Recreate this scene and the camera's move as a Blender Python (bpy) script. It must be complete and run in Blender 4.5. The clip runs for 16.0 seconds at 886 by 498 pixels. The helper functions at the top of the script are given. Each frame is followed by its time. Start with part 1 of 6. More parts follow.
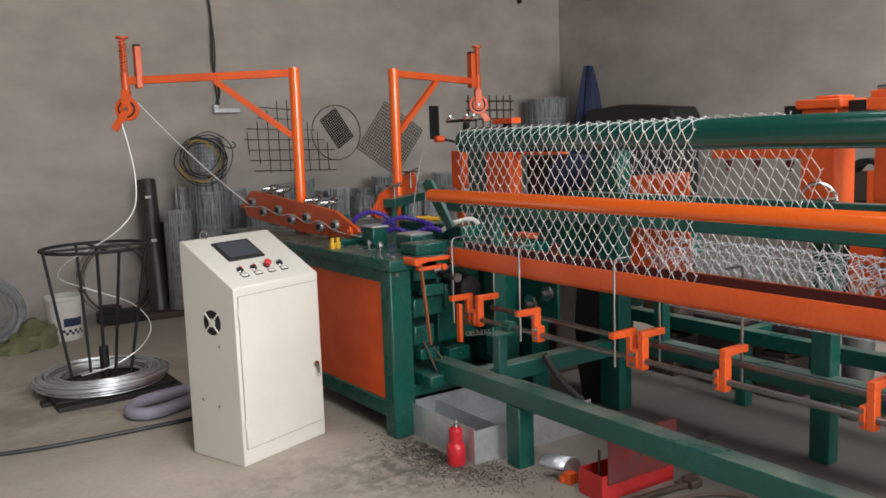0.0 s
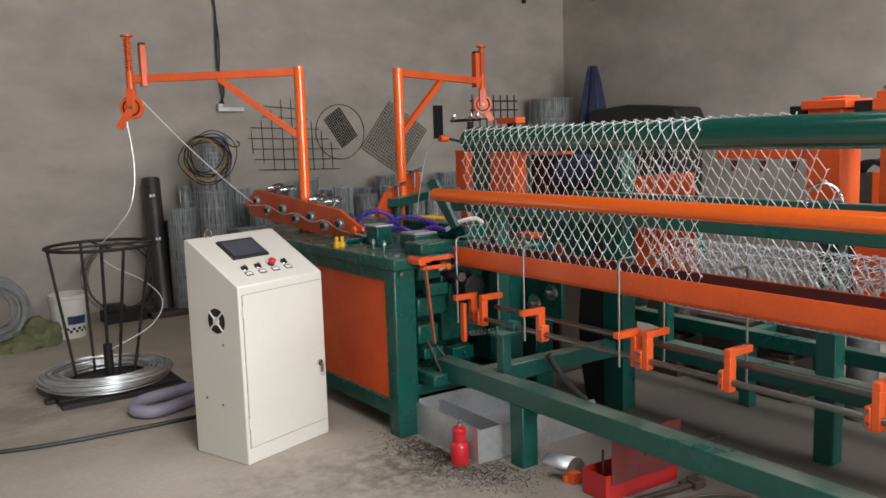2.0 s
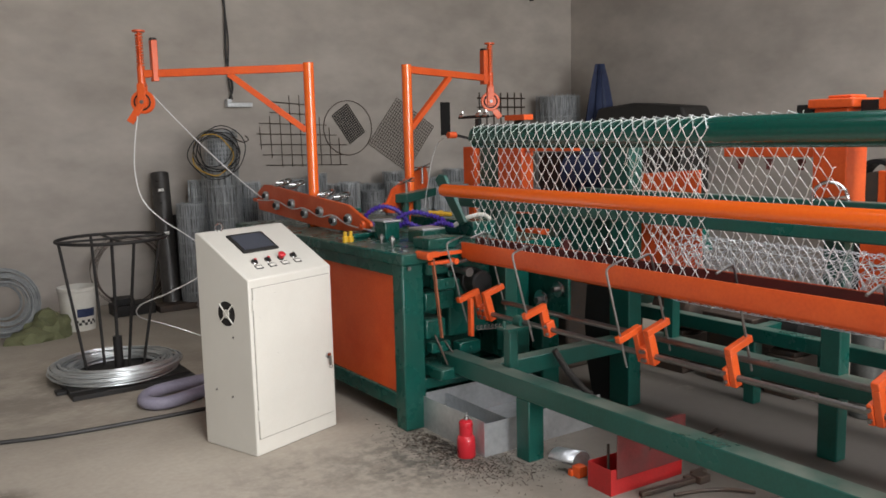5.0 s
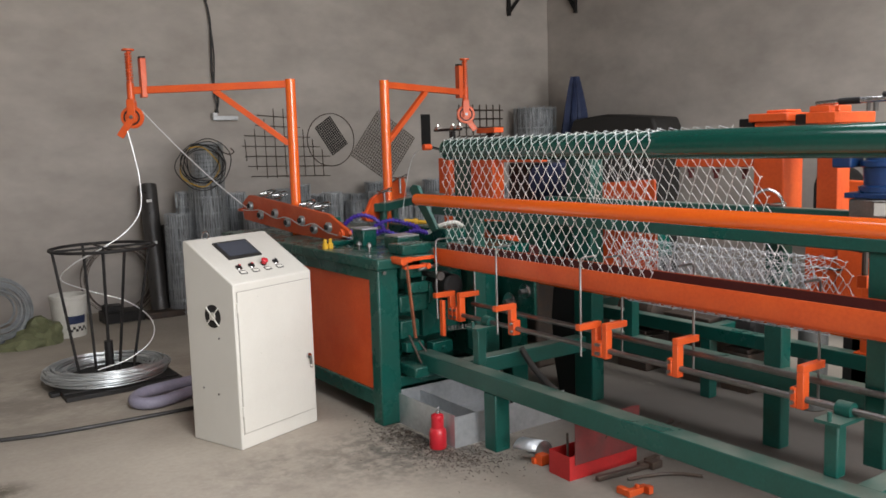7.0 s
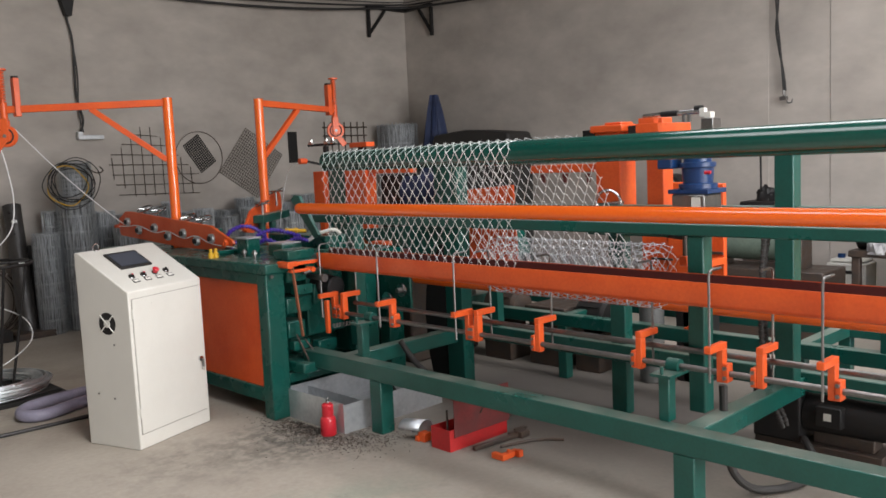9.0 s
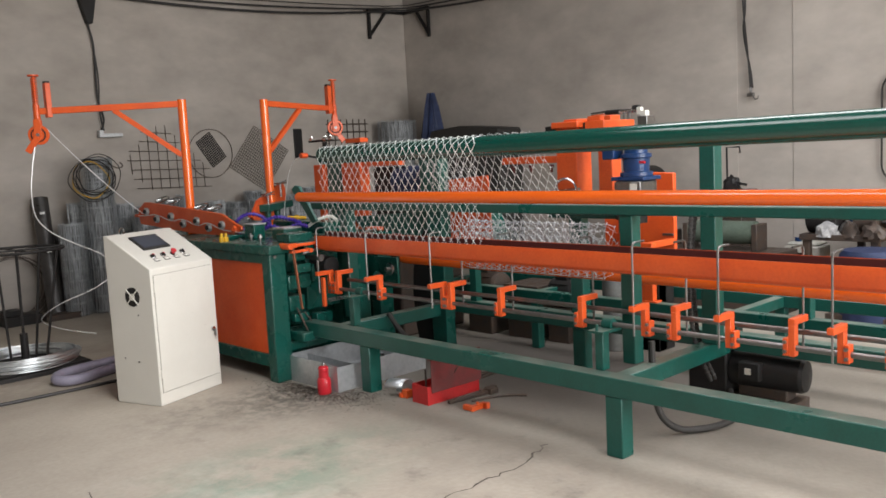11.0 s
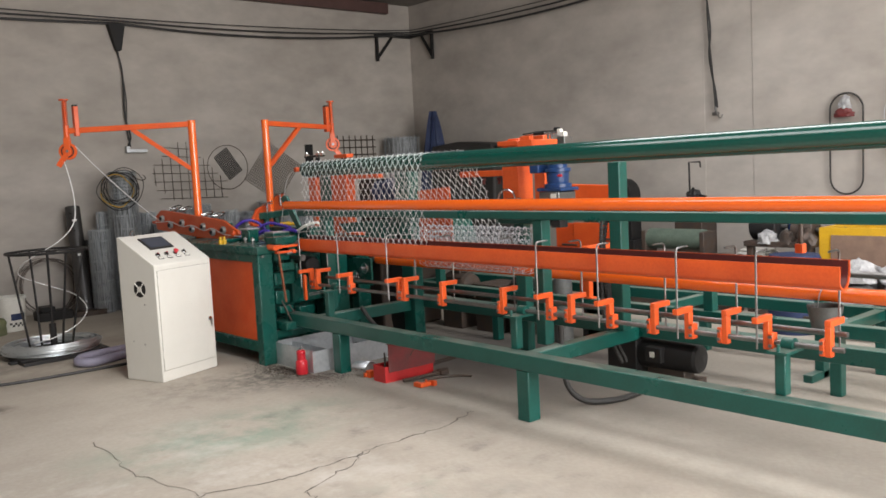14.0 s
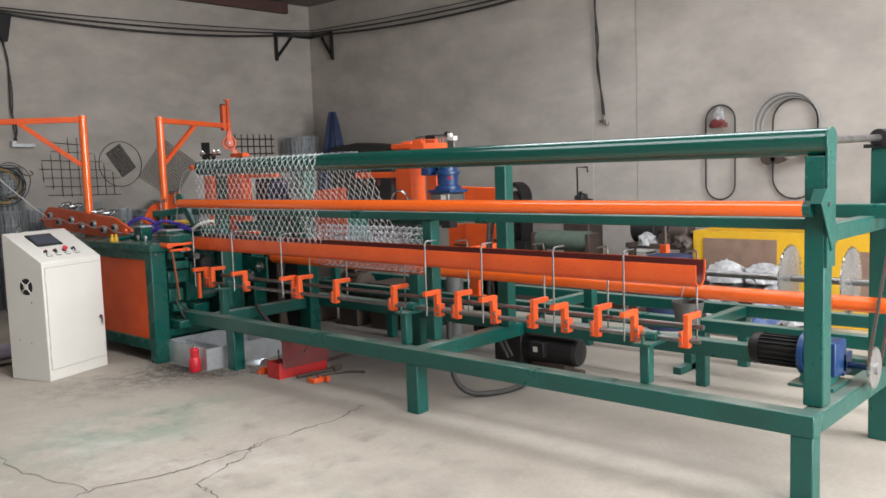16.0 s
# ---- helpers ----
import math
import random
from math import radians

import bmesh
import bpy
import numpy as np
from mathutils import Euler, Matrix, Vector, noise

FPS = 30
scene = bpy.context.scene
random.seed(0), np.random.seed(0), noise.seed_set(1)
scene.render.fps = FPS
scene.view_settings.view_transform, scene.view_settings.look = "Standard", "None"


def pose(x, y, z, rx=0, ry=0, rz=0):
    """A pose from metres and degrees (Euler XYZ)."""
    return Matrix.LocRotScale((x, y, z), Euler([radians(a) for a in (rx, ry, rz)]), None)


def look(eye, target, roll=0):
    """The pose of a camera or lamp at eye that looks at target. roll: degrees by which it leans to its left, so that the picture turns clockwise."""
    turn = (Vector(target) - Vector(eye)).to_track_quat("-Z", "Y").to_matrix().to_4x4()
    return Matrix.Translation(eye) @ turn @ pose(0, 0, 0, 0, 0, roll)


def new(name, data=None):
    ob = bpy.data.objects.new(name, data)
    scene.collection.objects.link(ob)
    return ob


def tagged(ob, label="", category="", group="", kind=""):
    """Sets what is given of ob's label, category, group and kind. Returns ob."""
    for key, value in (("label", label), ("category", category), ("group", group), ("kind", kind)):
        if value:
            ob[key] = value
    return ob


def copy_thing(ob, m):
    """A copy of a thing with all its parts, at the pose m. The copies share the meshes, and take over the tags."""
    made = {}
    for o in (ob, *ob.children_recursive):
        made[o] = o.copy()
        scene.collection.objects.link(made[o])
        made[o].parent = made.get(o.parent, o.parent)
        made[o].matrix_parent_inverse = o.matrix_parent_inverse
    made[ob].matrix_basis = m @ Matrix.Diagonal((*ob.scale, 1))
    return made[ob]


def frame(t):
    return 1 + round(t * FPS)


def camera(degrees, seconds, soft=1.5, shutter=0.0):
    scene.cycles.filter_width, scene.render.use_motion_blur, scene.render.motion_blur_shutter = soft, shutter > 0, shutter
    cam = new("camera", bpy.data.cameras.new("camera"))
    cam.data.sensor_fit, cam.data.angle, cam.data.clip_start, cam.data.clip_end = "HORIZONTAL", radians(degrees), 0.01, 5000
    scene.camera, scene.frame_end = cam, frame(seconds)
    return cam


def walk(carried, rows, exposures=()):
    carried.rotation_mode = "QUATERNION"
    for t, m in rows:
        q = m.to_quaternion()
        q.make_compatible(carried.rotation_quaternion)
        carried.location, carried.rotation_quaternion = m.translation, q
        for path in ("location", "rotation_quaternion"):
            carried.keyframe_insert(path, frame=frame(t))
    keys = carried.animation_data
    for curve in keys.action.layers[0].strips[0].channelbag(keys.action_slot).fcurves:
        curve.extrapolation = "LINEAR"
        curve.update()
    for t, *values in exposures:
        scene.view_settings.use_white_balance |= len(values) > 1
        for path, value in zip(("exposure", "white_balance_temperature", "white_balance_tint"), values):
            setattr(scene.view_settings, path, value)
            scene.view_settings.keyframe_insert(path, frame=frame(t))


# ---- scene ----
cam = camera(55.0, 16.0, 1.65)
PATH = [
    (0, (-0.071, -0.257, 1.548), (1.052, 1.377, 1.291), -2.0),
    (0.5, (-0.068, -0.256, 1.545), (1.05, 1.383, 1.289), -2.0),
    (1, (-0.074, -0.264, 1.55), (1.042, 1.377, 1.296), -1.9),
    (1.5, (-0.081, -0.259, 1.547), (1.038, 1.379, 1.295), -1.9),
    (2, (-0.078, -0.253, 1.545), (1.04, 1.385, 1.288), -1.8),
    (2.5, (-0.08, -0.247, 1.543), (1.038, 1.392, 1.288), -1.8),
    (3, (-0.078, -0.247, 1.544), (1.032, 1.396, 1.29), -1.9),
    (3.5, (-0.078, -0.248, 1.543), (1.031, 1.397, 1.289), -1.9),
    (4, (-0.08, -0.244, 1.542), (1.032, 1.399, 1.286), -1.7),
    (4.5, (-0.09, -0.25, 1.539), (1.018, 1.395, 1.285), -1.5),
    (5, (-0.114, -0.277, 1.54), (0.994, 1.367, 1.277), -1.4),
    (7.5, (-0.302, -0.623, 1.556), (0.856, 0.991, 1.326), -1.9),
    (8, (-0.448, -0.646, 1.544), (0.851, 0.858, 1.321), -2.3),
    (8.5, (-0.527, -0.706, 1.545), (0.843, 0.737, 1.341), -2.3),
    (9, (-0.594, -0.869, 1.52), (0.795, 0.555, 1.308), -2.6),
    (11.5, (-1.016, -1.633, 1.499), (0.335, -0.176, 1.275), -3.4),
    (12, (-1.077, -1.761, 1.493), (0.235, -0.265, 1.297), -4.5),
    (12.5, (-1.128, -1.945, 1.475), (0.22, -0.486, 1.239), -4.3),
    (13, (-1.13, -2.14, 1.492), (0.239, -0.696, 1.295), -5.0),
    (13.5, (-1.105, -2.363, 1.481), (0.147, -0.819, 1.253), -2.5),
    (14, (-1.119, -2.529, 1.477), (0.185, -1.025, 1.291), -2.9),
    (14.5, (-1.214, -2.638, 1.468), (0.038, -1.106, 1.183), -3.2),
    (15, (-1.242, -2.692, 1.481), (0.064, -1.191, 1.277), -3.0),
    (15.5, (-1.21, -2.722, 1.48), (0.243, -1.36, 1.295), -1.9),
    (16, (-1.204, -2.715, 1.479), (0.264, -1.37, 1.286), -1.9),
]
walk(cam, [(t, look(eye, target, roll)) for t, eye, target, roll in PATH], ((0, -0.1, 6750, 11), (5, -0.1, 6750, 11), (8.5, -0.08, 6650, 12), (11.5, -0.03, 6800, 11), (13.5, 0.0, 6800, 11), (15, 0.0, 6700, 11), (16, -0.03, 6500, 10)))

# ---- world and light ----
world = bpy.data.worlds.new("world")
scene.world = world
world.use_nodes = True
wn = world.node_tree.nodes
sky = wn.new("ShaderNodeTexSky")
sky.sky_type, sky.sun_disc = "NISHITA", False
sky.sun_elevation, sky.sun_rotation = radians(48), radians(160)
world.node_tree.links.new(sky.outputs[0], wn["Background"].inputs[0])
wn["Background"].inputs[1].default_value = 0.15
scene.view_settings.exposure = 0.0

sun_data = bpy.data.lights.new("sun", "SUN")
sun_data.energy, sun_data.angle, sun_data.color = 0.8, radians(12), (1.0, 0.96, 0.9)
sun = new("sun", sun_data)
sun.matrix_world = look((0, -20, 20), (2, 0, 0))


def area(name, eye, target, w, h, energy, colour):
    data = bpy.data.lights.new(name, "AREA")
    data.shape, data.size, data.size_y, data.energy, data.color = "RECTANGLE", w, h, energy, colour
    ob = new(name, data)
    ob.matrix_world = look(eye, target)
    return ob


# daylight in the big door and through the roof's skylight strip
area("door_daylight", (1.9, -5.8, 2.1), (2.0, 0, 1.6), 5.6, 4.0, 755, (0.985, 0.99, 1.0))
# west roof strip: unseen fill, added to lift floor and machine fronts
area("unseen_roof_light", (0.8, -1.2, 4.08), (0.8, -1.2, 0), 1.5, 7.6, 170, (0.985, 0.99, 1.0))
area("unseen_roof_light", (4.2, -1.2, 4.08), (4.2, -1.2, 0), 1.5, 7.6, 250, (0.985, 0.99, 1.0))


# ---- materials ----
def material(name, base, rough=0.5, metal=0.0, other=None, amount=0.5, scale=3.0, fine=60.0, bump=0.1, fine_bump=0.0,
             rough_var=0.1, coat=0.0, stretch=(1, 1, 1), random_tint=0.0, spec=0.5, toplight_dust=0.0, grit=0.25):
    m = bpy.data.materials.new(name)
    m.use_nodes = True
    t = m.node_tree
    n, l = t.nodes, t.links
    b = n["Principled BSDF"]
    tc = n.new("ShaderNodeTexCoord")
    mp = n.new("ShaderNodeMapping")
    mp.inputs["Scale"].default_value = stretch
    l.new(tc.outputs["Object"], mp.inputs[0])
    big = n.new("ShaderNodeTexNoise")
    big.inputs["Scale"].default_value, big.inputs["Detail"].default_value, big.inputs["Roughness"].default_value = scale, 6, 0.6
    small = n.new("ShaderNodeTexNoise")
    small.inputs["Scale"].default_value, small.inputs["Detail"].default_value = fine, 3
    l.new(mp.outputs[0], big.inputs[0])
    l.new(mp.outputs[0], small.inputs[0])
    ramp = n.new("ShaderNodeMapRange")
    ramp.inputs[1].default_value, ramp.inputs[2].default_value = 0.35, 0.7
    ramp.inputs[4].default_value = amount
    l.new(big.outputs[0], ramp.inputs[0])
    mix = n.new("ShaderNodeMix")
    mix.data_type = "RGBA"
    other = other or tuple(c * 0.6 for c in base)
    mix.inputs[6].default_value, mix.inputs[7].default_value = (*base, 1), (*other, 1)
    l.new(ramp.outputs[0], mix.inputs[0])
    out = mix.outputs[2]
    grain = n.new("ShaderNodeMix")
    grain.data_type, grain.blend_type = "RGBA", "OVERLAY"
    grain.inputs[0].default_value = grit * min(1.0, amount * 1.5)
    l.new(out, grain.inputs[6])
    l.new(small.outputs[0], grain.inputs[7])
    out = grain.outputs[2]
    if random_tint:
        oi = n.new("ShaderNodeObjectInfo")
        hsv = n.new("ShaderNodeHueSaturation")
        mr = n.new("ShaderNodeMapRange")
        mr.inputs[3].default_value, mr.inputs[4].default_value = 1 - random_tint, 1 + random_tint
        l.new(oi.outputs["Random"], mr.inputs[0])
        l.new(mr.outputs[0], hsv.inputs["Value"])
        l.new(out, hsv.inputs["Color"])
        out = hsv.outputs[0]
    if toplight_dust:
        # pale dust on upward faces, overhead light put into the same tint
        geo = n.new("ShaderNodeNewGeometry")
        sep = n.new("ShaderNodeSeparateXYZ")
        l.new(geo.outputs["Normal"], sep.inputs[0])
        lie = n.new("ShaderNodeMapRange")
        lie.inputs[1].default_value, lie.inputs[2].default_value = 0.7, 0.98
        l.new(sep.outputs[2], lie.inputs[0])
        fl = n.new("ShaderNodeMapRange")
        fl.inputs[1].default_value, fl.inputs[2].default_value, fl.inputs[4].default_value = 0.3, 0.65, toplight_dust
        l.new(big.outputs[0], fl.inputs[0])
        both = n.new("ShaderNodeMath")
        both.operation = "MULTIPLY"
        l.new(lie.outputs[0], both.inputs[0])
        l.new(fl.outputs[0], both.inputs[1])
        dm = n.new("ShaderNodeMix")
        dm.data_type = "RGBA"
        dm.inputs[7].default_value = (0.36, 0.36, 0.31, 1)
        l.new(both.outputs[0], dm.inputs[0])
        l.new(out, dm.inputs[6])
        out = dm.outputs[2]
    l.new(out, b.inputs["Base Color"])
    rr = n.new("ShaderNodeMapRange")
    rr.inputs[1].default_value, rr.inputs[2].default_value = 0.3, 0.7
    rr.inputs[3].default_value, rr.inputs[4].default_value = max(0.03, rough - rough_var), min(1, rough + rough_var)
    l.new(big.outputs[0], rr.inputs[0])
    l.new(rr.outputs[0], b.inputs["Roughness"])
    b.inputs["Metallic"].default_value = metal
    b.inputs["Coat Weight"].default_value = coat
    b.inputs["Specular IOR Level"].default_value = spec
    if bump or fine_bump:
        add = n.new("ShaderNodeMath")
        add.operation = "MULTIPLY_ADD"
        add.inputs[1].default_value = fine_bump / max(bump, 1e-3)
        l.new(small.outputs[0], add.inputs[0])
        l.new(big.outputs[0], add.inputs[2])
        bp = n.new("ShaderNodeBump")
        bp.inputs["Strength"].default_value, bp.inputs["Distance"].default_value = bump, 0.02
        l.new(add.outputs[0], bp.inputs["Height"])
        l.new(bp.outputs[0], b.inputs["Normal"])
    return m


GREEN = material("green_machine_paint", (0.004, 0.078, 0.062), 0.36, 0, (0.009, 0.050, 0.038), 0.6, 4, 80, 0.05, 0.02, 0.12, toplight_dust=0.45)
GREEN_CLEAN = material("clean_green_paint", (0.004, 0.073, 0.058), 0.27, 0, (0.007, 0.05, 0.036), 0.6, 5, 80, 0.05, 0.02, 0.12, toplight_dust=0.16)
GREEN_GLOSS = material("green_gloss_paint", (0.002, 0.062, 0.046), 0.16, 0, (0.003, 0.046, 0.035), 0.4, 3, 60, 0.01, 0.005, 0.05, spec=0.9)
ORANGE = material("orange_machine_paint", (0.70, 0.102, 0.018), 0.4, 0, (0.55, 0.055, 0.010), 0.6, 4, 70, 0.04, 0.02, 0.1)
ORANGE_GLOSS = material("orange_gloss_paint", (0.87, 0.135, 0.013), 0.17, 0, (0.80, 0.13, 0.012), 0.4, 3, 60, 0.02, 0.01, 0.06, spec=0.9)
CREAM = material("cream_powder_coat", (0.56, 0.548, 0.505), 0.40, 0, (0.47, 0.455, 0.415), 0.45, 2.5, 300, 0.02, 0.03, 0.08)
STEEL = material("bare_steel", (0.26, 0.255, 0.25), 0.42, 1.0, (0.15, 0.14, 0.135), 0.6, 9, 120, 0.05, 0.02, 0.12)
CHROME = material("chrome", (0.55, 0.55, 0.56), 0.2, 1.0, (0.6, 0.6, 0.6), 0.3, 8, 90, 0.01, 0.0, 0.05)
GALV = material("galvanised_wire", (0.62, 0.66, 0.68), 0.38, 0.85, (0.45, 0.48, 0.5), 0.5, 14, 150, 0.03, 0.02, 0.12)
GALV_DULL = material("dull_galvanised_wire", (0.52, 0.55, 0.58), 0.42, 0.6, (0.36, 0.38, 0.40), 0.6, 12, 120, 0.03, 0.02, 0.12)
GALV_SHEET = material("galvanised_sheet", (0.60, 0.62, 0.64), 0.42, 0.7, (0.38, 0.40, 0.41), 0.6, 6, 40, 0.05, 0.02, 0.12)
PALE_WIRE = material("pale_zinc_wire", (0.86, 0.87, 0.87), 0.4, 0.35, (0.62, 0.64, 0.65), 0.4, 25, 200, 0.02, 0.0, 0.1)
MESH_WIRE = material("bright_fence_wire", (0.95, 0.96, 0.96), 0.32, 0.4, (0.84, 0.86, 0.86), 0.4, 25, 200, 0.02, 0.0, 0.1)
BLACK = material("black_paint", (0.012, 0.012, 0.013), 0.55, 0, (0.026, 0.023, 0.02), 0.5, 8, 90, 0.05, 0.02, 0.12, spec=0.3)
RUBBER = material("black_rubber", (0.022, 0.021, 0.02), 0.65, 0, (0.05, 0.045, 0.04), 0.4, 12, 120, 0.05, 0.02, 0.1)
DARK_IRON = material("dark_iron", (0.06, 0.05, 0.045), 0.55, 0.4, (0.12, 0.075, 0.05), 0.6, 14, 120, 0.08, 0.04, 0.15)
BLUE_MOTOR = material("blue_motor_paint", (0.005, 0.033, 0.114), 0.35, 0, (0.008, 0.03, 0.10), 0.5, 10, 90, 0.04, 0.02, 0.1)
RED = material("red_paint", (0.46, 0.018, 0.02), 0.4, 0, (0.28, 0.02, 0.018), 0.6, 9, 90, 0.06, 0.02, 0.12)
RED_WORN = material("worn_dark_red_paint", (0.16, 0.022, 0.022), 0.5, 0, (0.075, 0.035, 0.032), 0.7, 9, 90, 0.06, 0.03, 0.12)
RED_PLASTIC = material("red_plastic", (0.48, 0.018, 0.030), 0.3, 0, (0.5, 0.01, 0.012), 0.3, 8, 90, 0.0, 0.0, 0.05)
YELLOW = material("yellow_paint", (0.62, 0.36, 0.02), 0.45, 0, (0.45, 0.25, 0.02), 0.5, 5, 70, 0.05, 0.02, 0.1)
PURPLE = material("purple_plastic_hose", (0.06, 0.03, 0.30), 0.35, 0, (0.04, 0.02, 0.2), 0.4, 20, 90, 0.0, 0.0, 0.05)
HOSE = material("grey_lilac_corrugated_hose", (0.26, 0.25, 0.33), 0.5, 0, (0.17, 0.16, 0.22), 0.5, 9, 90, 0.03, 0.02, 0.1)
SCREEN = material("dark_touch_screen", (0.05, 0.055, 0.07), 0.22, 0, (0.035, 0.04, 0.05), 0.3, 5, 90, 0.0, 0.0, 0.04)
WHITE_PLASTIC = material("white_plastic", (0.68, 0.67, 0.62), 0.45, 0, (0.52, 0.50, 0.45), 0.5, 12, 90, 0.02, 0.01, 0.1)
CLOTH_GREEN = material("olive_sacking", (0.16, 0.17, 0.09), 0.9, 0, (0.09, 0.10, 0.05), 0.7, 12, 160, 0.3, 0.1, 0.05)
CLOTH_BLUE = material("blue_tarpaulin", (0.016, 0.032, 0.095), 0.65, 0, (0.007, 0.012, 0.04), 0.7, 7, 100, 0.2, 0.05, 0.1)
GREY_RAG = material("grey_plastic_scrap", (0.42, 0.42, 0.42), 0.6, 0, (0.12, 0.12, 0.13), 0.8, 16, 120, 0.4, 0.1, 0.1)
BLUE_RAG = material("blue_plastic_scrap", (0.10, 0.16, 0.34), 0.55, 0, (0.05, 0.07, 0.16), 0.8, 16, 120, 0.4, 0.1, 0.1)
OLD_WIRE = material("weathered_fence_wire", (0.46, 0.49, 0.51), 0.5, 0.6, (0.24, 0.25, 0.26), 0.7, 8, 90, 0.05, 0.02, 0.12)
CARDBOARD = material("brown_board", (0.22, 0.14, 0.10), 0.8, 0, (0.14, 0.09, 0.07), 0.6, 9, 120, 0.1, 0.05, 0.1)
PIPE_DARK = material("dark_film_wrap", (0.035, 0.033, 0.032), 0.4, 0, (0.07, 0.065, 0.06), 0.6, 12, 90, 0.1, 0.05, 0.15)
GLASSY = material("worn_silver_disc", (0.55, 0.55, 0.55), 0.3, 0.9, (0.3, 0.29, 0.28), 0.6, 5, 60, 0.04, 0.02, 0.15)
GREY_GAP = material("shadowed_cream_edge", (0.22, 0.21, 0.19), 0.6, 0, (0.15, 0.14, 0.13), 0.5, 9, 90, 0.0, 0.0, 0.05)
CABLE = material("black_cable", (0.02, 0.02, 0.021), 0.55, 0, (0.035, 0.033, 0.03), 0.4, 12, 120, 0.02, 0.01, 0.1)
MARK_WHITE = material("white_mark", (0.75, 0.75, 0.73), 0.5, 0, (0.6, 0.6, 0.58), 0.3, 20, 120, 0.0, 0.0, 0.05)


def wall_material():
    m = material("rendered_wall", (0.485, 0.445, 0.405), 0.9, 0, (0.36, 0.325, 0.29), 0.8, 0.6, 9, 0.10, 0.008, 0.05, grit=0.07, stretch=(1, 1, 1.6))
    t = m.node_tree
    n, l = t.nodes, t.links
    b = n["Principled BSDF"]
    src = b.inputs["Base Color"].links[0].from_socket
    tc = n.new("ShaderNodeTexCoord")
    mp = n.new("ShaderNodeMapping")
    mp.inputs["Scale"].default_value = (0.9, 0.9, 1.7)
    streak = n.new("ShaderNodeTexNoise")
    streak.inputs["Scale"].default_value, streak.inputs["Detail"].default_value = 1.9, 9
    l.new(tc.outputs["Object"], mp.inputs[0])
    l.new(mp.outputs[0], streak.inputs[0])
    rg = n.new("ShaderNodeMapRange")
    rg.inputs[1].default_value, rg.inputs[2].default_value = 0.3, 0.75
    rg.inputs[3].default_value, rg.inputs[4].default_value = 0.82, 1.08
    l.new(streak.outputs[0], rg.inputs[0])
    hs = n.new("ShaderNodeHueSaturation")
    l.new(src, hs.inputs["Color"])
    l.new(rg.outputs[0], hs.inputs["Value"])
    l.new(hs.outputs[0], b.inputs["Base Color"])
    return m


def floor_material():
    m = material("worn_concrete_floor", (0.40, 0.362, 0.308), 0.72, 0, (0.285, 0.25, 0.207), 0.7, 0.8, 35, 0.10, 0.03, 0.12, grit=0.14)
    t = m.node_tree
    n, l = t.nodes, t.links
    b = n["Principled BSDF"]
    out = b.inputs["Base Color"].links[0].from_socket
    tc = n.new("ShaderNodeTexCoord")

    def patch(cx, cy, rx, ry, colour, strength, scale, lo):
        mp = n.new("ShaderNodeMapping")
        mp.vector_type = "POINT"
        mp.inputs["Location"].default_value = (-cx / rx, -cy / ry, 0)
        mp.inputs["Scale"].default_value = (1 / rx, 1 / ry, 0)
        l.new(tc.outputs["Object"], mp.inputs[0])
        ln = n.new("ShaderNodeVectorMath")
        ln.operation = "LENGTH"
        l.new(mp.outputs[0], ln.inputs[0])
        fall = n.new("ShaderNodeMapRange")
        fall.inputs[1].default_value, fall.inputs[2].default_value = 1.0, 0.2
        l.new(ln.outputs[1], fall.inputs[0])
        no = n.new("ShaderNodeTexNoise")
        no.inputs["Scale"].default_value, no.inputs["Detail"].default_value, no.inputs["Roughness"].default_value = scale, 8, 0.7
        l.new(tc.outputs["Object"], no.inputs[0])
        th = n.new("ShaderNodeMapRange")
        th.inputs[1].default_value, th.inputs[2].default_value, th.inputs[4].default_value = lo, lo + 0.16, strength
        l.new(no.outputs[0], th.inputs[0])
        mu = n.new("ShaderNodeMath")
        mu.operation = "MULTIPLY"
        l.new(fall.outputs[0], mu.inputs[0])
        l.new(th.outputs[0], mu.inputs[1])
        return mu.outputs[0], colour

    stains_and_shade = (
        patch(2.15, 3.05, 0.75, 0.55, (0.05, 0.055, 0.05), 0.9, 16, 0.42),   # oil and swarf
        patch(1.1, 2.0, 1.1, 0.6, (0.17, 0.26, 0.20), 0.75, 2.6, 0.43),      # green paint dust
        patch(1.0, 0.3, 0.8, 0.5, (0.19, 0.28, 0.22), 0.7, 4.2, 0.52),
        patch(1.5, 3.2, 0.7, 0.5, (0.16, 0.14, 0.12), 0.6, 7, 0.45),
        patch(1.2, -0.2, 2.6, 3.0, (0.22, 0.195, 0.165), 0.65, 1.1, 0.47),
        patch(0.6, 1.2, 1.8, 2.2, (0.55, 0.52, 0.48), 0.5, 1.7, 0.5),
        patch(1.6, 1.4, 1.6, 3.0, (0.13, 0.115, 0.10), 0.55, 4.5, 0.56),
        # shade under and behind the machine, painted in together with oily grime
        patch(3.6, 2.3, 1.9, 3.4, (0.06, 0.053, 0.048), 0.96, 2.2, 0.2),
        patch(0.22, 3.77, 0.2, 0.16, (0.09, 0.075, 0.055), 0.9, 14, 0.35),
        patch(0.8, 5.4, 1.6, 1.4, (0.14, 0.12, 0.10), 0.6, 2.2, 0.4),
    )
    for fac, colour in stains_and_shade:
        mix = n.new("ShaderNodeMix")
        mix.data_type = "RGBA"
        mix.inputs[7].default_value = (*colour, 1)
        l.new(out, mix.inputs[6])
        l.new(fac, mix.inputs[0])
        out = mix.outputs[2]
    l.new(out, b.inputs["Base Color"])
    return m


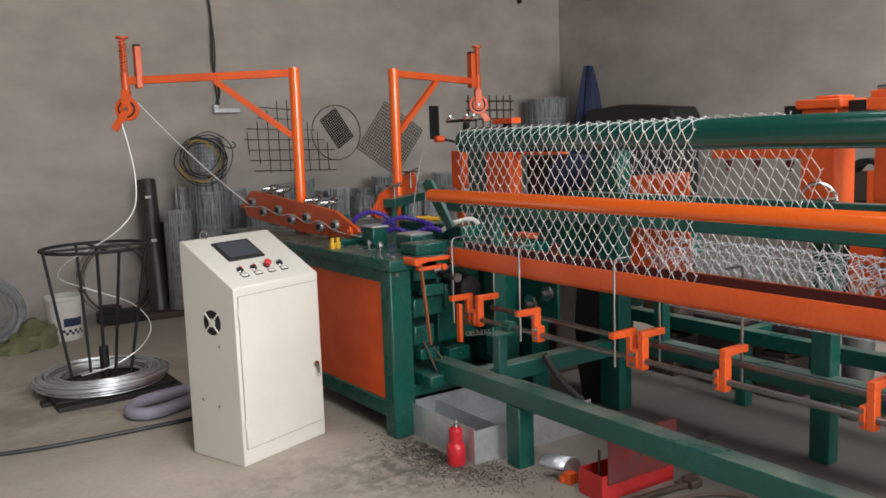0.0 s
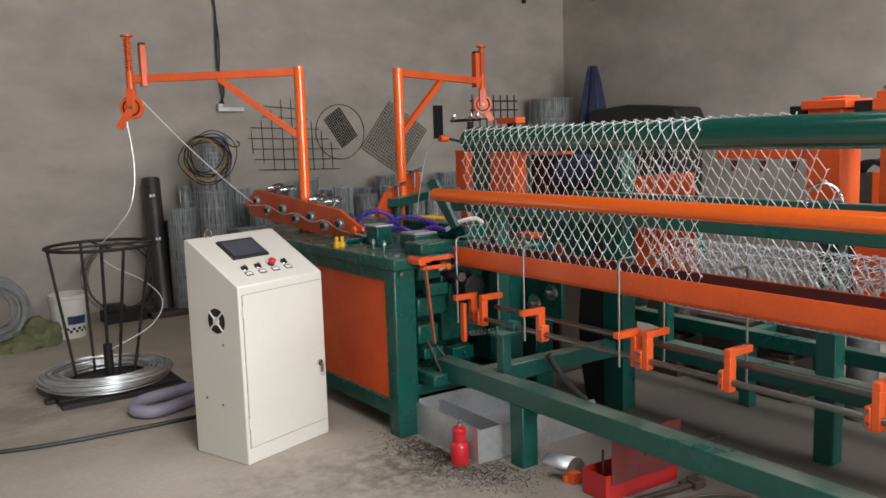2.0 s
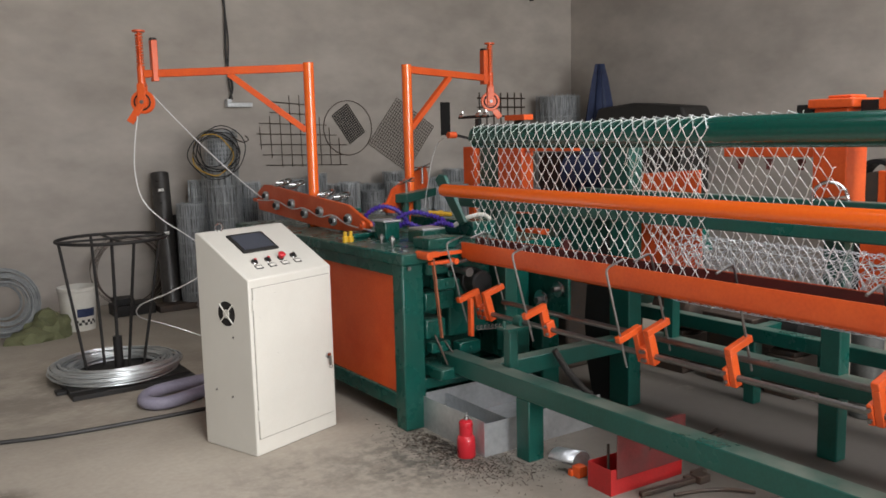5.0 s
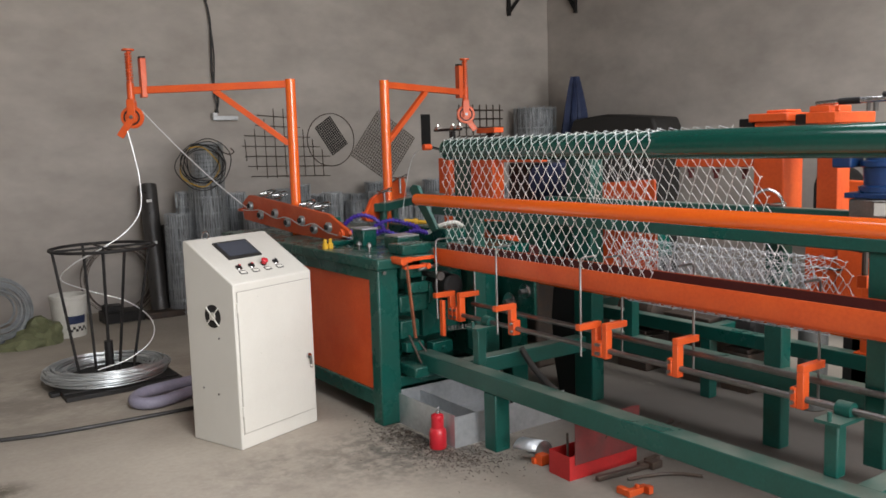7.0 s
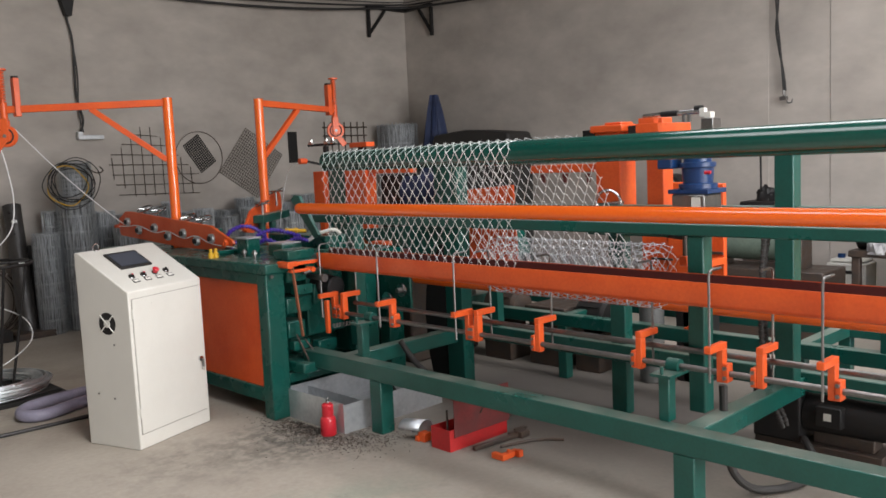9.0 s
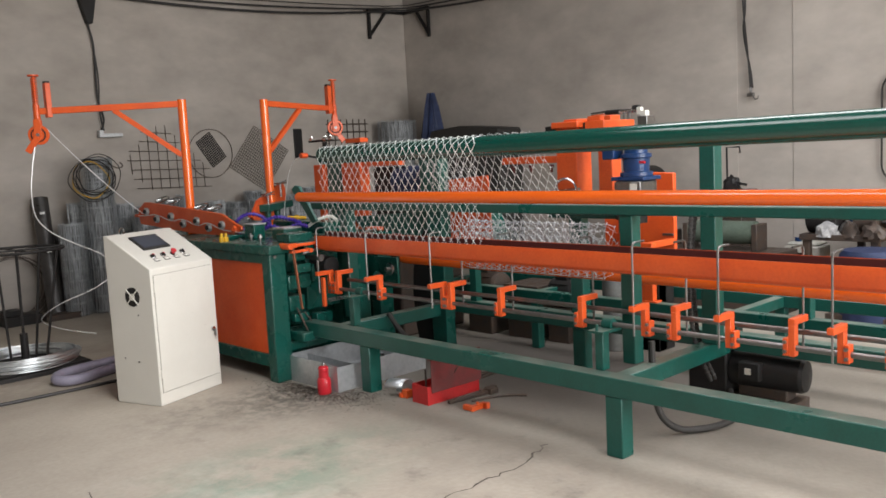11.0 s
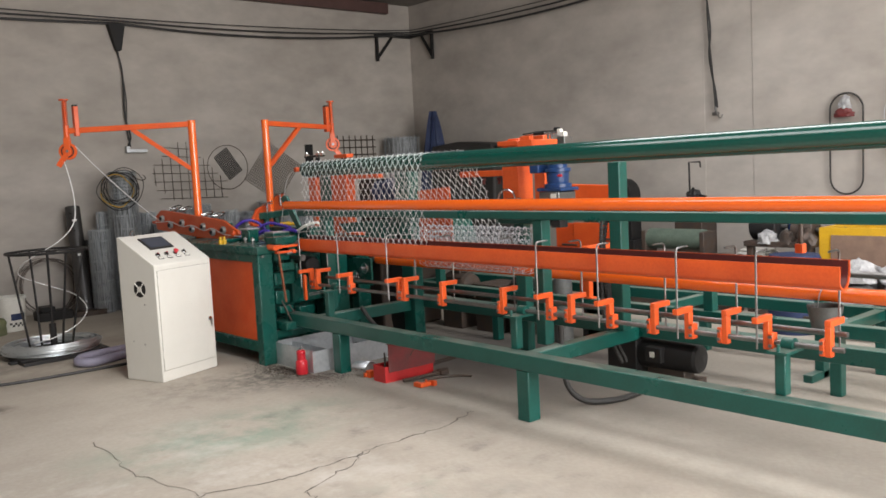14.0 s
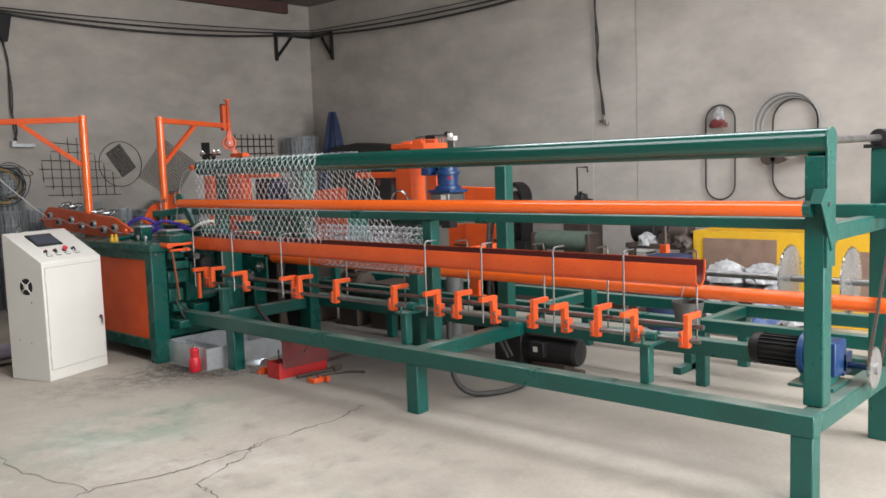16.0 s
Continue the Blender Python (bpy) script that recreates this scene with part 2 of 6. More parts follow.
# this dark maroon holds the trough's inner shade and grime
MAROON = material("maroon_shade_grime", (0.10, 0.016, 0.014), 0.5, 0, (0.06, 0.014, 0.012), 0.6, 6, 70, 0.05, 0.02, 0.1)
WALL = wall_material()
FLOOR = floor_material()
CEILING = material("dark_roof_sheet", (0.20, 0.18, 0.16), 0.7, 0, (0.12, 0.10, 0.09), 0.5, 2, 40, 0.1, 0.05, 0.1)
PURLIN = material("brown_red_purlin", (0.10, 0.05, 0.045), 0.6, 0, (0.06, 0.035, 0.03), 0.5, 6, 60, 0.05, 0.02, 0.1)
CRACK = material("dark_crack", (0.08, 0.07, 0.06), 0.95, 0, (0.16, 0.14, 0.12), 0.6, 30, 120, 0.0, 0.0, 0.02)
GROUND = material("pale_yard", (0.35, 0.33, 0.30), 0.9, 0, (0.25, 0.24, 0.21), 0.6, 0.5, 20, 0.1, 0.05, 0.05)


# ---- geometry helpers ----
class Geo:
    """Vertices and faces of one mesh."""

    def __init__(self):
        self.v, self.f = [], []

    def add(self, verts, faces):
        k = len(self.v)
        self.v += [tuple(p) for p in verts]
        self.f += [tuple(i + k for i in q) for q in faces]
        return self

    def box(self, x0, y0, z0, x1, y1, z1):
        return self.add([(x, y, z) for z in (z0, z1) for y in (y0, y1) for x in (x0, x1)],
                        [(0, 2, 3, 1), (4, 5, 7, 6), (0, 1, 5, 4), (2, 6, 7, 3), (0, 4, 6, 2), (1, 3, 7, 5)])

    def bar(self, p0, p1, w, h, up=(0, 0, 1)):
        """A square bar from p0 to p1, w wide and h high."""
        p0, p1 = Vector(p0), Vector(p1)
        a = (p1 - p0).normalized()
        s = a.cross(Vector(up))
        s = s.normalized() if s.length > 1e-4 else Vector((1, 0, 0))
        u = s.cross(a).normalized()
        vs = [p + s * i * w / 2 + u * j * h / 2 for p in (p0, p1) for i, j in ((-1, -1), (1, -1), (1, 1), (-1, 1))]
        return self.add(vs, [(3, 2, 1, 0), (4, 5, 6, 7), (0, 1, 5, 4), (1, 2, 6, 5), (2, 3, 7, 6), (3, 0, 4, 7)])

    def cyl(self, p0, p1, r, n=16, r2=None, caps=True):
        p0, p1 = Vector(p0), Vector(p1)
        a = (p1 - p0).normalized()
        s = a.orthogonal().normalized()
        u = a.cross(s)
        r2 = r if r2 is None else r2
        vs = [p + (s * math.cos(2 * math.pi * i / n) + u * math.sin(2 * math.pi * i / n)) * q for p, q in ((p0, r), (p1, r2)) for i in range(n)]
        fs = [(i, (i + 1) % n, n + (i + 1) % n, n + i) for i in range(n)]
        if caps:
            fs += [tuple(range(n - 1, -1, -1)), tuple(range(n, 2 * n))]
        return self.add(vs, fs)

    def path(self, pts, r, n=6, closed=False):
        """A round wire or pipe along points."""
        pts = [Vector(p) for p in pts]
        m = len(pts)
        vs, s = [], None
        for i, p in enumerate(pts):
            a = pts[(i + 1) % m if closed else min(i + 1, m - 1)] - pts[i - 1 if closed or i else 0]
            a = a.normalized() if a.length > 1e-9 else Vector((0, 0, 1))
            s = a.orthogonal().normalized() if s is None else (s - a * s.dot(a))
            s = s.normalized() if s.length > 1e-6 else a.orthogonal().normalized()
            u = a.cross(s)
            vs += [p + (s * math.cos(2 * math.pi * k / n) + u * math.sin(2 * math.pi * k / n)) * r for k in range(n)]
        fs = [(i * n + k, i * n + (k + 1) % n, (i + 1) % m * n + (k + 1) % n, (i + 1) % m * n + k)
              for i in range(m if closed else m - 1) for k in range(n)]
        if not closed:
            fs += [tuple(range(n - 1, -1, -1)), tuple(range((m - 1) * n, m * n))]
        return self.add(vs, fs)

    def ring(self, c, axis, big, r, n=32, m=8, squash=1.0):
        a = Vector(axis).normalized()
        s = Vector((0, 0, 1)).cross(a)
        s = s.normalized() if s.length > 1e-4 else Vector((1, 0, 0))
        u = a.cross(s)
        return self.path([Vector(c) + (s * math.cos(2 * math.pi * i / n) + u * math.sin(2 * math.pi * i / n) * squash) * big for i in range(n)], r, m, True)

    def lathe(self, profile, c, axis=(0, 0, 1), n=20):
        """Turned round an axis through c: profile of (radius, distance along it)."""
        a = Vector(axis).normalized()
        s = a.orthogonal().normalized()
        u = a.cross(s)
        c = Vector(c)
        vs = [c + a * h + (s * math.cos(2 * math.pi * i / n) + u * math.sin(2 * math.pi * i / n)) * max(r, 1e-4) for r, h in profile for i in range(n)]
        fs = [(j * n + i, j * n + (i + 1) % n, (j + 1) * n + (i + 1) % n, (j + 1) * n + i) for j in range(len(profile) - 1) for i in range(n)]
        return self.add(vs, fs)

    def prism(self, outline, axis, a0, a1):
        """An outline of (u, v) pushed along x, y or z: x takes (y, z), y takes (x, z), z takes (x, y)."""
        n = len(outline)

        def at(u, v, a):
            return {"x": (a, u, v), "y": (u, a, v), "z": (u, v, a)}[axis]
        vs = [at(u, v, a) for a in (a0, a1) for u, v in outline]
        return self.add(vs, [tuple(range(n - 1, -1, -1)), tuple(range(n, 2 * n))] + [(i, (i + 1) % n, n + (i + 1) % n, n + i) for i in range(n)])

    def mesh(self, name, origin=(0, 0, 0), smooth=True):
        me = bpy.data.meshes.new(name)
        o = Vector(origin)
        me.from_pydata([tuple(Vector(p) - o) for p in self.v], [], self.f)
        bm = bmesh.new()
        bm.from_mesh(me)
        bmesh.ops.recalc_face_normals(bm, faces=bm.faces)
        bm.to_mesh(me)
        bm.free()
        if smooth:
            me.polygons.foreach_set("use_smooth", [True] * len(me.polygons))
            if smooth != "round":
                me.set_sharp_from_angle(angle=radians(35))
        return me


ORIGIN = {}


def thing(name, at, label, category, group="", m=None):
    """An Empty at the thing's base; its parts are built in the world's coordinates, or about its base where m is given."""
    ob = new(name)
    ob.empty_display_size = 0.1
    if m is None:
        ob.location = at
        ORIGIN[ob.name] = Vector(at)
    else:
        ob.matrix_basis = m
        ORIGIN[ob.name] = Vector((0, 0, 0))
    return tagged(ob, label, category, group)


def part(name, geo, mat, parent, label="", bevel=0.0, smooth=True):
    """One mesh under a thing or under a part."""
    o = ORIGIN[parent.name]
    ob = new(name, geo.mesh(name, o, smooth))
    ob.data.materials.append(mat)
    ob.parent = parent
    ORIGIN[ob.name] = o
    if bevel:
        b = ob.modifiers.new("bevel", "BEVEL")
        b.width, b.segments, b.limit_method, b.angle_limit = bevel, 2, "ANGLE", radians(40)
    return tagged(ob, label)


def single(name, geo, mat, label, category="", group="", kind="", bevel=0.0, smooth=True):
    """A top-level thing or piece of the setting in one mesh."""
    n = len(geo.v)
    if kind == "structure":
        o = (0, 0, 0)
    else:
        o = (sum(p[0] for p in geo.v) / n, sum(p[1] for p in geo.v) / n, min(p[2] for p in geo.v))
    ob = new(name, geo.mesh(name, o, smooth))
    ob.location = o
    ob.data.materials.append(mat)
    ORIGIN[ob.name] = Vector(o)
    if bevel:
        b = ob.modifiers.new("bevel", "BEVEL")
        b.width, b.segments, b.limit_method, b.angle_limit = bevel, 2, "ANGLE", radians(40)
    return tagged(ob, label, category, group, kind)


def arc(p0, p1, sag, n=16, side=(0, 0, -1)):
    """Points from p0 to p1 with a sag."""
    p0, p1, d = Vector(p0), Vector(p1), Vector(side)
    return [p0.lerp(p1, i / n) + d * sag * 4 * (i / n) * (1 - i / n) for i in range(n + 1)]


def smooth_path(pts, n=8):
    """A smooth curve through points."""
    p = [Vector(q) for q in pts]
    p = [2 * p[0] - p[1]] + p + [2 * p[-1] - p[-2]]
    out = []
    for i in range(1, len(p) - 2):
        for k in range(n):
            t = k / n
            out.append(0.5 * (2 * p[i] + (p[i + 1] - p[i - 1]) * t + (2 * p[i - 1] - 5 * p[i] + 4 * p[i + 1] - p[i + 2]) * t * t
                              + (3 * p[i] - p[i - 1] - 3 * p[i + 1] + p[i + 2]) * t ** 3))
    return out + [p[-2]]


# ---- room ----
X0, X1, Y0, Y1, ZC = -5.0, 7.75, -6.0, 8.25, 4.1
single("floor", Geo().box(X0 - 0.3, Y0 - 0.3, -0.2, X1 + 0.3, Y1 + 0.3, 0), FLOOR, "worn cracked concrete workshop floor stained with oil and paint, machine shade painted in", kind="structure")
single("ground", Geo().box(-120, -130, -0.35, 120, Y0 - 0.3, -0.02), GROUND, "pale yard outside the workshop door", kind="structure")
single("wall_north", Geo().box(X0 - 0.3, Y1, 0, X1 + 0.3, Y1 + 0.3, 5), WALL, "grey-brown rendered workshop wall with streaks", kind="structure")
single("wall_east", Geo().box(X1, Y0, 0, X1 + 0.3, Y1, 5), WALL, "grey-brown rendered workshop wall", kind="structure")
single("wall_west", Geo().box(X0 - 0.3, Y0, 0, X0, Y1, 5), WALL, "grey-brown rendered workshop wall", kind="structure")
single("wall_south", Geo().box(X0, Y0 - 0.3, 0, -1.0, Y0, 5).box(4.8, Y0 - 0.3, 0, X1, Y0, 5).box(-1.0, Y0 - 0.3, 4.08, 4.8, Y0, 5), WALL, "rendered wall with a wide door opening", kind="structure")
# roof with the east skylight opening and an added, unseen west one
single("ceiling", Geo().box(X0, Y0, ZC, 0.0, Y1, ZC + 0.12).box(1.6, Y0, ZC, 3.4, Y1, ZC + 0.12).box(5.0, Y0, ZC, X1, Y1, ZC + 0.12)
       .box(3.4, Y0, ZC, 5.0, -5.2, ZC + 0.12).box(3.4, 2.8, ZC, 5.0, Y1, ZC + 0.12).box(0.0, Y0, ZC, 1.6, -5.2, ZC + 0.12).box(0.0, 2.8, ZC, 1.6, Y1, ZC + 0.12),
       CEILING, "dark sheet-metal roof", kind="structure")
single("trim", Geo().box(X0, Y1 - 0.12, 3.93, X1 - 0.5, Y1 - 0.01, ZC - 0.01), PURLIN, "brown-red roof beam along the wall top", kind="structure", bevel=0.006)
single("pilaster", Geo().box(X1 - 0.008, Y0 + 0.01, 0, X1 - 0.001, 2.35, ZC), WALL, "shallow rendered thickening of the wall", kind="structure", bevel=0.004)
single("pilaster", Geo().box(X1 - 0.008, 2.95, 0, X1 - 0.001, Y1 - 0.01, ZC), WALL, "shallow rendered thickening of the wall", kind="structure", bevel=0.006)

# cracks in the floor
def crack(points, width):
    g = Geo()
    rnd = random.Random(len(points) * 7 + int(width * 1e5))
    pts = []
    for a, b in zip(points, points[1:]):
        k = 9
        for i in range(k):
            t = i / k
            pts.append((a[0] + (b[0] - a[0]) * t + rnd.uniform(-0.018, 0.018), a[1] + (b[1] - a[1]) * t + rnd.uniform(-0.018, 0.018)))
    pts.append(points[-1])
    vs, fs = [], []
    for i, (x, y) in enumerate(pts):
        q, p = pts[min(i + 1, len(pts) - 1)], pts[max(i - 1, 0)]
        d = Vector((q[1] - p[1], p[0] - q[0])).normalized() * width * rnd.uniform(0.25, 1.0) / 2
        vs += [(x + d.x, y + d.y, 0.002), (x - d.x, y - d.y, 0.002)]
    for i in range(len(pts) - 1):
        fs.append((2 * i, 2 * i + 1, 2 * i + 3, 2 * i + 2))
    g.add(vs, fs)
    single("crack", g, CRACK, "thin dark crack across the concrete floor", kind="structure", smooth=False)


crack([(2.3, 1.22), (2.0, 1.13), (1.46, 1.12), (1.17, 1.09), (0.89, 1.1), (0.53, 1.21), (0.26, 1.13), (-0.15, 1.06)], 0.012)
crack([(1.46, 1.12), (1.28, 1.02), (0.9, 0.87), (0.86, 0.63), (0.71, 0.5), (0.67, 0.04)], 0.011)
crack([(0.53, 1.21), (0.42, 1.78), (0.47, 2.49)], 0.007)

# ---- fence weaving machine: long frame ----
frame_thing = thing("machine_frame", (2.8, 0.9, 0), "long dark-green welded steel machine frame on square legs", "machine frame")


def frame_bar(name, x0, y0, z0, x1, y1, z1, label=""):
    return part(name, Geo().box(x0, y0, z0, x1, y1, z1), GREEN, frame_thing, label, 0.006)


frame_bar("front_beam", 2.35, -1.51, 0.30, 2.45, 3.42, 0.395)
frame_bar("back_beam", 3.435, -1.41, 0.32, 3.53, 3.15, 0.415)
for y in (2.70, 0.79, -1.505):
    frame_bar("leg", 2.353, y, 0, 2.447, y + 0.095, 0.30)
    if y < 0:
        frame_bar("leg", 3.437, y, 0, 3.528, y + 0.095, 0.303)
for y, x1 in ((3.05, 3.435), (0.80, 3.435), (-1.51, 3.53)):
    frame_bar("cross_beam", 2.45, y, 0.303, x1, y + 0.088, 0.392)
# right end frame: upright with a rounded head, brace and back upright
UP = Geo().box(2.50, -1.495, 0.395, 2.60, -1.41, 1.472)
part("upright", UP, GREEN, frame_thing, "", 0.006)
head = Geo()
head.prism([(2.4985, 1.0), (2.6015, 1.0), (2.6015, 1.49)] + [(2.55 + 0.062 * math.cos(radians(a)), 1.53 + 0.062 * math.sin(radians(a))) for a in range(-30, 211, 12)] + [(2.4985, 1.49)], "y", -1.507, -1.495)
part("upright_head", head, GREEN, frame_thing, "round-topped end plate", 0.002)
part("upright", Geo().box(3.42, -1.50, 0.395, 3.52, -1.41, 1.50), GREEN, frame_thing, "", 0.006)
part("bearing_block", Geo().box(3.40, -1.53, 1.5, 3.54, -1.38, 1.52).cyl((3.40, -1.45, 1.55), (3.54, -1.45, 1.55), 0.045, 20), BLACK, frame_thing, "", 0.003)
part("end_brace", Geo().bar((2.60, -1.45, 1.135), (3.43, -1.45, 1.135), 0.07, 0.075).box(2.602, -1.49, 1.09, 2.68, -1.41, 1.185), GREEN, frame_thing, "", 0.005)
part("shaft", Geo().cyl((2.60, -1.45, 1.535), (3.41, -1.45, 1.55), 0.017, 14), STEEL, frame_thing, "bare steel shaft")
part("bar_bracket", Geo().prism([(2.46, 1.335), (2.49, 1.335), (2.56, 1.22), (2.56, 1.07), (2.54, 1.07), (2.405, 1.275)], "y", -1.514, -1.508)
     .prism([(2.46, 1.335), (2.468, 1.335), (2.413, 1.275), (2.405, 1.275)], "y", -1.51, -1.462), GREEN, frame_thing, "", 0.002)
part("bolt", Geo().cyl((2.487, -1.522, 1.27), (2.487, -1.512, 1.27), 0.011, 8), STEEL, frame_thing, "steel bolt head")
# posts between the rails
frame_bar("post", 2.62, 0.885, 0.395, 2.70, 0.96, 1.15)
frame_bar("post", 3.22, 0.765, 0.395, 3.305, 0.855, 1.47)
frame_bar("post", 2.62, 3.20, 0.395, 2.70, 3.28, 1.15)
frame_bar("post", 3.33, 3.0, 0.0, 3.43, 3.15, 1.50)
part("hose_guard", Geo().prism([(3.152, 0.0), (3.152, 0.95), (3.20, 0.95), (3.29, 0.82), (3.345, 0.64), (3.365, 0.45), (3.345, 0.2), (3.30, 0.0)], "x", 3.335, 3.43), BLACK, frame_thing, "black rubber guard", 0.01)
frame_bar("middle_rail", 2.61, -1.40, 1.15, 2.67, 3.60, 1.20, "dark-green square rail")
frame_bar("back_rail", 3.235, -1.72, 1.16, 3.305, 3.3, 1.23)
for y in (-0.72, 0.93, 2.92):
    p = frame_bar("shaft_post", 2.43, y + 0.012, 0.395, 2.485, y + 0.063, 0.585)
    part("pillow_block", Geo().box(2.405, y - 0.01, 0.585, 2.56, y + 0.085, 0.597).cyl((2.52, y + 0.01, 0.615), (2.52, y + 0.065, 0.615), 0.03, 18)
         .cyl((2.415, y + 0.035, 0.597), (2.415, y + 0.035, 0.63), 0.008, 8), GREEN, p)

# ---- tubes ----
tube_thing = thing("weaving_tube", (2.55, 1.0, 1.47), "long glossy dark-green steel tube carrying the woven mesh", "tube")
part("pipe", Geo().cyl((2.55, -1.494, 1.53), (2.55, 3.325, 1.53), 0.058, 40), GREEN_GLOSS, tube_thing)
part("end_cap", Geo().lathe([(0.058, 0), (0.056, 0.006), (0.02, 0.012), (0.001, 0.012)], (2.55, 3.325, 1.53), (0, 1, 0), 32), GREEN, tube_thing, "green end cap")
bar_geo = Geo().cyl((2.45, -1.43, 1.252), (2.45, 3.50, 1.252), 0.0335, 28)
dome = Geo().lathe([(0.0335, 0), (0.031, 0.014), (0.02, 0.026), (0.001, 0.031)], (2.45, 3.50, 1.252), (0, 1, 0), 28)
guide = thing("guide_bar", (2.45, 1.0, 1.216), "long glossy orange round guide bar with a domed end", "bar")
part("pipe", bar_geo, ORANGE_GLOSS, guide)
part("end_cap", dome, ORANGE_GLOSS, guide, "domed orange end cap")
part("weld_collar", Geo().cyl((2.45, -1.462, 1.252), (2.45, -1.43, 1.252), 0.034, 24), GREEN, guide, "green welded collar")
roller = thing("take_up_roller", (3.12, 0.9, 0.713), "long orange take-up roller under the mesh", "roller")
part("pipe", Geo().cyl((3.12, -1.60, 0.755), (3.12, 3.2, 0.755), 0.038, 28), ORANGE_GLOSS, roller)
for y in (-1.66, 3.2):
    part("journal", Geo().cyl((3.12, y, 0.755), (3.12, y + 0.06, 0.755), 0.018, 14), STEEL, roller, "bare steel shaft end")

# spiral guide trough: a half-open channel
trough = thing("guide_trough", (2.5, 1.2, 0.9), "long orange sheet-metal guide trough with a rounded hollow", "trough")
tg = Geo()
prof = [(2.455, 0.985), (2.455, 0.905), (2.462, 0.895), (2.475, 0.885), (2.50, 0.878), (2.525, 0.885), (2.545, 0.905), (2.556, 0.94), (2.556, 1.005)]
inner = [(x - (0.006 if x > 2.5 else -0.006), z + (0.006 if z < 0.97 else 0)) for x, z in prof]
tg.prism(prof + inner[::-1], "y", -0.94, 3.36)
part("channel", tg, ORANGE, trough)
# thin second skin in the channel, with its shade put into the colour
shade_skin = [(x - (0.0085 if x > 2.5 else -0.0085), z + (0.0085 if z < 0.97 else -0.002)) for x, z in prof]
part("shade_skin", Geo().prism(shade_skin + [(x - (0.004 if x > 2.5 else -0.004), z + (0.004 if z < 0.97 else 0)) for x, z in shade_skin][::-1], "y", -0.935, 3.355), MAROON, trough, "dark maroon skin inside the channel, coloured with its shade and grime")

# two long shafts with hook clamps
single("lower_shaft", Geo().cyl((2.52, -0.93, 0.615), (2.52, 3.2, 0.615), 0.0125, 14), STEEL, "long bare steel pivot shaft", "shaft", "pivot shafts")
single("upper_shaft", Geo().cyl((2.60, -0.91, 0.668), (2.60, 3.2, 0.668), 0.0125, 14), STEEL, "long bare steel pivot shaft", "shaft", "pivot shafts")

CLAMPS = [(3.29, -1), (3.20, 1), (2.755, -1), (2.155, -1), (2.09, 1), (1.69, 1), (1.13, 1), (0.755, -1), (0.59, 1),
          (0.32, -1), (0.035, 1), (-0.165, -1), (-0.37, 1), (-0.58, -1), (-0.865, 1)]
PIVOT = (2.52, 0.615)


def hook_clamp(side):
    """An orange clamp with its bent steel rod, about the pivot shaft; side 1 reaches to the back, -1 to the front."""
    ob = thing("hook_clamp", (0, 0, 0), "orange bolted steel clamp holding a bent grey steel hook rod", "clamp", "hook clamps on the shaft", pose(0, 0, 0))
    tip = 0.118 * side
    part("body", Geo().box(-0.019, -0.014, -0.036, 0.019, 0.014, 0.0975), ORANGE, ob, "", 0.003)
    part("arm", Geo().box(min(-0.019 * side, tip), -0.0145, 0.0975, max(-0.019 * side, tip), 0.0145, 0.126), ORANGE, ob, "", 0.003)
    near, far = (-0.036, -0.0145) if side < 0 else (0.0145, 0.036)
    part("jaw", Geo().box(-0.024, near, -0.034, 0.024, far, 0.042), ORANGE, ob, "", 0.004)
    for z in (-0.014, 0.026):
        part("bolt", Geo().cyl((-0.034, (near + far) / 2, z), (-0.022, (near + far) / 2, z), 0.0085, 6), STEEL, ob, "steel bolt")
    x = tip - 0.02 * side
    top = 0.425
    reach = -0.10 * side
    pts = [(x, 0.0, -0.02), (x, 0.0, 0.2), (x, 0.0, top - 0.02), (x + 0.006 * math.copysign(1, reach), 0, top - 0.006), (x + 0.02 * math.copysign(1, reach), 0, top), (x + reach, 0, top)]
    part("hook_rod", Geo().path(pts, 0.0052, 8), STEEL, ob, "grey steel hook rod")
    return ob


clamps = []
made_of = {}
for y, s in CLAMPS:
    m = pose(PIVOT[0], y, PIVOT[1])
    if s in made_of:
        clamps.append((copy_thing(made_of[s], m), y))
    else:
        made_of[s] = hook_clamp(s)
        made_of[s].matrix_basis = m
        clamps.append((made_of[s], y))

# long thin lever beside the first clamp
lever = thing("lever_rod", (2.42, 3.27, 0.52), "orange flat steel lever hanging from the first clamp", "lever")
part("bar", Geo().box(2.425, 3.245, 0.50, 2.445, 3.275, 0.70), ORANGE, lever, "", 0.003)
part("spring", Geo().path([(2.45 + 0.012 * math.cos(i * 0.9) + 0.0012 * i, 3.23 - 0.003 * i, 0.545 + 0.012 * math.sin(i * 0.9) + 0.0006 * i) for i in range(60)], 0.003, 5), STEEL, lever, "steel coil spring")

# ---- chain-link fabric ----
PITCH, ROW = 0.061, 0.039
TUBE = (2.55, 1.53, 0.062)


def sheet_front(v):
    """Down from the tube's top at the front: v metres along; gives x, z and the outward normal."""
    r = TUBE[2]
    lead = r * math.pi / 2
    if v < lead:
        a = v / r
        return TUBE[0] - r * math.sin(a), TUBE[1] + r * math.cos(a), (-math.sin(a), math.cos(a))
    return TUBE[0] - r + 0.02 * min(1, (v - lead) / 0.5), TUBE[1] - (v - lead), (-1, 0.02)


ROLL = (2.92, 0.925, 0.15)


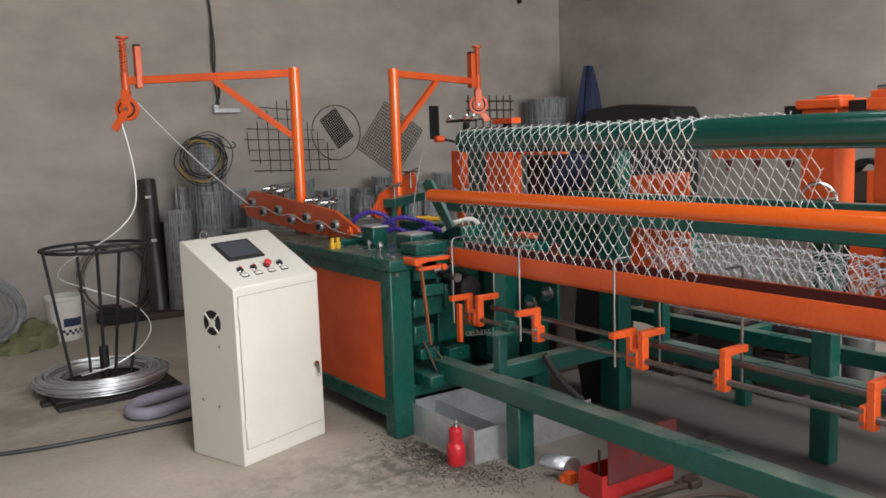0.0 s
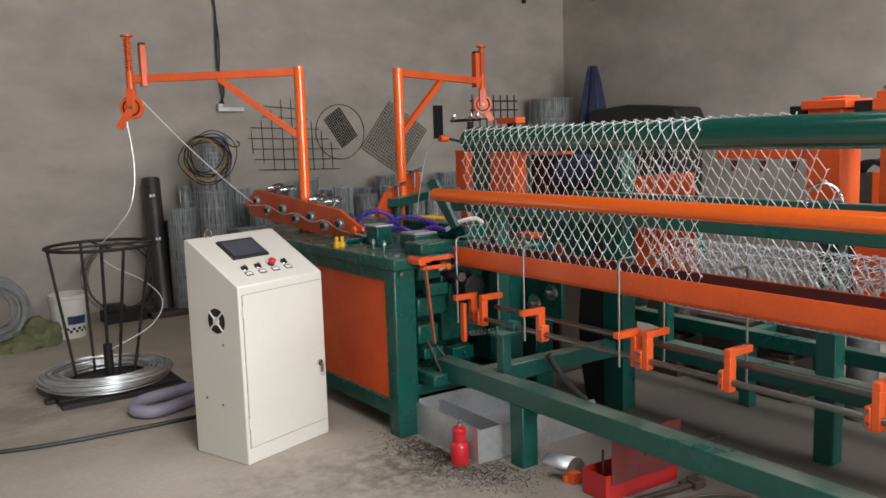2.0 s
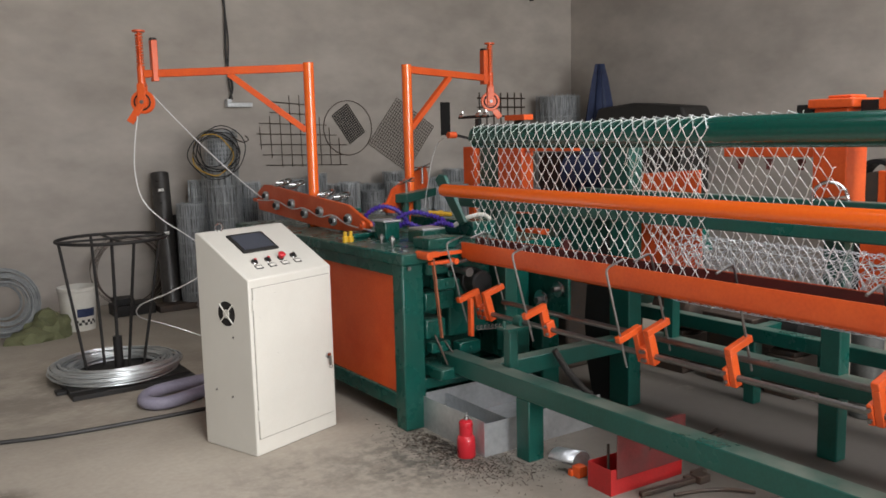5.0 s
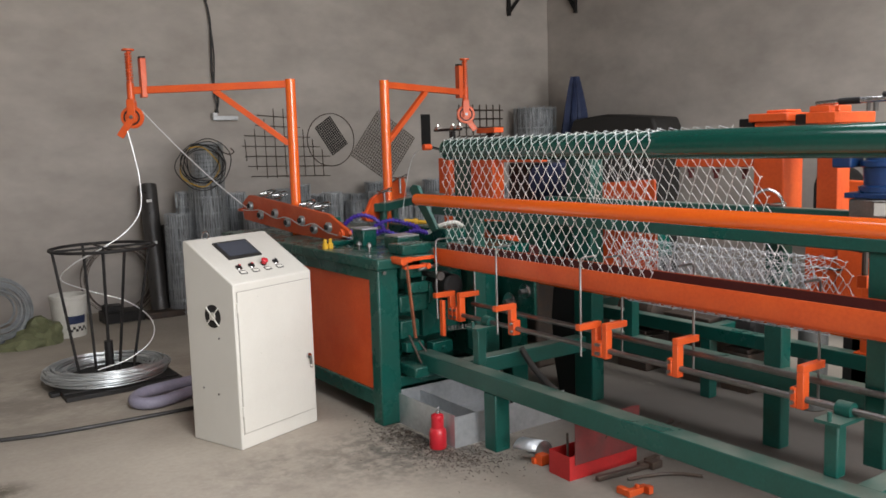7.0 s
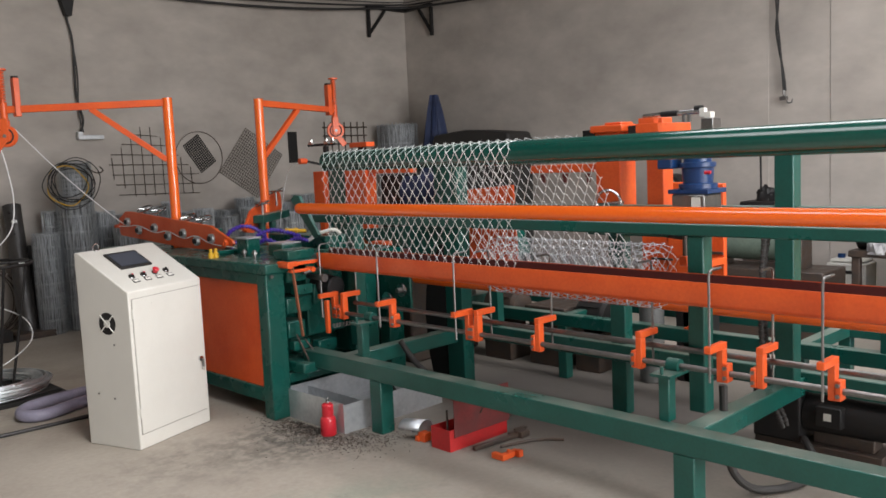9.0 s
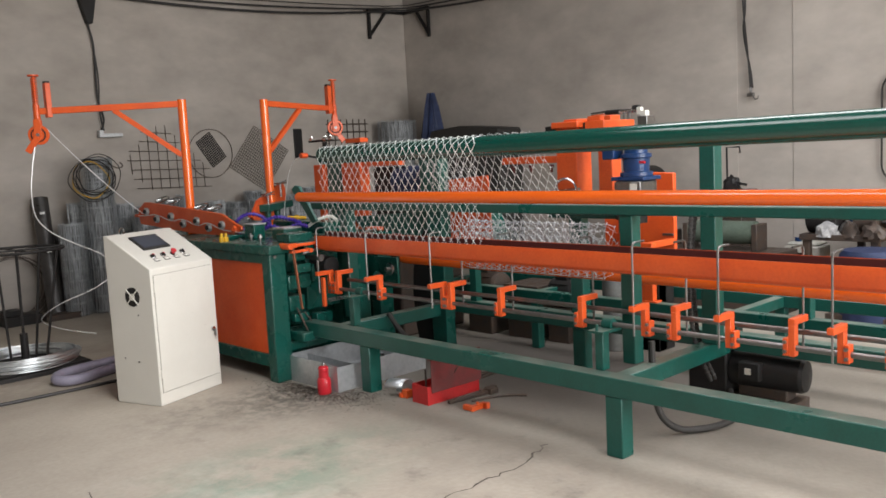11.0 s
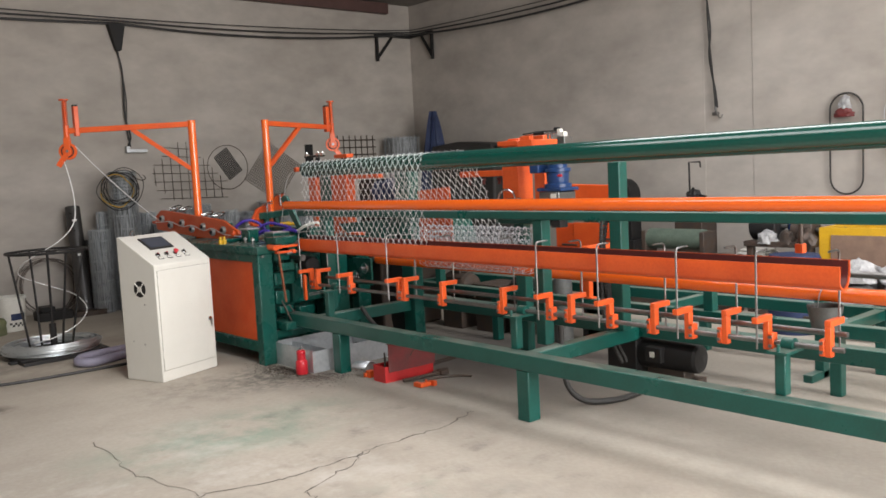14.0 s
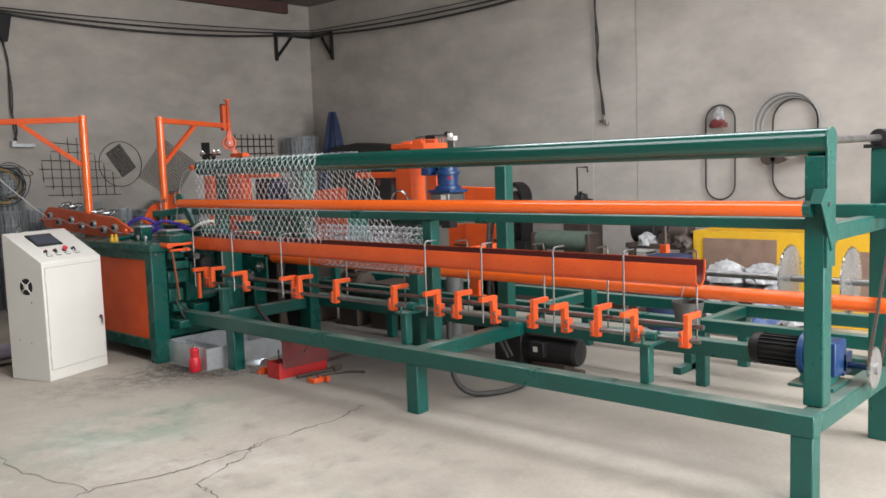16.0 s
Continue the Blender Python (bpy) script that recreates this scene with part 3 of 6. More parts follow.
def sheet_back(v):
    """Over the tube's back and down to the front of the take-up roll, which winds from below."""
    r = TUBE[2]
    lead = r * 1.25
    if v < lead:
        a = v / r
        return TUBE[0] + r * math.sin(a), TUBE[1] + r * math.cos(a), (math.sin(a), math.cos(a))
    a = 1.25
    x0, z0 = TUBE[0] + r * math.sin(a), TUBE[1] + r * math.cos(a)
    d = Vector((ROLL[0] - ROLL[2] * 1.03 - x0, ROLL[1] - z0))
    u = (v - lead) / d.length
    return x0 + d.x * u, z0 + d.y * u, (d.y / -d.length, d.x / d.length)


def spiral(row, y0, y1, sheet, shift=0.0, wave=0.0, radius=0.0015):
    """One bent wire of the fabric, from y0 to y1."""
    g = Geo()
    n = int((y1 - y0) / (PITCH / 2))
    pts = []
    for j in range(n + 1):
        up = (j + row) % 2
        # the bends are a little flat, as knuckles are
        for dy, dv in ((-0.0018, 0.0), (0.0018, 0.0)):
            v = row * ROW + (ROW if up else 0.0) + (0.0022 if up else -0.0022)
            x, z, (nx, nz) = sheet(max(v + shift, 0.0))
            off = 0.0035 * (1 if dy > 0 else -1) * (1 if up else -1)
            pts.append((x + nx * (off + 0.003) + wave * math.sin(j * 0.7), y0 + j * PITCH / 2 + dy, z + nz * (off + 0.003)))
        if not up and j < n:
            # the strand behind hangs in a slight bow
            v = row * ROW + 0.66 * ROW
            x, z, (nx, nz) = sheet(max(v + shift, 0.0))
            pts.append((x - nx * 0.001, y0 + (j + 0.5) * PITCH / 2, z - nz * 0.001))
    return g.path(pts, radius, 5)


fabric = thing("chain_link_fabric", (2.55, 2.8, 0.9), "bright galvanised diamond chain-link mesh hanging over the green tube", "wire mesh")
for row in range(17):
    part("spiral_wire", spiral(row, 1.81, 3.32, sheet_front), MESH_WIRE, fabric, smooth="round")
for row in range(18):
    part("spiral_wire", spiral(row, 1.46 - 0.01 * row, 2.45 - 0.01 * row, sheet_back), MESH_WIRE, fabric, smooth="round")

mesh_roll = thing("mesh_roll", (2.95, 2.3, 0.75), "dense loose roll of finished chain-link mesh behind the trough", "wire mesh")
for layer, radius in enumerate((0.07, 0.11, 0.15)):
    rows = int(2 * math.pi * radius / ROW)

    def sheet_roll(v, radius=radius, layer=layer):
        a = v / radius + layer
        rr = radius + 0.004 * math.sin(3 * a)
        return ROLL[0] + rr * math.cos(a), ROLL[1] + rr * math.sin(a), (math.cos(a), math.sin(a))
    for row in range(rows - rows % 2):
        part("spiral_wire", spiral(row, 1.30 - 0.02 * layer, 2.30, sheet_roll), GALV_DULL, mesh_roll, smooth="round")

# ---- weaving head: green table with orange side panel ----
head_box = thing("weaving_table", (2.7, 4.5, 0), "green steel weaving table with an orange side panel", "machine table")
HX0, HX1, HY0, HY1 = 2.12, 3.20, 3.42, 5.75
g = Geo().box(HX0 - 0.01, HY0 - 0.02, 0.885, HX1, HY1, 0.945)
part("tabletop", g, GREEN_CLEAN, head_box, "", 0.008)
for x in (HX0, HX1 - 0.14):
    for y in (HY0, HY1 - 0.12):
        part("leg", Geo().box(x, y, 0.0, x + 0.13, y + 0.10, 0.885), GREEN_CLEAN, head_box, "", 0.008)
part("side_rail", Geo().box(HX0 + 0.005, HY0 + 0.1, 0.82, HX0 + 0.06, HY1 - 0.12, 0.885), GREEN_CLEAN, head_box, "", 0.005)
part("side_rail", Geo().box(HX0 + 0.005, HY0 + 0.1, 0.10, HX0 + 0.06, HY1 - 0.12, 0.187), GREEN_CLEAN, head_box, "", 0.005)
part("side_panel", Geo().box(HX0 + 0.02, HY0 + 0.1, 0.187, HX0 + 0.03, HY1 - 0.12, 0.82), ORANGE, head_box, "plain orange sheet-steel side panel", 0.002)
part("back_panel", Geo().box(HX1 - 0.04, HY0 + 0.1, 0.1, HX1 - 0.03, HY1 - 0.12, 0.885), GREEN_CLEAN, head_box)
part("end_panel", Geo().box(HX0 + 0.13, HY0 + 0.22, 0.1, HX1 - 0.14, HY0 + 0.235, 0.885), GREEN_CLEAN, head_box)
part("lower_shelf", Geo().box(HX0 + 0.13, HY0 + 0.02, 0.20, HX1 - 0.14, HY0 + 0.22, 0.26), GREEN_CLEAN, head_box, "", 0.006)
# blocks and gear cases at the end
for x0, y0, z0, x1, y1, z1 in ((2.26, 3.40, 0.82, 2.40, 3.62, 0.93), (2.27, 3.44, 0.62, 2.46, 3.6, 0.72), (2.27, 3.44, 0.47, 2.40, 3.6, 0.575),
                               (2.46, 3.50, 0.45, 2.75, 3.62, 0.86), (2.75, 3.40, 0.30, 2.95, 3.62, 0.84), (2.27, 3.30, 0.27, 2.52, 3.6, 0.335)):
    part("gear_case", Geo().box(x0, y0, z0, x1, y1, z1), GREEN_CLEAN, head_box, "", 0.01)
part("spindle_nose", Geo().cyl((2.50, 3.46, 0.93), (2.50, 3.26, 0.93), 0.035, 24).cyl((2.50, 3.36, 0.93), (2.50, 3.32, 0.93), 0.045, 24), STEEL, head_box, "bare steel spindle nose")
part("spindle_housing", Geo().lathe([(0.001, 0), (0.055, 0), (0.065, 0.01), (0.065, 0.09), (0.072, 0.095), (0.072, 0.13), (0.065, 0.135), (0.065, 0.22)], (2.55, 3.30, 0.765), (0, 1, 0), 28), BLACK, head_box, "dark oily spindle housing")
part("edge_bolt", Geo().cyl((2.15, HY0 - 0.028, 0.87), (2.15, HY0 - 0.018, 0.87), 0.012, 6), STEEL, head_box, "bolt head")
# bearing blocks and rails on the table
for x0, y0, z0, x1, y1, z1 in ((2.36, 3.99, 0.945, 2.46, 4.12, 1.05), (2.42, 3.68, 0.945, 2.58, 3.84, 1.02), (2.30, 3.44, 0.945, 2.50, 3.60, 1.005),
                               (2.26, 4.2, 0.945, 2.42, 4.32, 0.975), (2.85, 3.8, 0.945, 3.05, 4.5, 1.03)):
    part("bearing_block", Geo().box(x0, y0, z0, x1, y1, z1), GREEN_CLEAN, head_box, "", 0.008)
part("cover_plate", Geo().box(2.353, 3.983, 1.05, 2.467, 4.127, 1.06), GALV_SHEET, head_box, "grey steel cover plate", 0.002)
part("cover_plate", Geo().box(2.425, 3.685, 1.02, 2.575, 3.835, 1.03), GALV_SHEET, head_box, "grey steel cover plate", 0.002)
for x in (2.155, 2.19):
    part("oil_cap", Geo().lathe([(0.0, 0), (0.018, 0), (0.018, 0.03), (0.011, 0.034), (0.011, 0.06), (0.0, 0.062)], (x, 4.10, 0.945), n=14), YELLOW, head_box, "small yellow plastic cap")

part("drip_pipe", Geo().path(smooth_path([(2.30, 3.40, 0.50), (2.32, 3.37, 0.42), (2.36, 3.36, 0.33), (2.46, 3.35, 0.285), (2.60, 3.34, 0.275)], 6), 0.006, 8), DARK_IRON, head_box, "thin dark drip pipe")
part("drip_pipe", Geo().path(smooth_path([(2.36, 3.40, 0.46), (2.40, 3.37, 0.38), (2.41, 3.36, 0.30), (2.34, 3.35, 0.275)], 6), 0.005, 8), DARK_IRON, head_box, "thin dark drip pipe")
for y, z, r in ((3.30, 0.62, 0.055), (3.16, 0.70, 0.045)):
    teeth = Geo().cyl((2.94, y, z), (2.965, y, z), r * 0.86, 24)
    for k in range(18):
        a = 2 * math.pi * k / 18
        teeth.bar((2.952, y + r * 0.8 * math.cos(a), z + r * 0.8 * math.sin(a)), (2.952, y + r * math.cos(a), z + r * math.sin(a)), 0.02, r * 0.16, (1, 0, 0))
    wheel = part("gear_wheel", teeth, CHROME, head_box, "bright steel gear wheel")
    part("hub", Geo().cyl((2.91, y, z), (2.98, y, z), r * 0.35, 16), STEEL, wheel)
part("gear_bracket", Geo().box(2.97, 3.10, 0.56, 2.99, 3.44, 0.78), GREEN_CLEAN, head_box, "", 0.004)
for x0, y0, z0, x1, y1, z1 in ((2.30, 3.37, 0.74, 2.42, 3.44, 0.80), (2.28, 3.40, 0.40, 2.40, 3.46, 0.455), (2.46, 3.40, 0.36, 2.60, 3.47, 0.43), (2.46, 3.42, 0.66, 2.62, 3.46, 0.78)):
    part("slide_block", Geo().box(x0, y0, z0, x1, y1, z1).cyl(((x0 + x1) / 2, y0 - 0.012, (z0 + z1) / 2), ((x0 + x1) / 2, y0, (z0 + z1) / 2), 0.012, 6), GREEN_CLEAN, head_box, "", 0.005)
part("push_rod", Geo().cyl((2.44, 3.30, 0.835), (2.44, 3.44, 0.835), 0.016, 14).cyl((2.44, 3.27, 0.835), (2.44, 3.30, 0.835), 0.024, 14), STEEL, head_box, "bare steel push rod")
part("push_rod", Geo().cyl((2.33, 3.33, 0.875), (2.56, 3.33, 0.905), 0.010, 12), STEEL, head_box, "bare steel link rod")
# small parts and chips on the tabletop
rt = random.Random(9)
for k in range(16):
    px_, py_ = rt.uniform(2.16, 2.42), rt.uniform(3.5, 4.4)
    if 2.24 < px_ and 3.4 < py_ < 3.62 or 2.34 < px_ and 3.95 < py_ < 4.14 or 2.24 < px_ and 4.18 < py_ < 4.34 or 2.4 < px_:
        continue
    single("wire_chip", Geo().cyl((px_, py_, 0.9475), (px_ + rt.uniform(-0.03, 0.03), py_ + rt.uniform(-0.04, 0.04), 0.9475), 0.0025, 5), GALV, "short bright wire offcut on the tabletop", "wire offcut", "wire offcuts on the table")
part("stud", Geo().cyl((2.27, 3.76, 0.945), (2.27, 3.76, 1.0), 0.009, 10).cyl((2.27, 3.76, 0.975), (2.27, 3.76, 0.99), 0.018, 6), STEEL, head_box, "steel stud with a nut")
part("stud", Geo().cyl((2.27, 3.88, 0.945), (2.27, 3.88, 1.0), 0.009, 10).cyl((2.27, 3.88, 0.975), (2.27, 3.88, 0.99), 0.018, 6), STEEL, head_box, "steel stud with a nut")

# handle and hanging lever at the table's corner
crank = thing("clamp_lever", (2.27, 3.36, 0.9), "orange clamp handle with a long hanging flat lever", "lever")
part("handle", Geo().box(2.20, 3.34, 0.92, 2.30, 3.375, 0.95).box(2.29, 3.345, 0.925, 2.45, 3.37, 0.945).cyl((2.22, 3.30, 0.935), (2.22, 3.42, 0.935), 0.022, 14), ORANGE, crank, "", 0.003)
part("fork", Geo().box(2.24, 3.325, 0.885, 2.40, 3.36, 0.902).cyl((2.39, 3.31, 0.892), (2.39, 3.375, 0.892), 0.016, 12), ORANGE, crank, "", 0.003)
RUSTY = material("rusty_orange_paint", (0.30, 0.085, 0.035), 0.6, 0.1, (0.13, 0.055, 0.035), 0.7, 18, 120, 0.06, 0.04, 0.12)
part("lever_bar", Geo().bar((2.255, 3.335, 0.92), (2.29, 3.32, 0.50), 0.022, 0.01, (1, 0, 0)), RUSTY, crank, "rusty orange lever bar", 0.002)

# purple cooling hoses with fittings
hoses = thing("coolant_hose", (2.6, 4.05, 1.0), "coiled purple segmented coolant hose with yellow fittings", "hose")
for k, pts in enumerate((((2.50, 4.42, 0.95), (2.47, 4.42, 1.05), (2.54, 4.36, 1.11), (2.62, 4.30, 1.09), (2.66, 4.24, 1.02), (2.60, 4.26, 0.98)),
                         ((2.56, 4.30, 0.95), (2.58, 4.22, 1.04), (2.66, 4.16, 1.08), (2.74, 4.10, 1.06), (2.80, 4.02, 1.03)),
                         ((2.52, 4.2, 0.96), (2.58, 4.12, 1.02), (2.66, 4.04, 0.99), (2.74, 3.98, 1.02), (2.80, 3.92, 1.0)),
                         ((2.46, 4.5, 0.95), (2.52, 4.46, 1.0), (2.60, 4.42, 0.97), (2.68, 4.34, 1.0)))):
    c = smooth_path(pts, 9)
    g = Geo().path(c, 0.011, 8)
    for i in range(0, len(c) - 1, 2):
        g.lathe([(0.011, -0.006), (0.017, -0.004), (0.017, 0.004), (0.011, 0.006)], c[i], c[i + 1] - c[i], 10)
    part("hose", g, PURPLE, hoses)
part("fitting", Geo().cyl((2.76, 4.14, 1.07), (2.86, 4.03, 1.06), 0.014, 12).cyl((2.80, 4.09, 1.065), (2.82, 4.07, 1.063), 0.021, 8), YELLOW, hoses, "brass-yellow hose fitting")
part("nozzle", Geo().path(smooth_path([(2.80, 3.93, 1.0), (2.84, 3.85, 1.05), (2.92, 3.80, 1.07), (2.98, 3.80, 1.04)], 6), 0.013, 10), WHITE_PLASTIC, hoses, "white plastic hose end")


def straightener(name, at, yaw, length, label, slope=0.0, wheels=((0.36, 0.0), (0.50, 0.04), (1.05, 0.0), (1.20, 0.04))):
    """Two slanting orange plates with a row of grooved wire rollers; built along -x of its own space, high end at the start."""
    ob = thing(name, (0, 0, 0), label, "wire straightener", "wire straighteners", pose(*at, 0, 0, yaw))
    k = length / 1.74
    outline = [(u * k, w - 0.03 + (1.74 - u) / 1.74 * slope) for u, w in ((0.0, 0.10), (0.0, 0.20), (0.13, 0.262), (0.22, 0.262), (1.48, 0.178), (1.66, 0.115), (1.755, 0.085), (1.765, 0.06), (1.72, 0.035), (1.45, 0.008), (1.05, 0.008), (0.02, 0.065))]
    part("plate", Geo().prism(outline, "y", -0.012, 0.012), ORANGE, ob, "", 0.004)
    rows = ((0.194, 0.182), (0.388, 0.119), (0.658, 0.146), (0.869, 0.089), (1.107, 0.117), (1.298, 0.068), (1.508, 0.093))
    spots = [(u * k, w - 0.03 + (1.74 - u) / 1.74 * slope) for u, w in rows]
    for x, z in spots:
        r = part("roller", Geo().lathe([(0.001, -0.040), (0.030, -0.040), (0.034, -0.035), (0.027, -0.028), (0.034, -0.021), (0.030, -0.013), (0.001, -0.013)], (x, 0, z), (0, 1, 0), 20), GALV, ob, "grooved bare steel roller")
        part("hub", Geo().cyl((x, -0.052, z), (x, -0.040, z), 0.019, 14), BLACK, r, "black hub")
    w = [(x, z + (-0.036 if i % 2 == 0 else 0.036)) for i, (x, z) in enumerate(spots)]
    z0 = spots[0][1] - 0.03
    part("wire", Geo().path(smooth_path([(-0.02, -0.028, z0 - 0.01)] + [(x, -0.028, z) for x, z in w] + [(length * 1.05, -0.028, spots[-1][1] - 0.05)], 6), 0.0042, 6), PALE_WIRE, ob, "bright wire running through the rollers")
    part("inlet_guide", Geo().cyl((-0.035, -0.026, z0 - 0.012), (0.03, -0.026, z0 - 0.008), 0.014, 12), ORANGE, ob)
    part("tip_roller", Geo().cyl((1.68 * k, -0.034, spots[-1][1] - 0.03), (1.68 * k, -0.012, spots[-1][1] - 0.03), 0.03, 18).cyl((1.68 * k, -0.042, spots[-1][1] - 0.03), (1.68 * k, -0.034, spots[-1][1] - 0.03), 0.012, 10), ORANGE, ob)
    for u, dy in wheels:
        x = u * k
        z = 0.25 - 0.03 - (u - 0.2) * 0.082 + (1.74 - u) / 1.74 * slope + 0.045
        hw = part("handwheel", Geo().ring((x, 0.05 + dy, z), (0.12, -0.42, 1), 0.060, 0.006, 28, 8).cyl((x - 0.06, 0.05 + dy, z), (x + 0.06, 0.05 + dy, z), 0.0055, 8).cyl((x, dy - 0.01, z), (x, 0.11 + dy, z), 0.0055, 8), CHROME, ob, "chrome handwheel")
        part("screw", Geo().cyl((x, 0.05 + dy, z - 0.12), (x, 0.05 + dy, z + 0.012), 0.01, 10), STEEL, hw)
    part("adjuster_block", Geo().box(0.15 * k, 0.012, 0.06, 1.45 * k, 0.10, 0.12), GREEN, ob, "", 0.004)
    for u in (0.8, 1.3):
        part("foot", Geo().cyl((u * k, 0.055, -0.06), (u * k, 0.055, 0.06), 0.028, 14), GREEN, ob)
    return ob


straightener("wire_straightener", (2.40, 5.98, 0.975), -90, 1.74, "orange plate wire straightener with steel rollers and chrome handwheels")
straightener("wire_straightener", (3.50, 5.29, 1.03), -140, 0.95, "orange plate wire straightener with chrome handwheels beside the second boom", 0.06, ((0.5, 0.0), (1.2, 0.0)))


def boom(name, post, z0, tip, label, swivel=None):
    """An orange post with an arm, a brace, a spring hanger and a pulley at the tip."""
    ob = thing(name, (post[0], post[1], z0), label, "boom", "wire feed booms")
    px, py = post
    tx, ty = tip
    d = Vector((tx - px, ty - py, 0))
    ln = d.length
    d.normalize()
    s = Vector((-d.y, d.x, 0))
    part("post", Geo().cyl((px, py, z0), (px, py, 2.055), 0.036, 24), ORANGE_GLOSS, ob)
    part("arm", Geo().bar(Vector((px, py, 2.02)) + d * 0.03, Vector((px, py, 2.0)) + d * (ln - 0.02), 0.04, 0.05), ORANGE, ob, "", 0.003)
    part("brace", Geo().bar(Vector((px, py, 1.60)) + d * 0.03, Vector((px, py, 1.99)) + d * (0.48 * ln), 0.035, 0.04), ORANGE, ob, "", 0.003)
    c = Vector((tx, ty, 0))
    k = c - d * 0.09 + Vector((0, 0, 2.0))
    if swivel is not None:
        d = Vector((math.cos(radians(swivel)), math.sin(radians(swivel)), 0))
        s = Vector((-d.y, d.x, 0))
    part("hanger_rod", Geo().cyl(c + Vector((0, 0, 1.90)), c + Vector((0, 0, 2.28)), 0.012, 12).cyl(c + Vector((0, 0, 2.275)), c + Vector((0, 0, 2.287)), 0.042, 20)
         .cyl(c + Vector((0, 0, 1.93)), c + Vector((0, 0, 2.05)), 0.026, 16), ORANGE, ob)
    part("spring", Geo().path([c + Vector((0.022 * math.cos(i * 0.55), 0.022 * math.sin(i * 0.55), 2.05 + i * 0.0017)) for i in range(130)], 0.005, 5), ORANGE, ob, "orange painted coil spring")
    part("side_plate", Geo().box(k.x - 0.02, k.y - 0.03, 1.95, k.x + 0.02, k.y + 0.03, 2.22), ORANGE, ob, "", 0.003)
    part("cap", Geo().box(k.x - 0.018, k.y - 0.025, 2.22, k.x + 0.018, k.y + 0.025, 2.235), BLACK, ob, "black rubber cap")
    f = part("pulley_fork", Geo().bar(c + s * 0.028 + Vector((0, 0, 1.93)), c + s * 0.028 + Vector((0, 0, 1.78)), 0.012, 0.055, d)
             .bar(c - s * 0.028 + Vector((0, 0, 1.93)), c - s * 0.028 + Vector((0, 0, 1.78)), 0.012, 0.055, d)
             .bar(c - s * 0.034 + Vector((0, 0, 1.93)), c + s * 0.034 + Vector((0, 0, 1.93)), 0.05, 0.02)
             .bar(c + s * 0.034 + d * 0.0 + Vector((0, 0, 1.80)), c + s * 0.034 + d * 0.085 + Vector((0, 0, 1.68)), 0.05, 0.012, s), ORANGE, ob, "", 0.003)
    part("pulley", Geo().lathe([(0.001, -0.018), (0.075, -0.018), (0.078, -0.014), (0.06, 0.0), (0.078, 0.014), (0.075, 0.018), (0.001, 0.018)], c + Vector((0, 0, 1.815)), s, 28), ORANGE, f, "orange grooved pulley")
    part("pulley_rim", Geo().ring(c + Vector((0, 0, 1.815)), s, 0.064, 0.004, 28, 6), STEEL, f, "bare steel groove")
    for k in (-0.0205, 0.0205):
        part("pulley_seal", Geo().ring(c + Vector((0, 0, 1.815)) + s * k, s, 0.052, 0.0055, 28, 6), BLACK, f, "black ring on the pulley")
    part("pulley_axle", Geo().cyl(c + Vector((0, 0, 1.815)) - s * 0.042, c + Vector((0, 0, 1.815)) + s * 0.042, 0.013, 10), STEEL, f, "steel axle bolt")
    return ob


boom("wire_boom", (2.437, 5.085), 0.945, (1.48, 5.65), "orange steel boom arm with a sprung pulley over the wire coil")
boom("wire_boom", (3.176, 5.018), 0.945, (4.22, 5.40), "orange steel boom arm with a sprung pulley behind the machine", -28)

# ---- control cabinet ----
YAW = 19.45
cabinet = thing("control_cabinet", (0, 0, 0), "cream steel control cabinet with sloping top panel and touch screen", "control cabinet", m=pose(1.351, 3.569, 0, 0, 0, YAW))
W, D = 0.562, 0.384
side = [(0, 0), (D, 0), (D, 1.088), (D - 0.03, 1.088), (0, 0.878)]
part("body", Geo().prism([(y, z) for y, z in side], "x", 0, W), CREAM, cabinet, "", 0.006)
door = part("door", Geo().box(0.022, -0.006, 0.085, W - 0.022, 0.004, 0.835), CREAM, cabinet, "flat cream steel door with a thin gap", 0.002)
gap = Geo()
for x0, z0, x1, z1 in ((0.019, 0.835, W - 0.019, 0.838), (0.019, 0.082, W - 0.019, 0.085), (0.019, 0.082, 0.022, 0.838), (W - 0.022, 0.082, W - 0.019, 0.838)):
    gap.box(x0, -0.0015, z0, x1, 0.01, z1)
part("door_gap", gap, GREY_GAP, cabinet, "dark gap round the door", smooth=False)
lock = part("lock", Geo().cyl((W - 0.055, -0.018, 0.40), (W - 0.055, -0.006, 0.40), 0.016, 18), CHROME, door, "chrome key lock")
part("key", Geo().box(W - 0.058, -0.035, 0.352, W - 0.052, -0.02, 0.40).ring((W - 0.055, -0.03, 0.345), (0, 1, 0), 0.010, 0.002, 14, 5), STEEL, cabinet, "small key hanging in the lock")
for z in (0.73, 0.18):
    part("hinge", Geo().cyl((0.018, -0.006, z), (0.018, -0.006, z + 0.05), 0.005, 10), CREAM, cabinet)
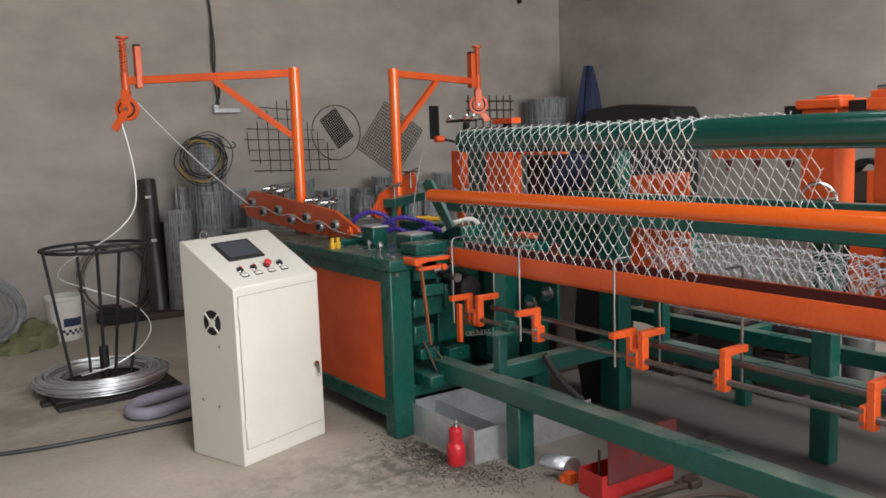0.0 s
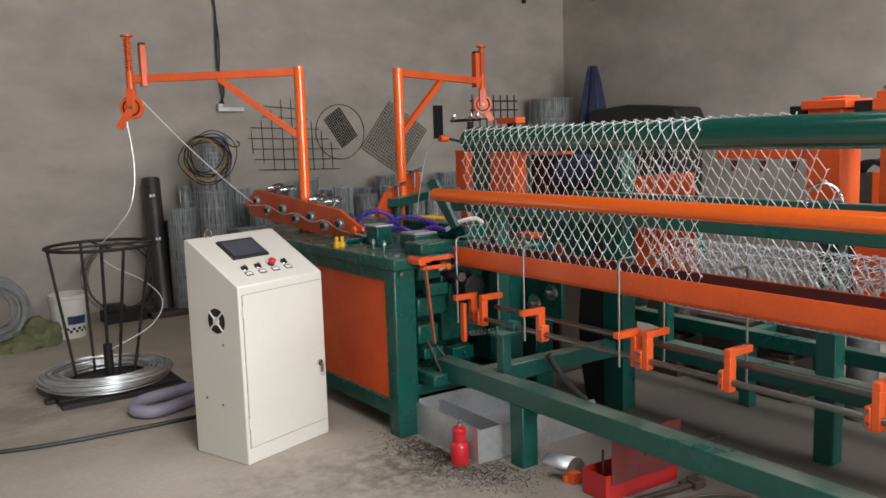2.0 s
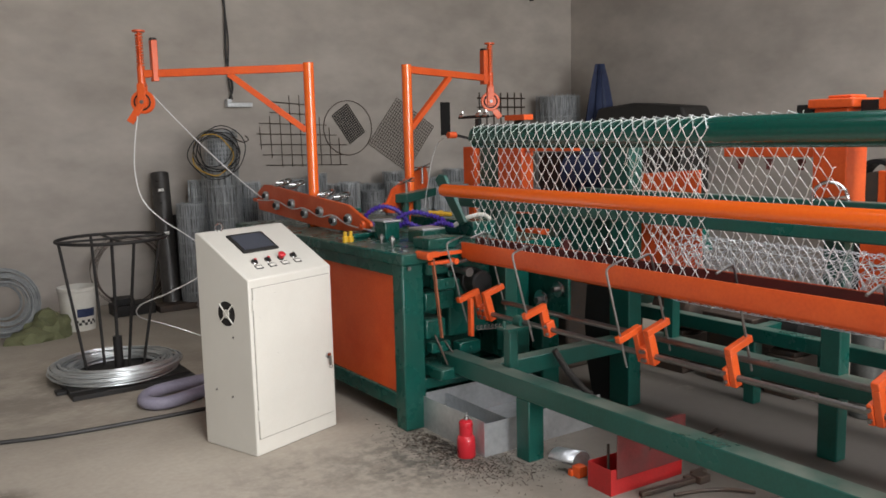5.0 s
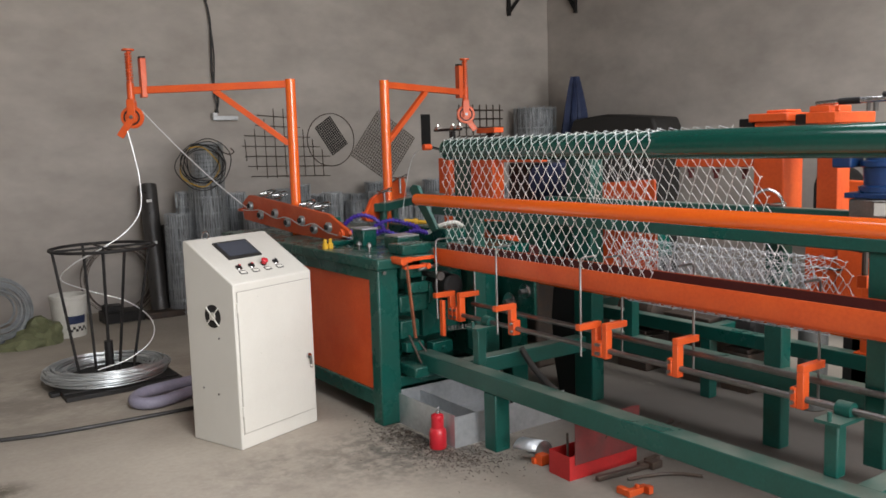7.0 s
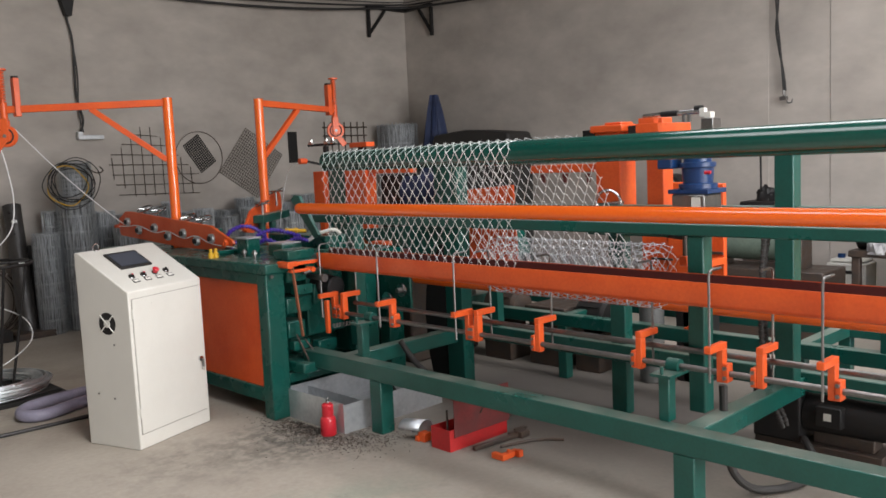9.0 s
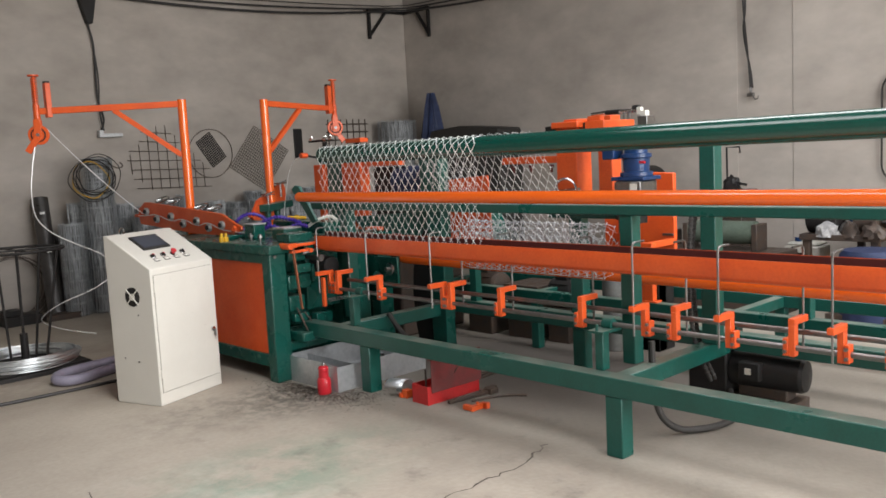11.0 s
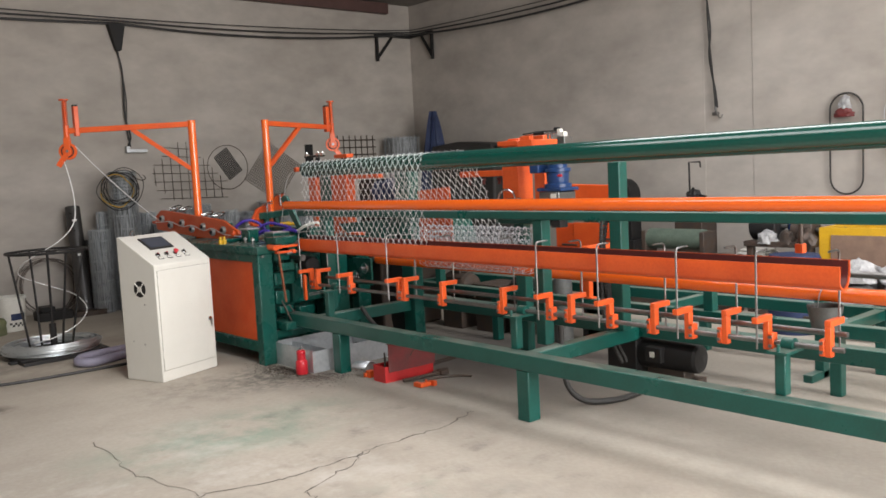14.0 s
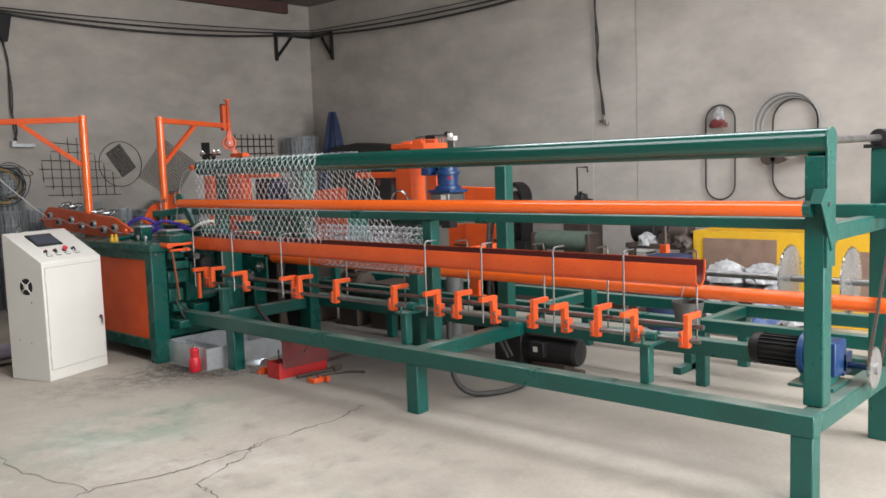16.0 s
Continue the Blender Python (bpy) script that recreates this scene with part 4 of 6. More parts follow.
# fan on the side
part("fan_opening", Geo().cyl((-0.0015, 0.17, 0.70), (0.01, 0.17, 0.70), 0.062, 28), BLACK, cabinet, "round dark fan opening")
fan = Geo()
for k in range(4):
    a = radians(45 + 90 * k)
    fan.bar((-0.004, 0.17, 0.70), (-0.004, 0.17 + 0.066 * math.cos(a), 0.70 + 0.064 * math.sin(a)), 0.004, 0.010, (1, 0, 0))
fan.cyl((-0.006, 0.17, 0.70), (-0.001, 0.17, 0.70), 0.022, 18)
part("fan_guard", fan, CREAM, cabinet, "steel finger guard")
for y, z in ((0.13, 0.585), (0.28, 0.30), (0.16, 0.28)):
    part("rivet", Geo().cyl((-0.003, y, z), (0.004, y, z), 0.006, 10), STEEL, cabinet)
# sloping panel: screen and switches
sl = Vector((0, D - 0.03, 0.21))
sl_len = sl.length
sl.normalize()
nrm = Vector((0, -sl.z, sl.y))


def on_slope(u, v, h=0.0):
    return Vector((u * 1.085, 0, 0.878)) + sl * v + nrm * h


def slab(g, u0, v0, u1, v1, h0, h1):
    vs = [on_slope(u, v, h) for h in (h0, h1) for v in (v0, v1) for u in (u0, u1)]
    return g.add(vs, [(0, 2, 3, 1), (4, 5, 7, 6), (0, 1, 5, 4), (2, 6, 7, 3), (0, 4, 6, 2), (1, 3, 7, 5)])


part("screen_frame", slab(Geo(), 0.12, 0.20, 0.335, 0.355, -0.005, 0.010), BLACK, cabinet, "black screen surround", 0.003)
part("screen", slab(Geo(), 0.135, 0.217, 0.320, 0.340, 0.010, 0.0115), SCREEN, cabinet, "dark touch screen")
for u, col in ((0.125, True), (0.205, True), (0.285, None), (0.365, False)):
    base = part("switch_plate", slab(Geo(), u - 0.02, 0.068, u + 0.02, 0.096, 0.0, 0.003), BLACK, cabinet, "black-edged legend plate")
    part("legend", slab(Geo(), u - 0.016, 0.073, u + 0.016, 0.090, 0.003, 0.0038), WHITE_PLASTIC, base, "white legend strip")
    c = on_slope(u, 0.122)
    part("collar", Geo().cyl(c - nrm * 0.004, c + nrm * 0.007, 0.017, 18), BLACK, cabinet, "black collar")
    if col is None:
        part("emergency_button", Geo().lathe([(0.001, 0), (0.012, 0), (0.012, 0.016), (0.018, 0.02), (0.020, 0.028), (0.015, 0.034), (0.001, 0.036)], c, nrm, 20), RED_PLASTIC, cabinet, "red mushroom stop button")
    else:
        part("switch_knob", Geo().lathe([(0.001, 0), (0.009, 0), (0.008, 0.014), (0.001, 0.016)], c, nrm, 16).bar(c + nrm * 0.018 - sl * 0.009, c + nrm * 0.018 + sl * 0.009, 0.006, 0.009, nrm), BLACK, cabinet, "black switch knob")
        if col:
            part("switch_mark", Geo().cyl(c + nrm * 0.022, c + nrm * 0.0235, 0.0065, 12), RED_PLASTIC, cabinet, "small red mark")
        part("bezel", Geo().ring(c + nrm * 0.006, nrm, 0.0175, 0.0022, 20, 6), CHROME, cabinet, "chrome bezel")
rc = random.Random(3)
for k in range(5):
    x_, z_ = rc.uniform(0.05, W - 0.05), rc.uniform(0.12, 0.8)
    part("chip", Geo().cyl((x_, -0.0072, z_), (x_, -0.0055, z_), rc.uniform(0.001, 0.0022), 8), GREY_GAP, door, "small chip in the paint")
part("lifting_eye", Geo().ring((0.13, D - 0.03, 1.105), (0, 1, 0), 0.022, 0.004, 20, 6), CHROME, cabinet, "small chrome eye on top")

# ---- wire coil on its stand ----
single("pallet", Geo().box(0.80, 5.12, 0.0, 1.56, 5.98, 0.03).box(0.74, 5.30, 0.004, 0.80, 5.38, 0.026).box(1.56, 5.72, 0.004, 1.64, 5.80, 0.026).box(0.80, 5.2, 0.03, 1.54, 5.92, 0.042), BLACK, "dark steel base plate under the wire coil", "base plate", bevel=0.003)
CX, CY = 1.16, 5.56
coil = thing("wire_coil", (CX, CY, 0.042), "heavy coil of bright galvanised wire lying on its stand", "wire coil")
rnd = random.Random(5)
for k in range(46):
    rr = rnd.uniform(0.255, 0.415)
    zz = 0.05 + rnd.uniform(0, 1) * (0.085 - abs(rr - 0.335) * 0.45)
    e, ph, tl = rnd.uniform(-0.015, 0.015), rnd.uniform(0, 6.28), rnd.uniform(0, 0.012)
    pts = [(CX + e + (rr + 0.008 * math.sin(2 * a + ph)) * math.cos(a), CY - e + (rr + 0.008 * math.sin(2 * a + ph)) * math.sin(a), zz + tl * math.sin(a + ph)) for a in [2 * math.pi * i / 44 for i in range(44)]]
    part("wire_turn", Geo().path(pts, 0.005, 5, True), GALV, coil)
stand = thing("pay_off_stand", (CX, CY, 0.042), "black welded rod pay-off stand inside the wire coil", "stand")
part("top_ring", Geo().ring((CX + 0.03, CY, 0.925), (0, 0, 1), 0.34, 0.011, 40, 8), BLACK, stand)
part("cross_rod", Geo().cyl((CX - 0.31, CY, 0.925), (CX + 0.37, CY, 0.925), 0.008, 8).cyl((CX + 0.03, CY - 0.34, 0.925), (CX + 0.03, CY + 0.34, 0.925), 0.008, 8), BLACK, stand)
for a in (10, 100, 190, 280):
    ca, sa = math.cos(radians(a)), math.sin(radians(a))
    part("rod", Geo().cyl((CX + 0.19 * ca, CY + 0.19 * sa, 0.042), (CX + 0.03 + 0.34 * ca, CY + 0.34 * sa, 0.925), 0.010, 10), BLACK, stand)
part("centre_post", Geo().cyl((CX + 0.02, CY, 0.042), (CX + 0.02, CY, 0.27), 0.03, 16).cyl((CX + 0.02, CY, 0.27), (CX + 0.03, CY, 0.925), 0.011, 10), BLACK, stand)

# wire from the pulley to the straightener
single("taut_wire", Geo().path(arc((1.545, 5.64, 1.86), (2.375, 5.86, 1.105), 0.03, 18), 0.0042, 6), PALE_WIRE, "bright wire running from the pulley to the straightener", "wire")
single("back_wire", Geo().path(smooth_path([(3.2, 4.52, 1.545), (3.2, 4.66, 1.50), (3.2, 4.74, 1.40), (3.2, 4.80, 1.24), (3.2, 4.84, 1.12), (3.2, 4.86, 1.031)], 6), 0.0026, 6), PALE_WIRE, "thin bright wire curving down to the second straightener", "wire")
# slack wire that whips round as it pays off, in the space of the pulley's foot
slack = thing("slack_wire", (0, 0, 0), "loose bright wire looping from the coil up to the pulley", "wire", m=pose(1.43, 5.62, 1.74))
pts = smooth_path([(0.0, 0, -0.02), (0.03, -0.01, -0.18), (0.05, -0.03, -0.38), (0.02, -0.06, -0.58), (-0.10, -0.06, -0.72), (-0.27, 0.0, -0.83), (-0.40, 0.12, -0.92),
                   (-0.42, 0.30, -1.04), (-0.22, 0.36, -1.15), (0.02, 0.22, -1.26), (0.08, 0.0, -1.38), (-0.04, -0.20, -1.48), (-0.24, -0.24, -1.57), (-0.42, -0.16, -1.62)], 7)
part("strand", Geo().path(pts, 0.0042, 6), PALE_WIRE, slack)

hose = single("ribbed_hose", Geo().path(smooth_path([(1.75, 4.75, 0.04), (1.5, 4.72, 0.04), (1.22, 4.62, 0.04), (1.12, 4.72, 0.04), (1.2, 4.86, 0.045), (1.45, 4.93, 0.045), (1.75, 4.98, 0.045)], 14), 0.038, 14), HOSE, "grey-lilac ribbed plastic hose in a loop on the floor", "hose")
single("floor_cable", Geo().path(smooth_path([(1.5, 4.45, 0.012), (1.1, 4.46, 0.012), (0.6, 4.5, 0.012), (0.1, 4.62, 0.012), (-0.8, 4.7, 0.012), (-2.0, 4.6, 0.012)], 8), 0.012, 8), CABLE, "black cable lying across the floor", "cable")

# ---- things under the machine ----
tray = thing("drip_tray", (2.6, 3.17, 0), "open galvanised sheet-metal drip tray on the floor", "tray")
T = 0.004
part("bottom", Geo().box(2.235, 2.89, 0.004, 3.0, 3.46, 0.008), GALV_SHEET, tray)
part("side", Geo().box(2.23, 2.885, 0, 2.23 + T, 3.465, 0.175), GALV_SHEET, tray)
part("side", Geo().box(3.0 - T, 2.885, 0, 3.0, 3.465, 0.15), GALV_SHEET, tray)
part("side", Geo().box(2.234, 2.885, 0, 2.996, 2.885 + T, 0.165), GALV_SHEET, tray)
part("side", Geo().box(2.234, 3.461, 0, 2.996, 3.465, 0.175), GALV_SHEET, tray)
part("partition", Geo().box(2.40, 2.889, 0.008, 2.404, 3.46, 0.15), GALV_SHEET, tray)
for x, y, l, a in ((2.31, 3.0, 0.17, 25), (2.33, 3.1, 0.2, 70), (2.30, 3.2, 0.15, 110), (2.8, 3.1, 0.2, 40)):
    ca, sa = math.cos(radians(a)) * l / 2, math.sin(radians(a)) * l / 2
    single("scrap_strip", Geo().bar((x - ca * 0.4, y - sa, 0.055), (x + ca * 0.4, y + sa, 0.10), 0.03, 0.008), BLACK, "dark oily metal scrap lying in the tray", "scrap", "scrap in the tray")

bottle = thing("oil_bottle", (2.172, 2.955, 0), "red plastic squeeze oil bottle with a metal nozzle", "bottle")
part("body", Geo().lathe([(0.001, 0), (0.042, 0), (0.045, 0.006), (0.045, 0.085), (0.041, 0.10), (0.033, 0.108), (0.033, 0.155), (0.035, 0.162), (0.032, 0.175), (0.02, 0.183), (0.001, 0.185)], (2.172, 2.955, 0), n=24), RED_PLASTIC, bottle)
part("nozzle", Geo().lathe([(0.012, 0), (0.012, 0.018), (0.005, 0.024), (0.003, 0.04), (0.001, 0.041)], (2.172, 2.955, 0.178), (0.3, 0.1, 1), 12), STEEL, bottle, "metal nozzle")

swarf = Geo()
rsw = random.Random(17)
for k in range(2200):
    if k % 3:
        sx, sy = 2.20 - abs(rsw.gauss(0, 0.11)), 3.12 + rsw.gauss(0, 0.19)
    else:
        sx, sy = 2.27 + rsw.gauss(0, 0.13), 2.74 + rsw.gauss(0, 0.12)
    if 2.225 < sx < 3.01 and 2.875 < sy < 3.48 or (sx - 2.172) ** 2 + (sy - 2.955) ** 2 < 0.0028 or 2.33 < sx < 2.47 and 2.68 < sy < 2.82:
        continue
    a, ln = rsw.uniform(0, 3.14), rsw.uniform(0.0012, 0.0055)
    dx, dy = ln * math.cos(a), ln * math.sin(a)
    swarf.bar((sx - dx, sy - dy, 0.003), (sx + dx, sy + dy, 0.003 + rsw.uniform(0, 0.004)), rsw.uniform(0.0012, 0.003), 0.0015)
single("metal_swarf", swarf, DARK_IRON, "scattered dark metal swarf on the oily floor", "swarf", kind="stuff", smooth=False)

toolbox = thing("toolbox", (0, 0, 0), "open worn red steel toolbox with its lid standing up", "toolbox", m=pose(2.392, 2.345, 0, 0, 0, -2))
L, B, Hh = 0.43, 0.145, 0.115
part("body", Geo().box(0, -B, 0, L, -B + 0.003, Hh).box(0, -0.003, 0, L, 0, Hh).box(0, -B + 0.003, 0, 0.003, -0.003, Hh).box(L - 0.003, -B + 0.003, 0, L, -0.003, Hh).box(0.003, -B + 0.003, 0.001, L - 0.003, -0.003, 0.005), RED, toolbox)
part("lid", Geo().box(0.03, -B - 0.006, Hh - 0.045, L + 0.015, -B - 0.002, Hh + 0.165).box(0.03, -B - 0.002, Hh + 0.155, L + 0.015, -B + 0.02, Hh + 0.16), RED_WORN, toolbox, "worn dark-red lid standing open", 0.002)
part("handle", Geo().path(smooth_path([(0.22, -B - 0.006, 0.16), (0.24, -B - 0.024, 0.20), (0.32, -B - 0.026, 0.205), (0.35, -B - 0.006, 0.165)], 6), 0.004, 6), DARK_IRON, toolbox)
for k in range(5):
    x = 0.03 + 0.07 * k
    single("hand_tool", Geo().path([(2.40 + x, 2.255 + 0.008 * k, 0.012), (2.407 + x, 2.265, 0.07), (2.415 + x, 2.275 + 0.004 * k, 0.12 + (0.08 if k == 0 else 0.0))], 0.006, 8), STEEL if k % 2 else DARK_IRON, "steel hand tool standing in the toolbox", "tool", "tools in the toolbox")

curl = Geo()
vs, fs = [], []
for i in range(15):
    a = radians(-40 + 15 * i)
    for w in (0, 1):
        vs.append((2.40 + 0.055 * math.cos(a) + 0.05 * w, 2.56 - 0.11 * w, 0.057 + 0.055 * math.sin(a)))
for i in range(14):
    fs.append((2 * i, 2 * i + 1, 2 * i + 3, 2 * i + 2))
curl.add(vs, fs)
ob = single("curled_sheet", curl, GALV_DULL, "curled offcut of grey sheet metal on the floor", "scrap")
ob.modifiers.new("thick", "SOLIDIFY").thickness = 0.003
single("orange_offcut", Geo().box(2.41, 2.42, 0, 2.46, 2.47, 0.05).box(2.40, 2.46, 0, 2.50, 2.485, 0.03), ORANGE, "small orange steel offcut on the floor", "scrap", bevel=0.003)
single("pipe_joint", Geo().cyl((2.46, 2.41, 0.025), (2.53, 2.36, 0.025), 0.025, 16).cyl((2.49, 2.39, 0.025), (2.50, 2.38, 0.025), 0.032, 16), STEEL, "short steel pipe joint on the floor", "pipe joint")
single("floor_clamp", Geo().box(2.46, 1.90, 0, 2.58, 1.93, 0.03).box(2.46, 1.93, 0, 2.49, 1.98, 0.03).box(2.55, 1.87, 0, 2.58, 1.90, 0.035).cyl((2.52, 1.915, 0.03), (2.52, 1.915, 0.045), 0.01, 8), ORANGE, "spare orange clamp lying on the floor", "clamp", bevel=0.003)
wr = thing("pipe_wrench", (2.68, 2.1, 0), "dark steel pipe wrench lying on the floor", "wrench")
part("handle", Geo().bar((2.48, 2.12, 0.014), (2.80, 2.085, 0.014), 0.026, 0.022), DARK_IRON, wr, "", 0.004)
part("jaw", Geo().box(2.78, 2.05, 0.0, 2.85, 2.11, 0.035).box(2.81, 2.10, 0, 2.89, 2.135, 0.032).box(2.75, 2.10, 0, 2.79, 2.125, 0.03), DARK_IRON, wr, "", 0.004)
single("bent_rod", Geo().path(smooth_path([(2.60, 2.04, 0.008), (2.72, 2.00, 0.009), (2.82, 1.94, 0.010), (2.89, 1.85, 0.008)], 6), 0.008, 8), DARK_IRON, "bent dark steel rod on the floor", "rod")
for dy in (0.0, 0.05):
    single("long_rod", Geo().cyl((2.70, 2.33 + dy, 0.009), (3.4, 2.40 + dy, 0.009), 0.008, 8), DARK_IRON, "dark steel rod lying under the machine", "rod", "rods on the floor")
single("black_hose", Geo().path(smooth_path([(2.73, 0.86, 0.5), (2.72, 0.845, 0.27), (2.74, 0.82, 0.12), (2.82, 0.77, 0.035), (2.94, 0.69, 0.02), (3.10, 0.65, 0.02), (3.26, 0.67, 0.03), (3.42, 0.80, 0.09)], 8), 0.018, 10), RUBBER, "black rubber hose looping down to the floor", "hose")
single("drain_hose", Geo().path(smooth_path([(2.78, 3.0, 0.42), (2.84, 2.96, 0.30), (2.92, 2.93, 0.20), (2.95, 2.9, 0.168)], 8), 0.018, 10), RUBBER, "short black hose hanging into the tray", "hose")

unit = thing("drive_unit", (3.6, 0.95, 0), "black floor-standing drive motor with a square gearbox", "motor")
part("gearbox", Geo().box(3.42, 0.82, 0.06, 3.64, 1.06, 0.31), BLACK, unit, "", 0.012)
mg = Geo().cyl((3.52, 0.82, 0.20), (3.55, 0.44, 0.20), 0.095, 24).lathe([(0.095, 0), (0.085, 0.02), (0.001, 0.03)], (3.55, 0.44, 0.20), (0.08, -1, 0), 24)
part("motor_body", mg, BLACK, unit)
part("terminal_box", Geo().box(3.40, 0.62, 0.17, 3.46, 0.74, 0.27), BLACK, unit, "", 0.006)
part("name_plate", Geo().box(3.396, 0.665, 0.205, 3.399, 0.70, 0.24), WHITE_PLASTIC, unit, "pale name plate")
part("foot", Geo().box(3.44, 0.45, 0.0, 3.66, 1.06, 0.06).box(3.48, 0.5, 0.06, 3.60, 0.78, 0.12), DARK_IRON, unit, "", 0.006)

# ---- gear motor and chain at the frame's end ----
gm = thing("gear_motor", (2.95, -1.3, 0.395), "black finned electric motor on a blue gearbox", "motor")
MX, MZ = 2.90, 0.535
mb = Geo().lathe([(0.001, 0), (0.055, 0), (0.07, 0.012), (0.075, 0.03), (0.075, 0.055)], (MX, -1.02, MZ), (0, -1, 0), 24)
part("fan_cover", mb, BLACK, gm)
part("housing", Geo().cyl((MX, -1.075, MZ), (MX, -1.27, MZ), 0.066, 24), BLACK, gm)
for k in range(20):
    a = 2 * math.pi * k / 20
    part("fin", Geo().bar((MX + 0.07 * math.cos(a), -1.08, MZ + 0.07 * math.sin(a)), (MX + 0.07 * math.cos(a), -1.262, MZ + 0.07 * math.sin(a)), 0.005, 0.016, (math.cos(a), 0, math.sin(a))), BLACK, gm)
part("flange", Geo().cyl((MX, -1.27, MZ), (MX, -1.295, MZ), 0.10, 28), BLUE_MOTOR, gm, "blue mounting flange")
part("gearbox", Geo().cyl((MX, -1.295, MZ), (MX, -1.34, MZ), 0.085, 24).box(MX - 0.07, -1.44, MZ - 0.085, MX + 0.085, -1.335, MZ + 0.075), BLUE_MOTOR, gm, "blue gearbox", 0.006)
part("badge", Geo().cyl((MX - 0.071, -1.39, MZ + 0.0), (MX - 0.074, -1.39, MZ + 0.0), 0.022, 18), YELLOW, gm, "orange-yellow badge")
part("base_plate", Geo().box(MX - 0.12, -1.45, 0.395, MX + 0.12, -1.24, 0.41).box(MX - 0.07, -1.42, 0.41, MX + 0.07, -1.28, 0.45), GREEN, gm, "green base plate", 0.003)
part("output_shaft", Geo().cyl((MX + 0.12, -1.44, MZ - 0.06), (MX + 0.12, -1.56, MZ - 0.06), 0.016, 12).box(MX + 0.05, -1.44, MZ - 0.1, MX + 0.17, -1.36, MZ), BLUE_MOTOR, gm)
sp = Geo().cyl((MX + 0.12, -1.545, MZ - 0.06), (MX + 0.12, -1.56, MZ - 0.06), 0.092, 32).cyl((MX + 0.12, -1.53, MZ - 0.06), (MX + 0.12, -1.575, MZ - 0.06), 0.03, 18)
for k in range(24):
    a = 2 * math.pi * k / 24
    sp.box(MX + 0.12 + 0.095 * math.cos(a) - 0.005, -1.556, MZ - 0.06 + 0.095 * math.sin(a) - 0.005, MX + 0.12 + 0.095 * math.cos(a) + 0.005, -1.549, MZ - 0.06 + 0.095 * math.sin(a) + 0.005)
part("sprocket", sp, GLASSY, gm, "bright steel chain sprocket")
chain = thing("drive_chain", (3.1, -1.55, 0.5), "black roller chain rising from the sprocket", "chain")


def chain_run(p0, p1):
    p0, p1 = Vector(p0), Vector(p1)
    n = int((p1 - p0).length / 0.016)
    g = Geo()
    d = (p1 - p0).normalized()
    for i in range(n):
        c = p0.lerp(p1, (i + 0.5) / n)
        w = 0.016 if i % 2 else 0.011
        g.bar(c - d * 0.008, c + d * 0.008, 0.012, w, (0, 1, 0))
    return g


part("chain_run", chain_run((MX + 0.025, -1.552, MZ - 0.03), (3.36, -1.552, 1.27)), DARK_IRON, chain)
part("chain_run", chain_run((MX + 0.215, -1.552, MZ - 0.07), (3.54, -1.552, 1.24)), DARK_IRON, chain)
part("upper_sprocket", Geo().cyl((3.45, -1.545, 1.25), (3.45, -1.558, 1.25), 0.085, 28).cyl((3.45, -1.50, 1.25), (3.45, -1.57, 1.25), 0.02, 14), DARK_IRON, chain)

for k, dx in enumerate((0.0, 0.045)):
    c = smooth_path([(3.19 + dx, 0.885, 1.13), (3.185 + dx, 0.90 + 0.01 * k, 0.9), (3.19 + dx, 0.905, 0.65), (3.21 + dx, 0.89, 0.40), (3.32 + dx, 0.86, 0.16)], 9)
    g = Geo().path(c, 0.011, 8)
    for i in range(0, len(c) - 1):
        g.lathe([(0.011, -0.006), (0.0145, -0.003), (0.0145, 0.003), (0.011, 0.006)], c[i], c[i + 1] - c[i], 8)
    single("conduit", g, RUBBER, "black corrugated cable conduit running down the post", "conduit", "conduits on the post")

# ---- mesh finishing station behind the tube ----
st = thing("finishing_station", (3.5, 1.7, 0), "orange welded cutting station with a square column", "machine")
part("column", Geo().box(3.38, 1.79, 1.09, 3.54, 1.95, 1.62), ORANGE, st, "", 0.006)
part("pedestal", Geo().box(3.47, 1.84, 0.0, 3.55, 1.94, 1.055).box(3.34, 1.46, 1.055, 3.60, 2.0, 1.09), GREEN, st, "dark-green pedestal", 0.006)
part("top_plate", Geo().box(3.36, 1.76, 1.62, 3.58, 1.97, 1.66).box(3.40, 1.79, 1.66, 3.52, 1.9, 1.675), ORANGE, st, "", 0.006)
part("clamp_bar", Geo().box(3.42, 1.60, 1.60, 3.50, 1.76, 1.65), BLACK, st, "black clamp bar", 0.004)
part("clamp_bar", Geo().box(3.40, 1.97, 1.60, 3.52, 2.05, 1.64), BLACK, st, "black clamp bar", 0.004)
part("side_column", Geo().box(3.36, 1.51, 1.09, 3.46, 1.61, 1.68), ORANGE, st, "", 0.005)
part("outrigger", Geo().box(3.40, 1.95, 1.405, 3.50, 2.44, 1.45), ORANGE, st, "", 0.004)
for y in (2.38, 2.22, 2.05):
    part("bolt", Geo().cyl((3.45, y, 1.345), (3.45, y, 1.396), 0.012, 10).cyl((3.45, y, 1.375), (3.45, y, 1.395), 0.02, 6), RED_WORN, st, "dark red bolt")
part("handwheel", Geo().ring((3.25, 1.78, 1.235), (1, 0.15, 0.1), 0.075, 0.008, 32, 8).cyl((3.25, 1.78, 1.235), (3.38, 1.78, 1.235), 0.012, 12).cyl((3.25, 1.71, 1.235), (3.25, 1.85, 1.235), 0.007, 8), CHROME, st, "chrome handwheel")
cyl_ob = part("air_cylinder", Geo().cyl((3.12, 1.16, 1.685), (3.12, 1.28, 1.685), 0.012, 14), CHROME, st, "chrome pneumatic cylinder")
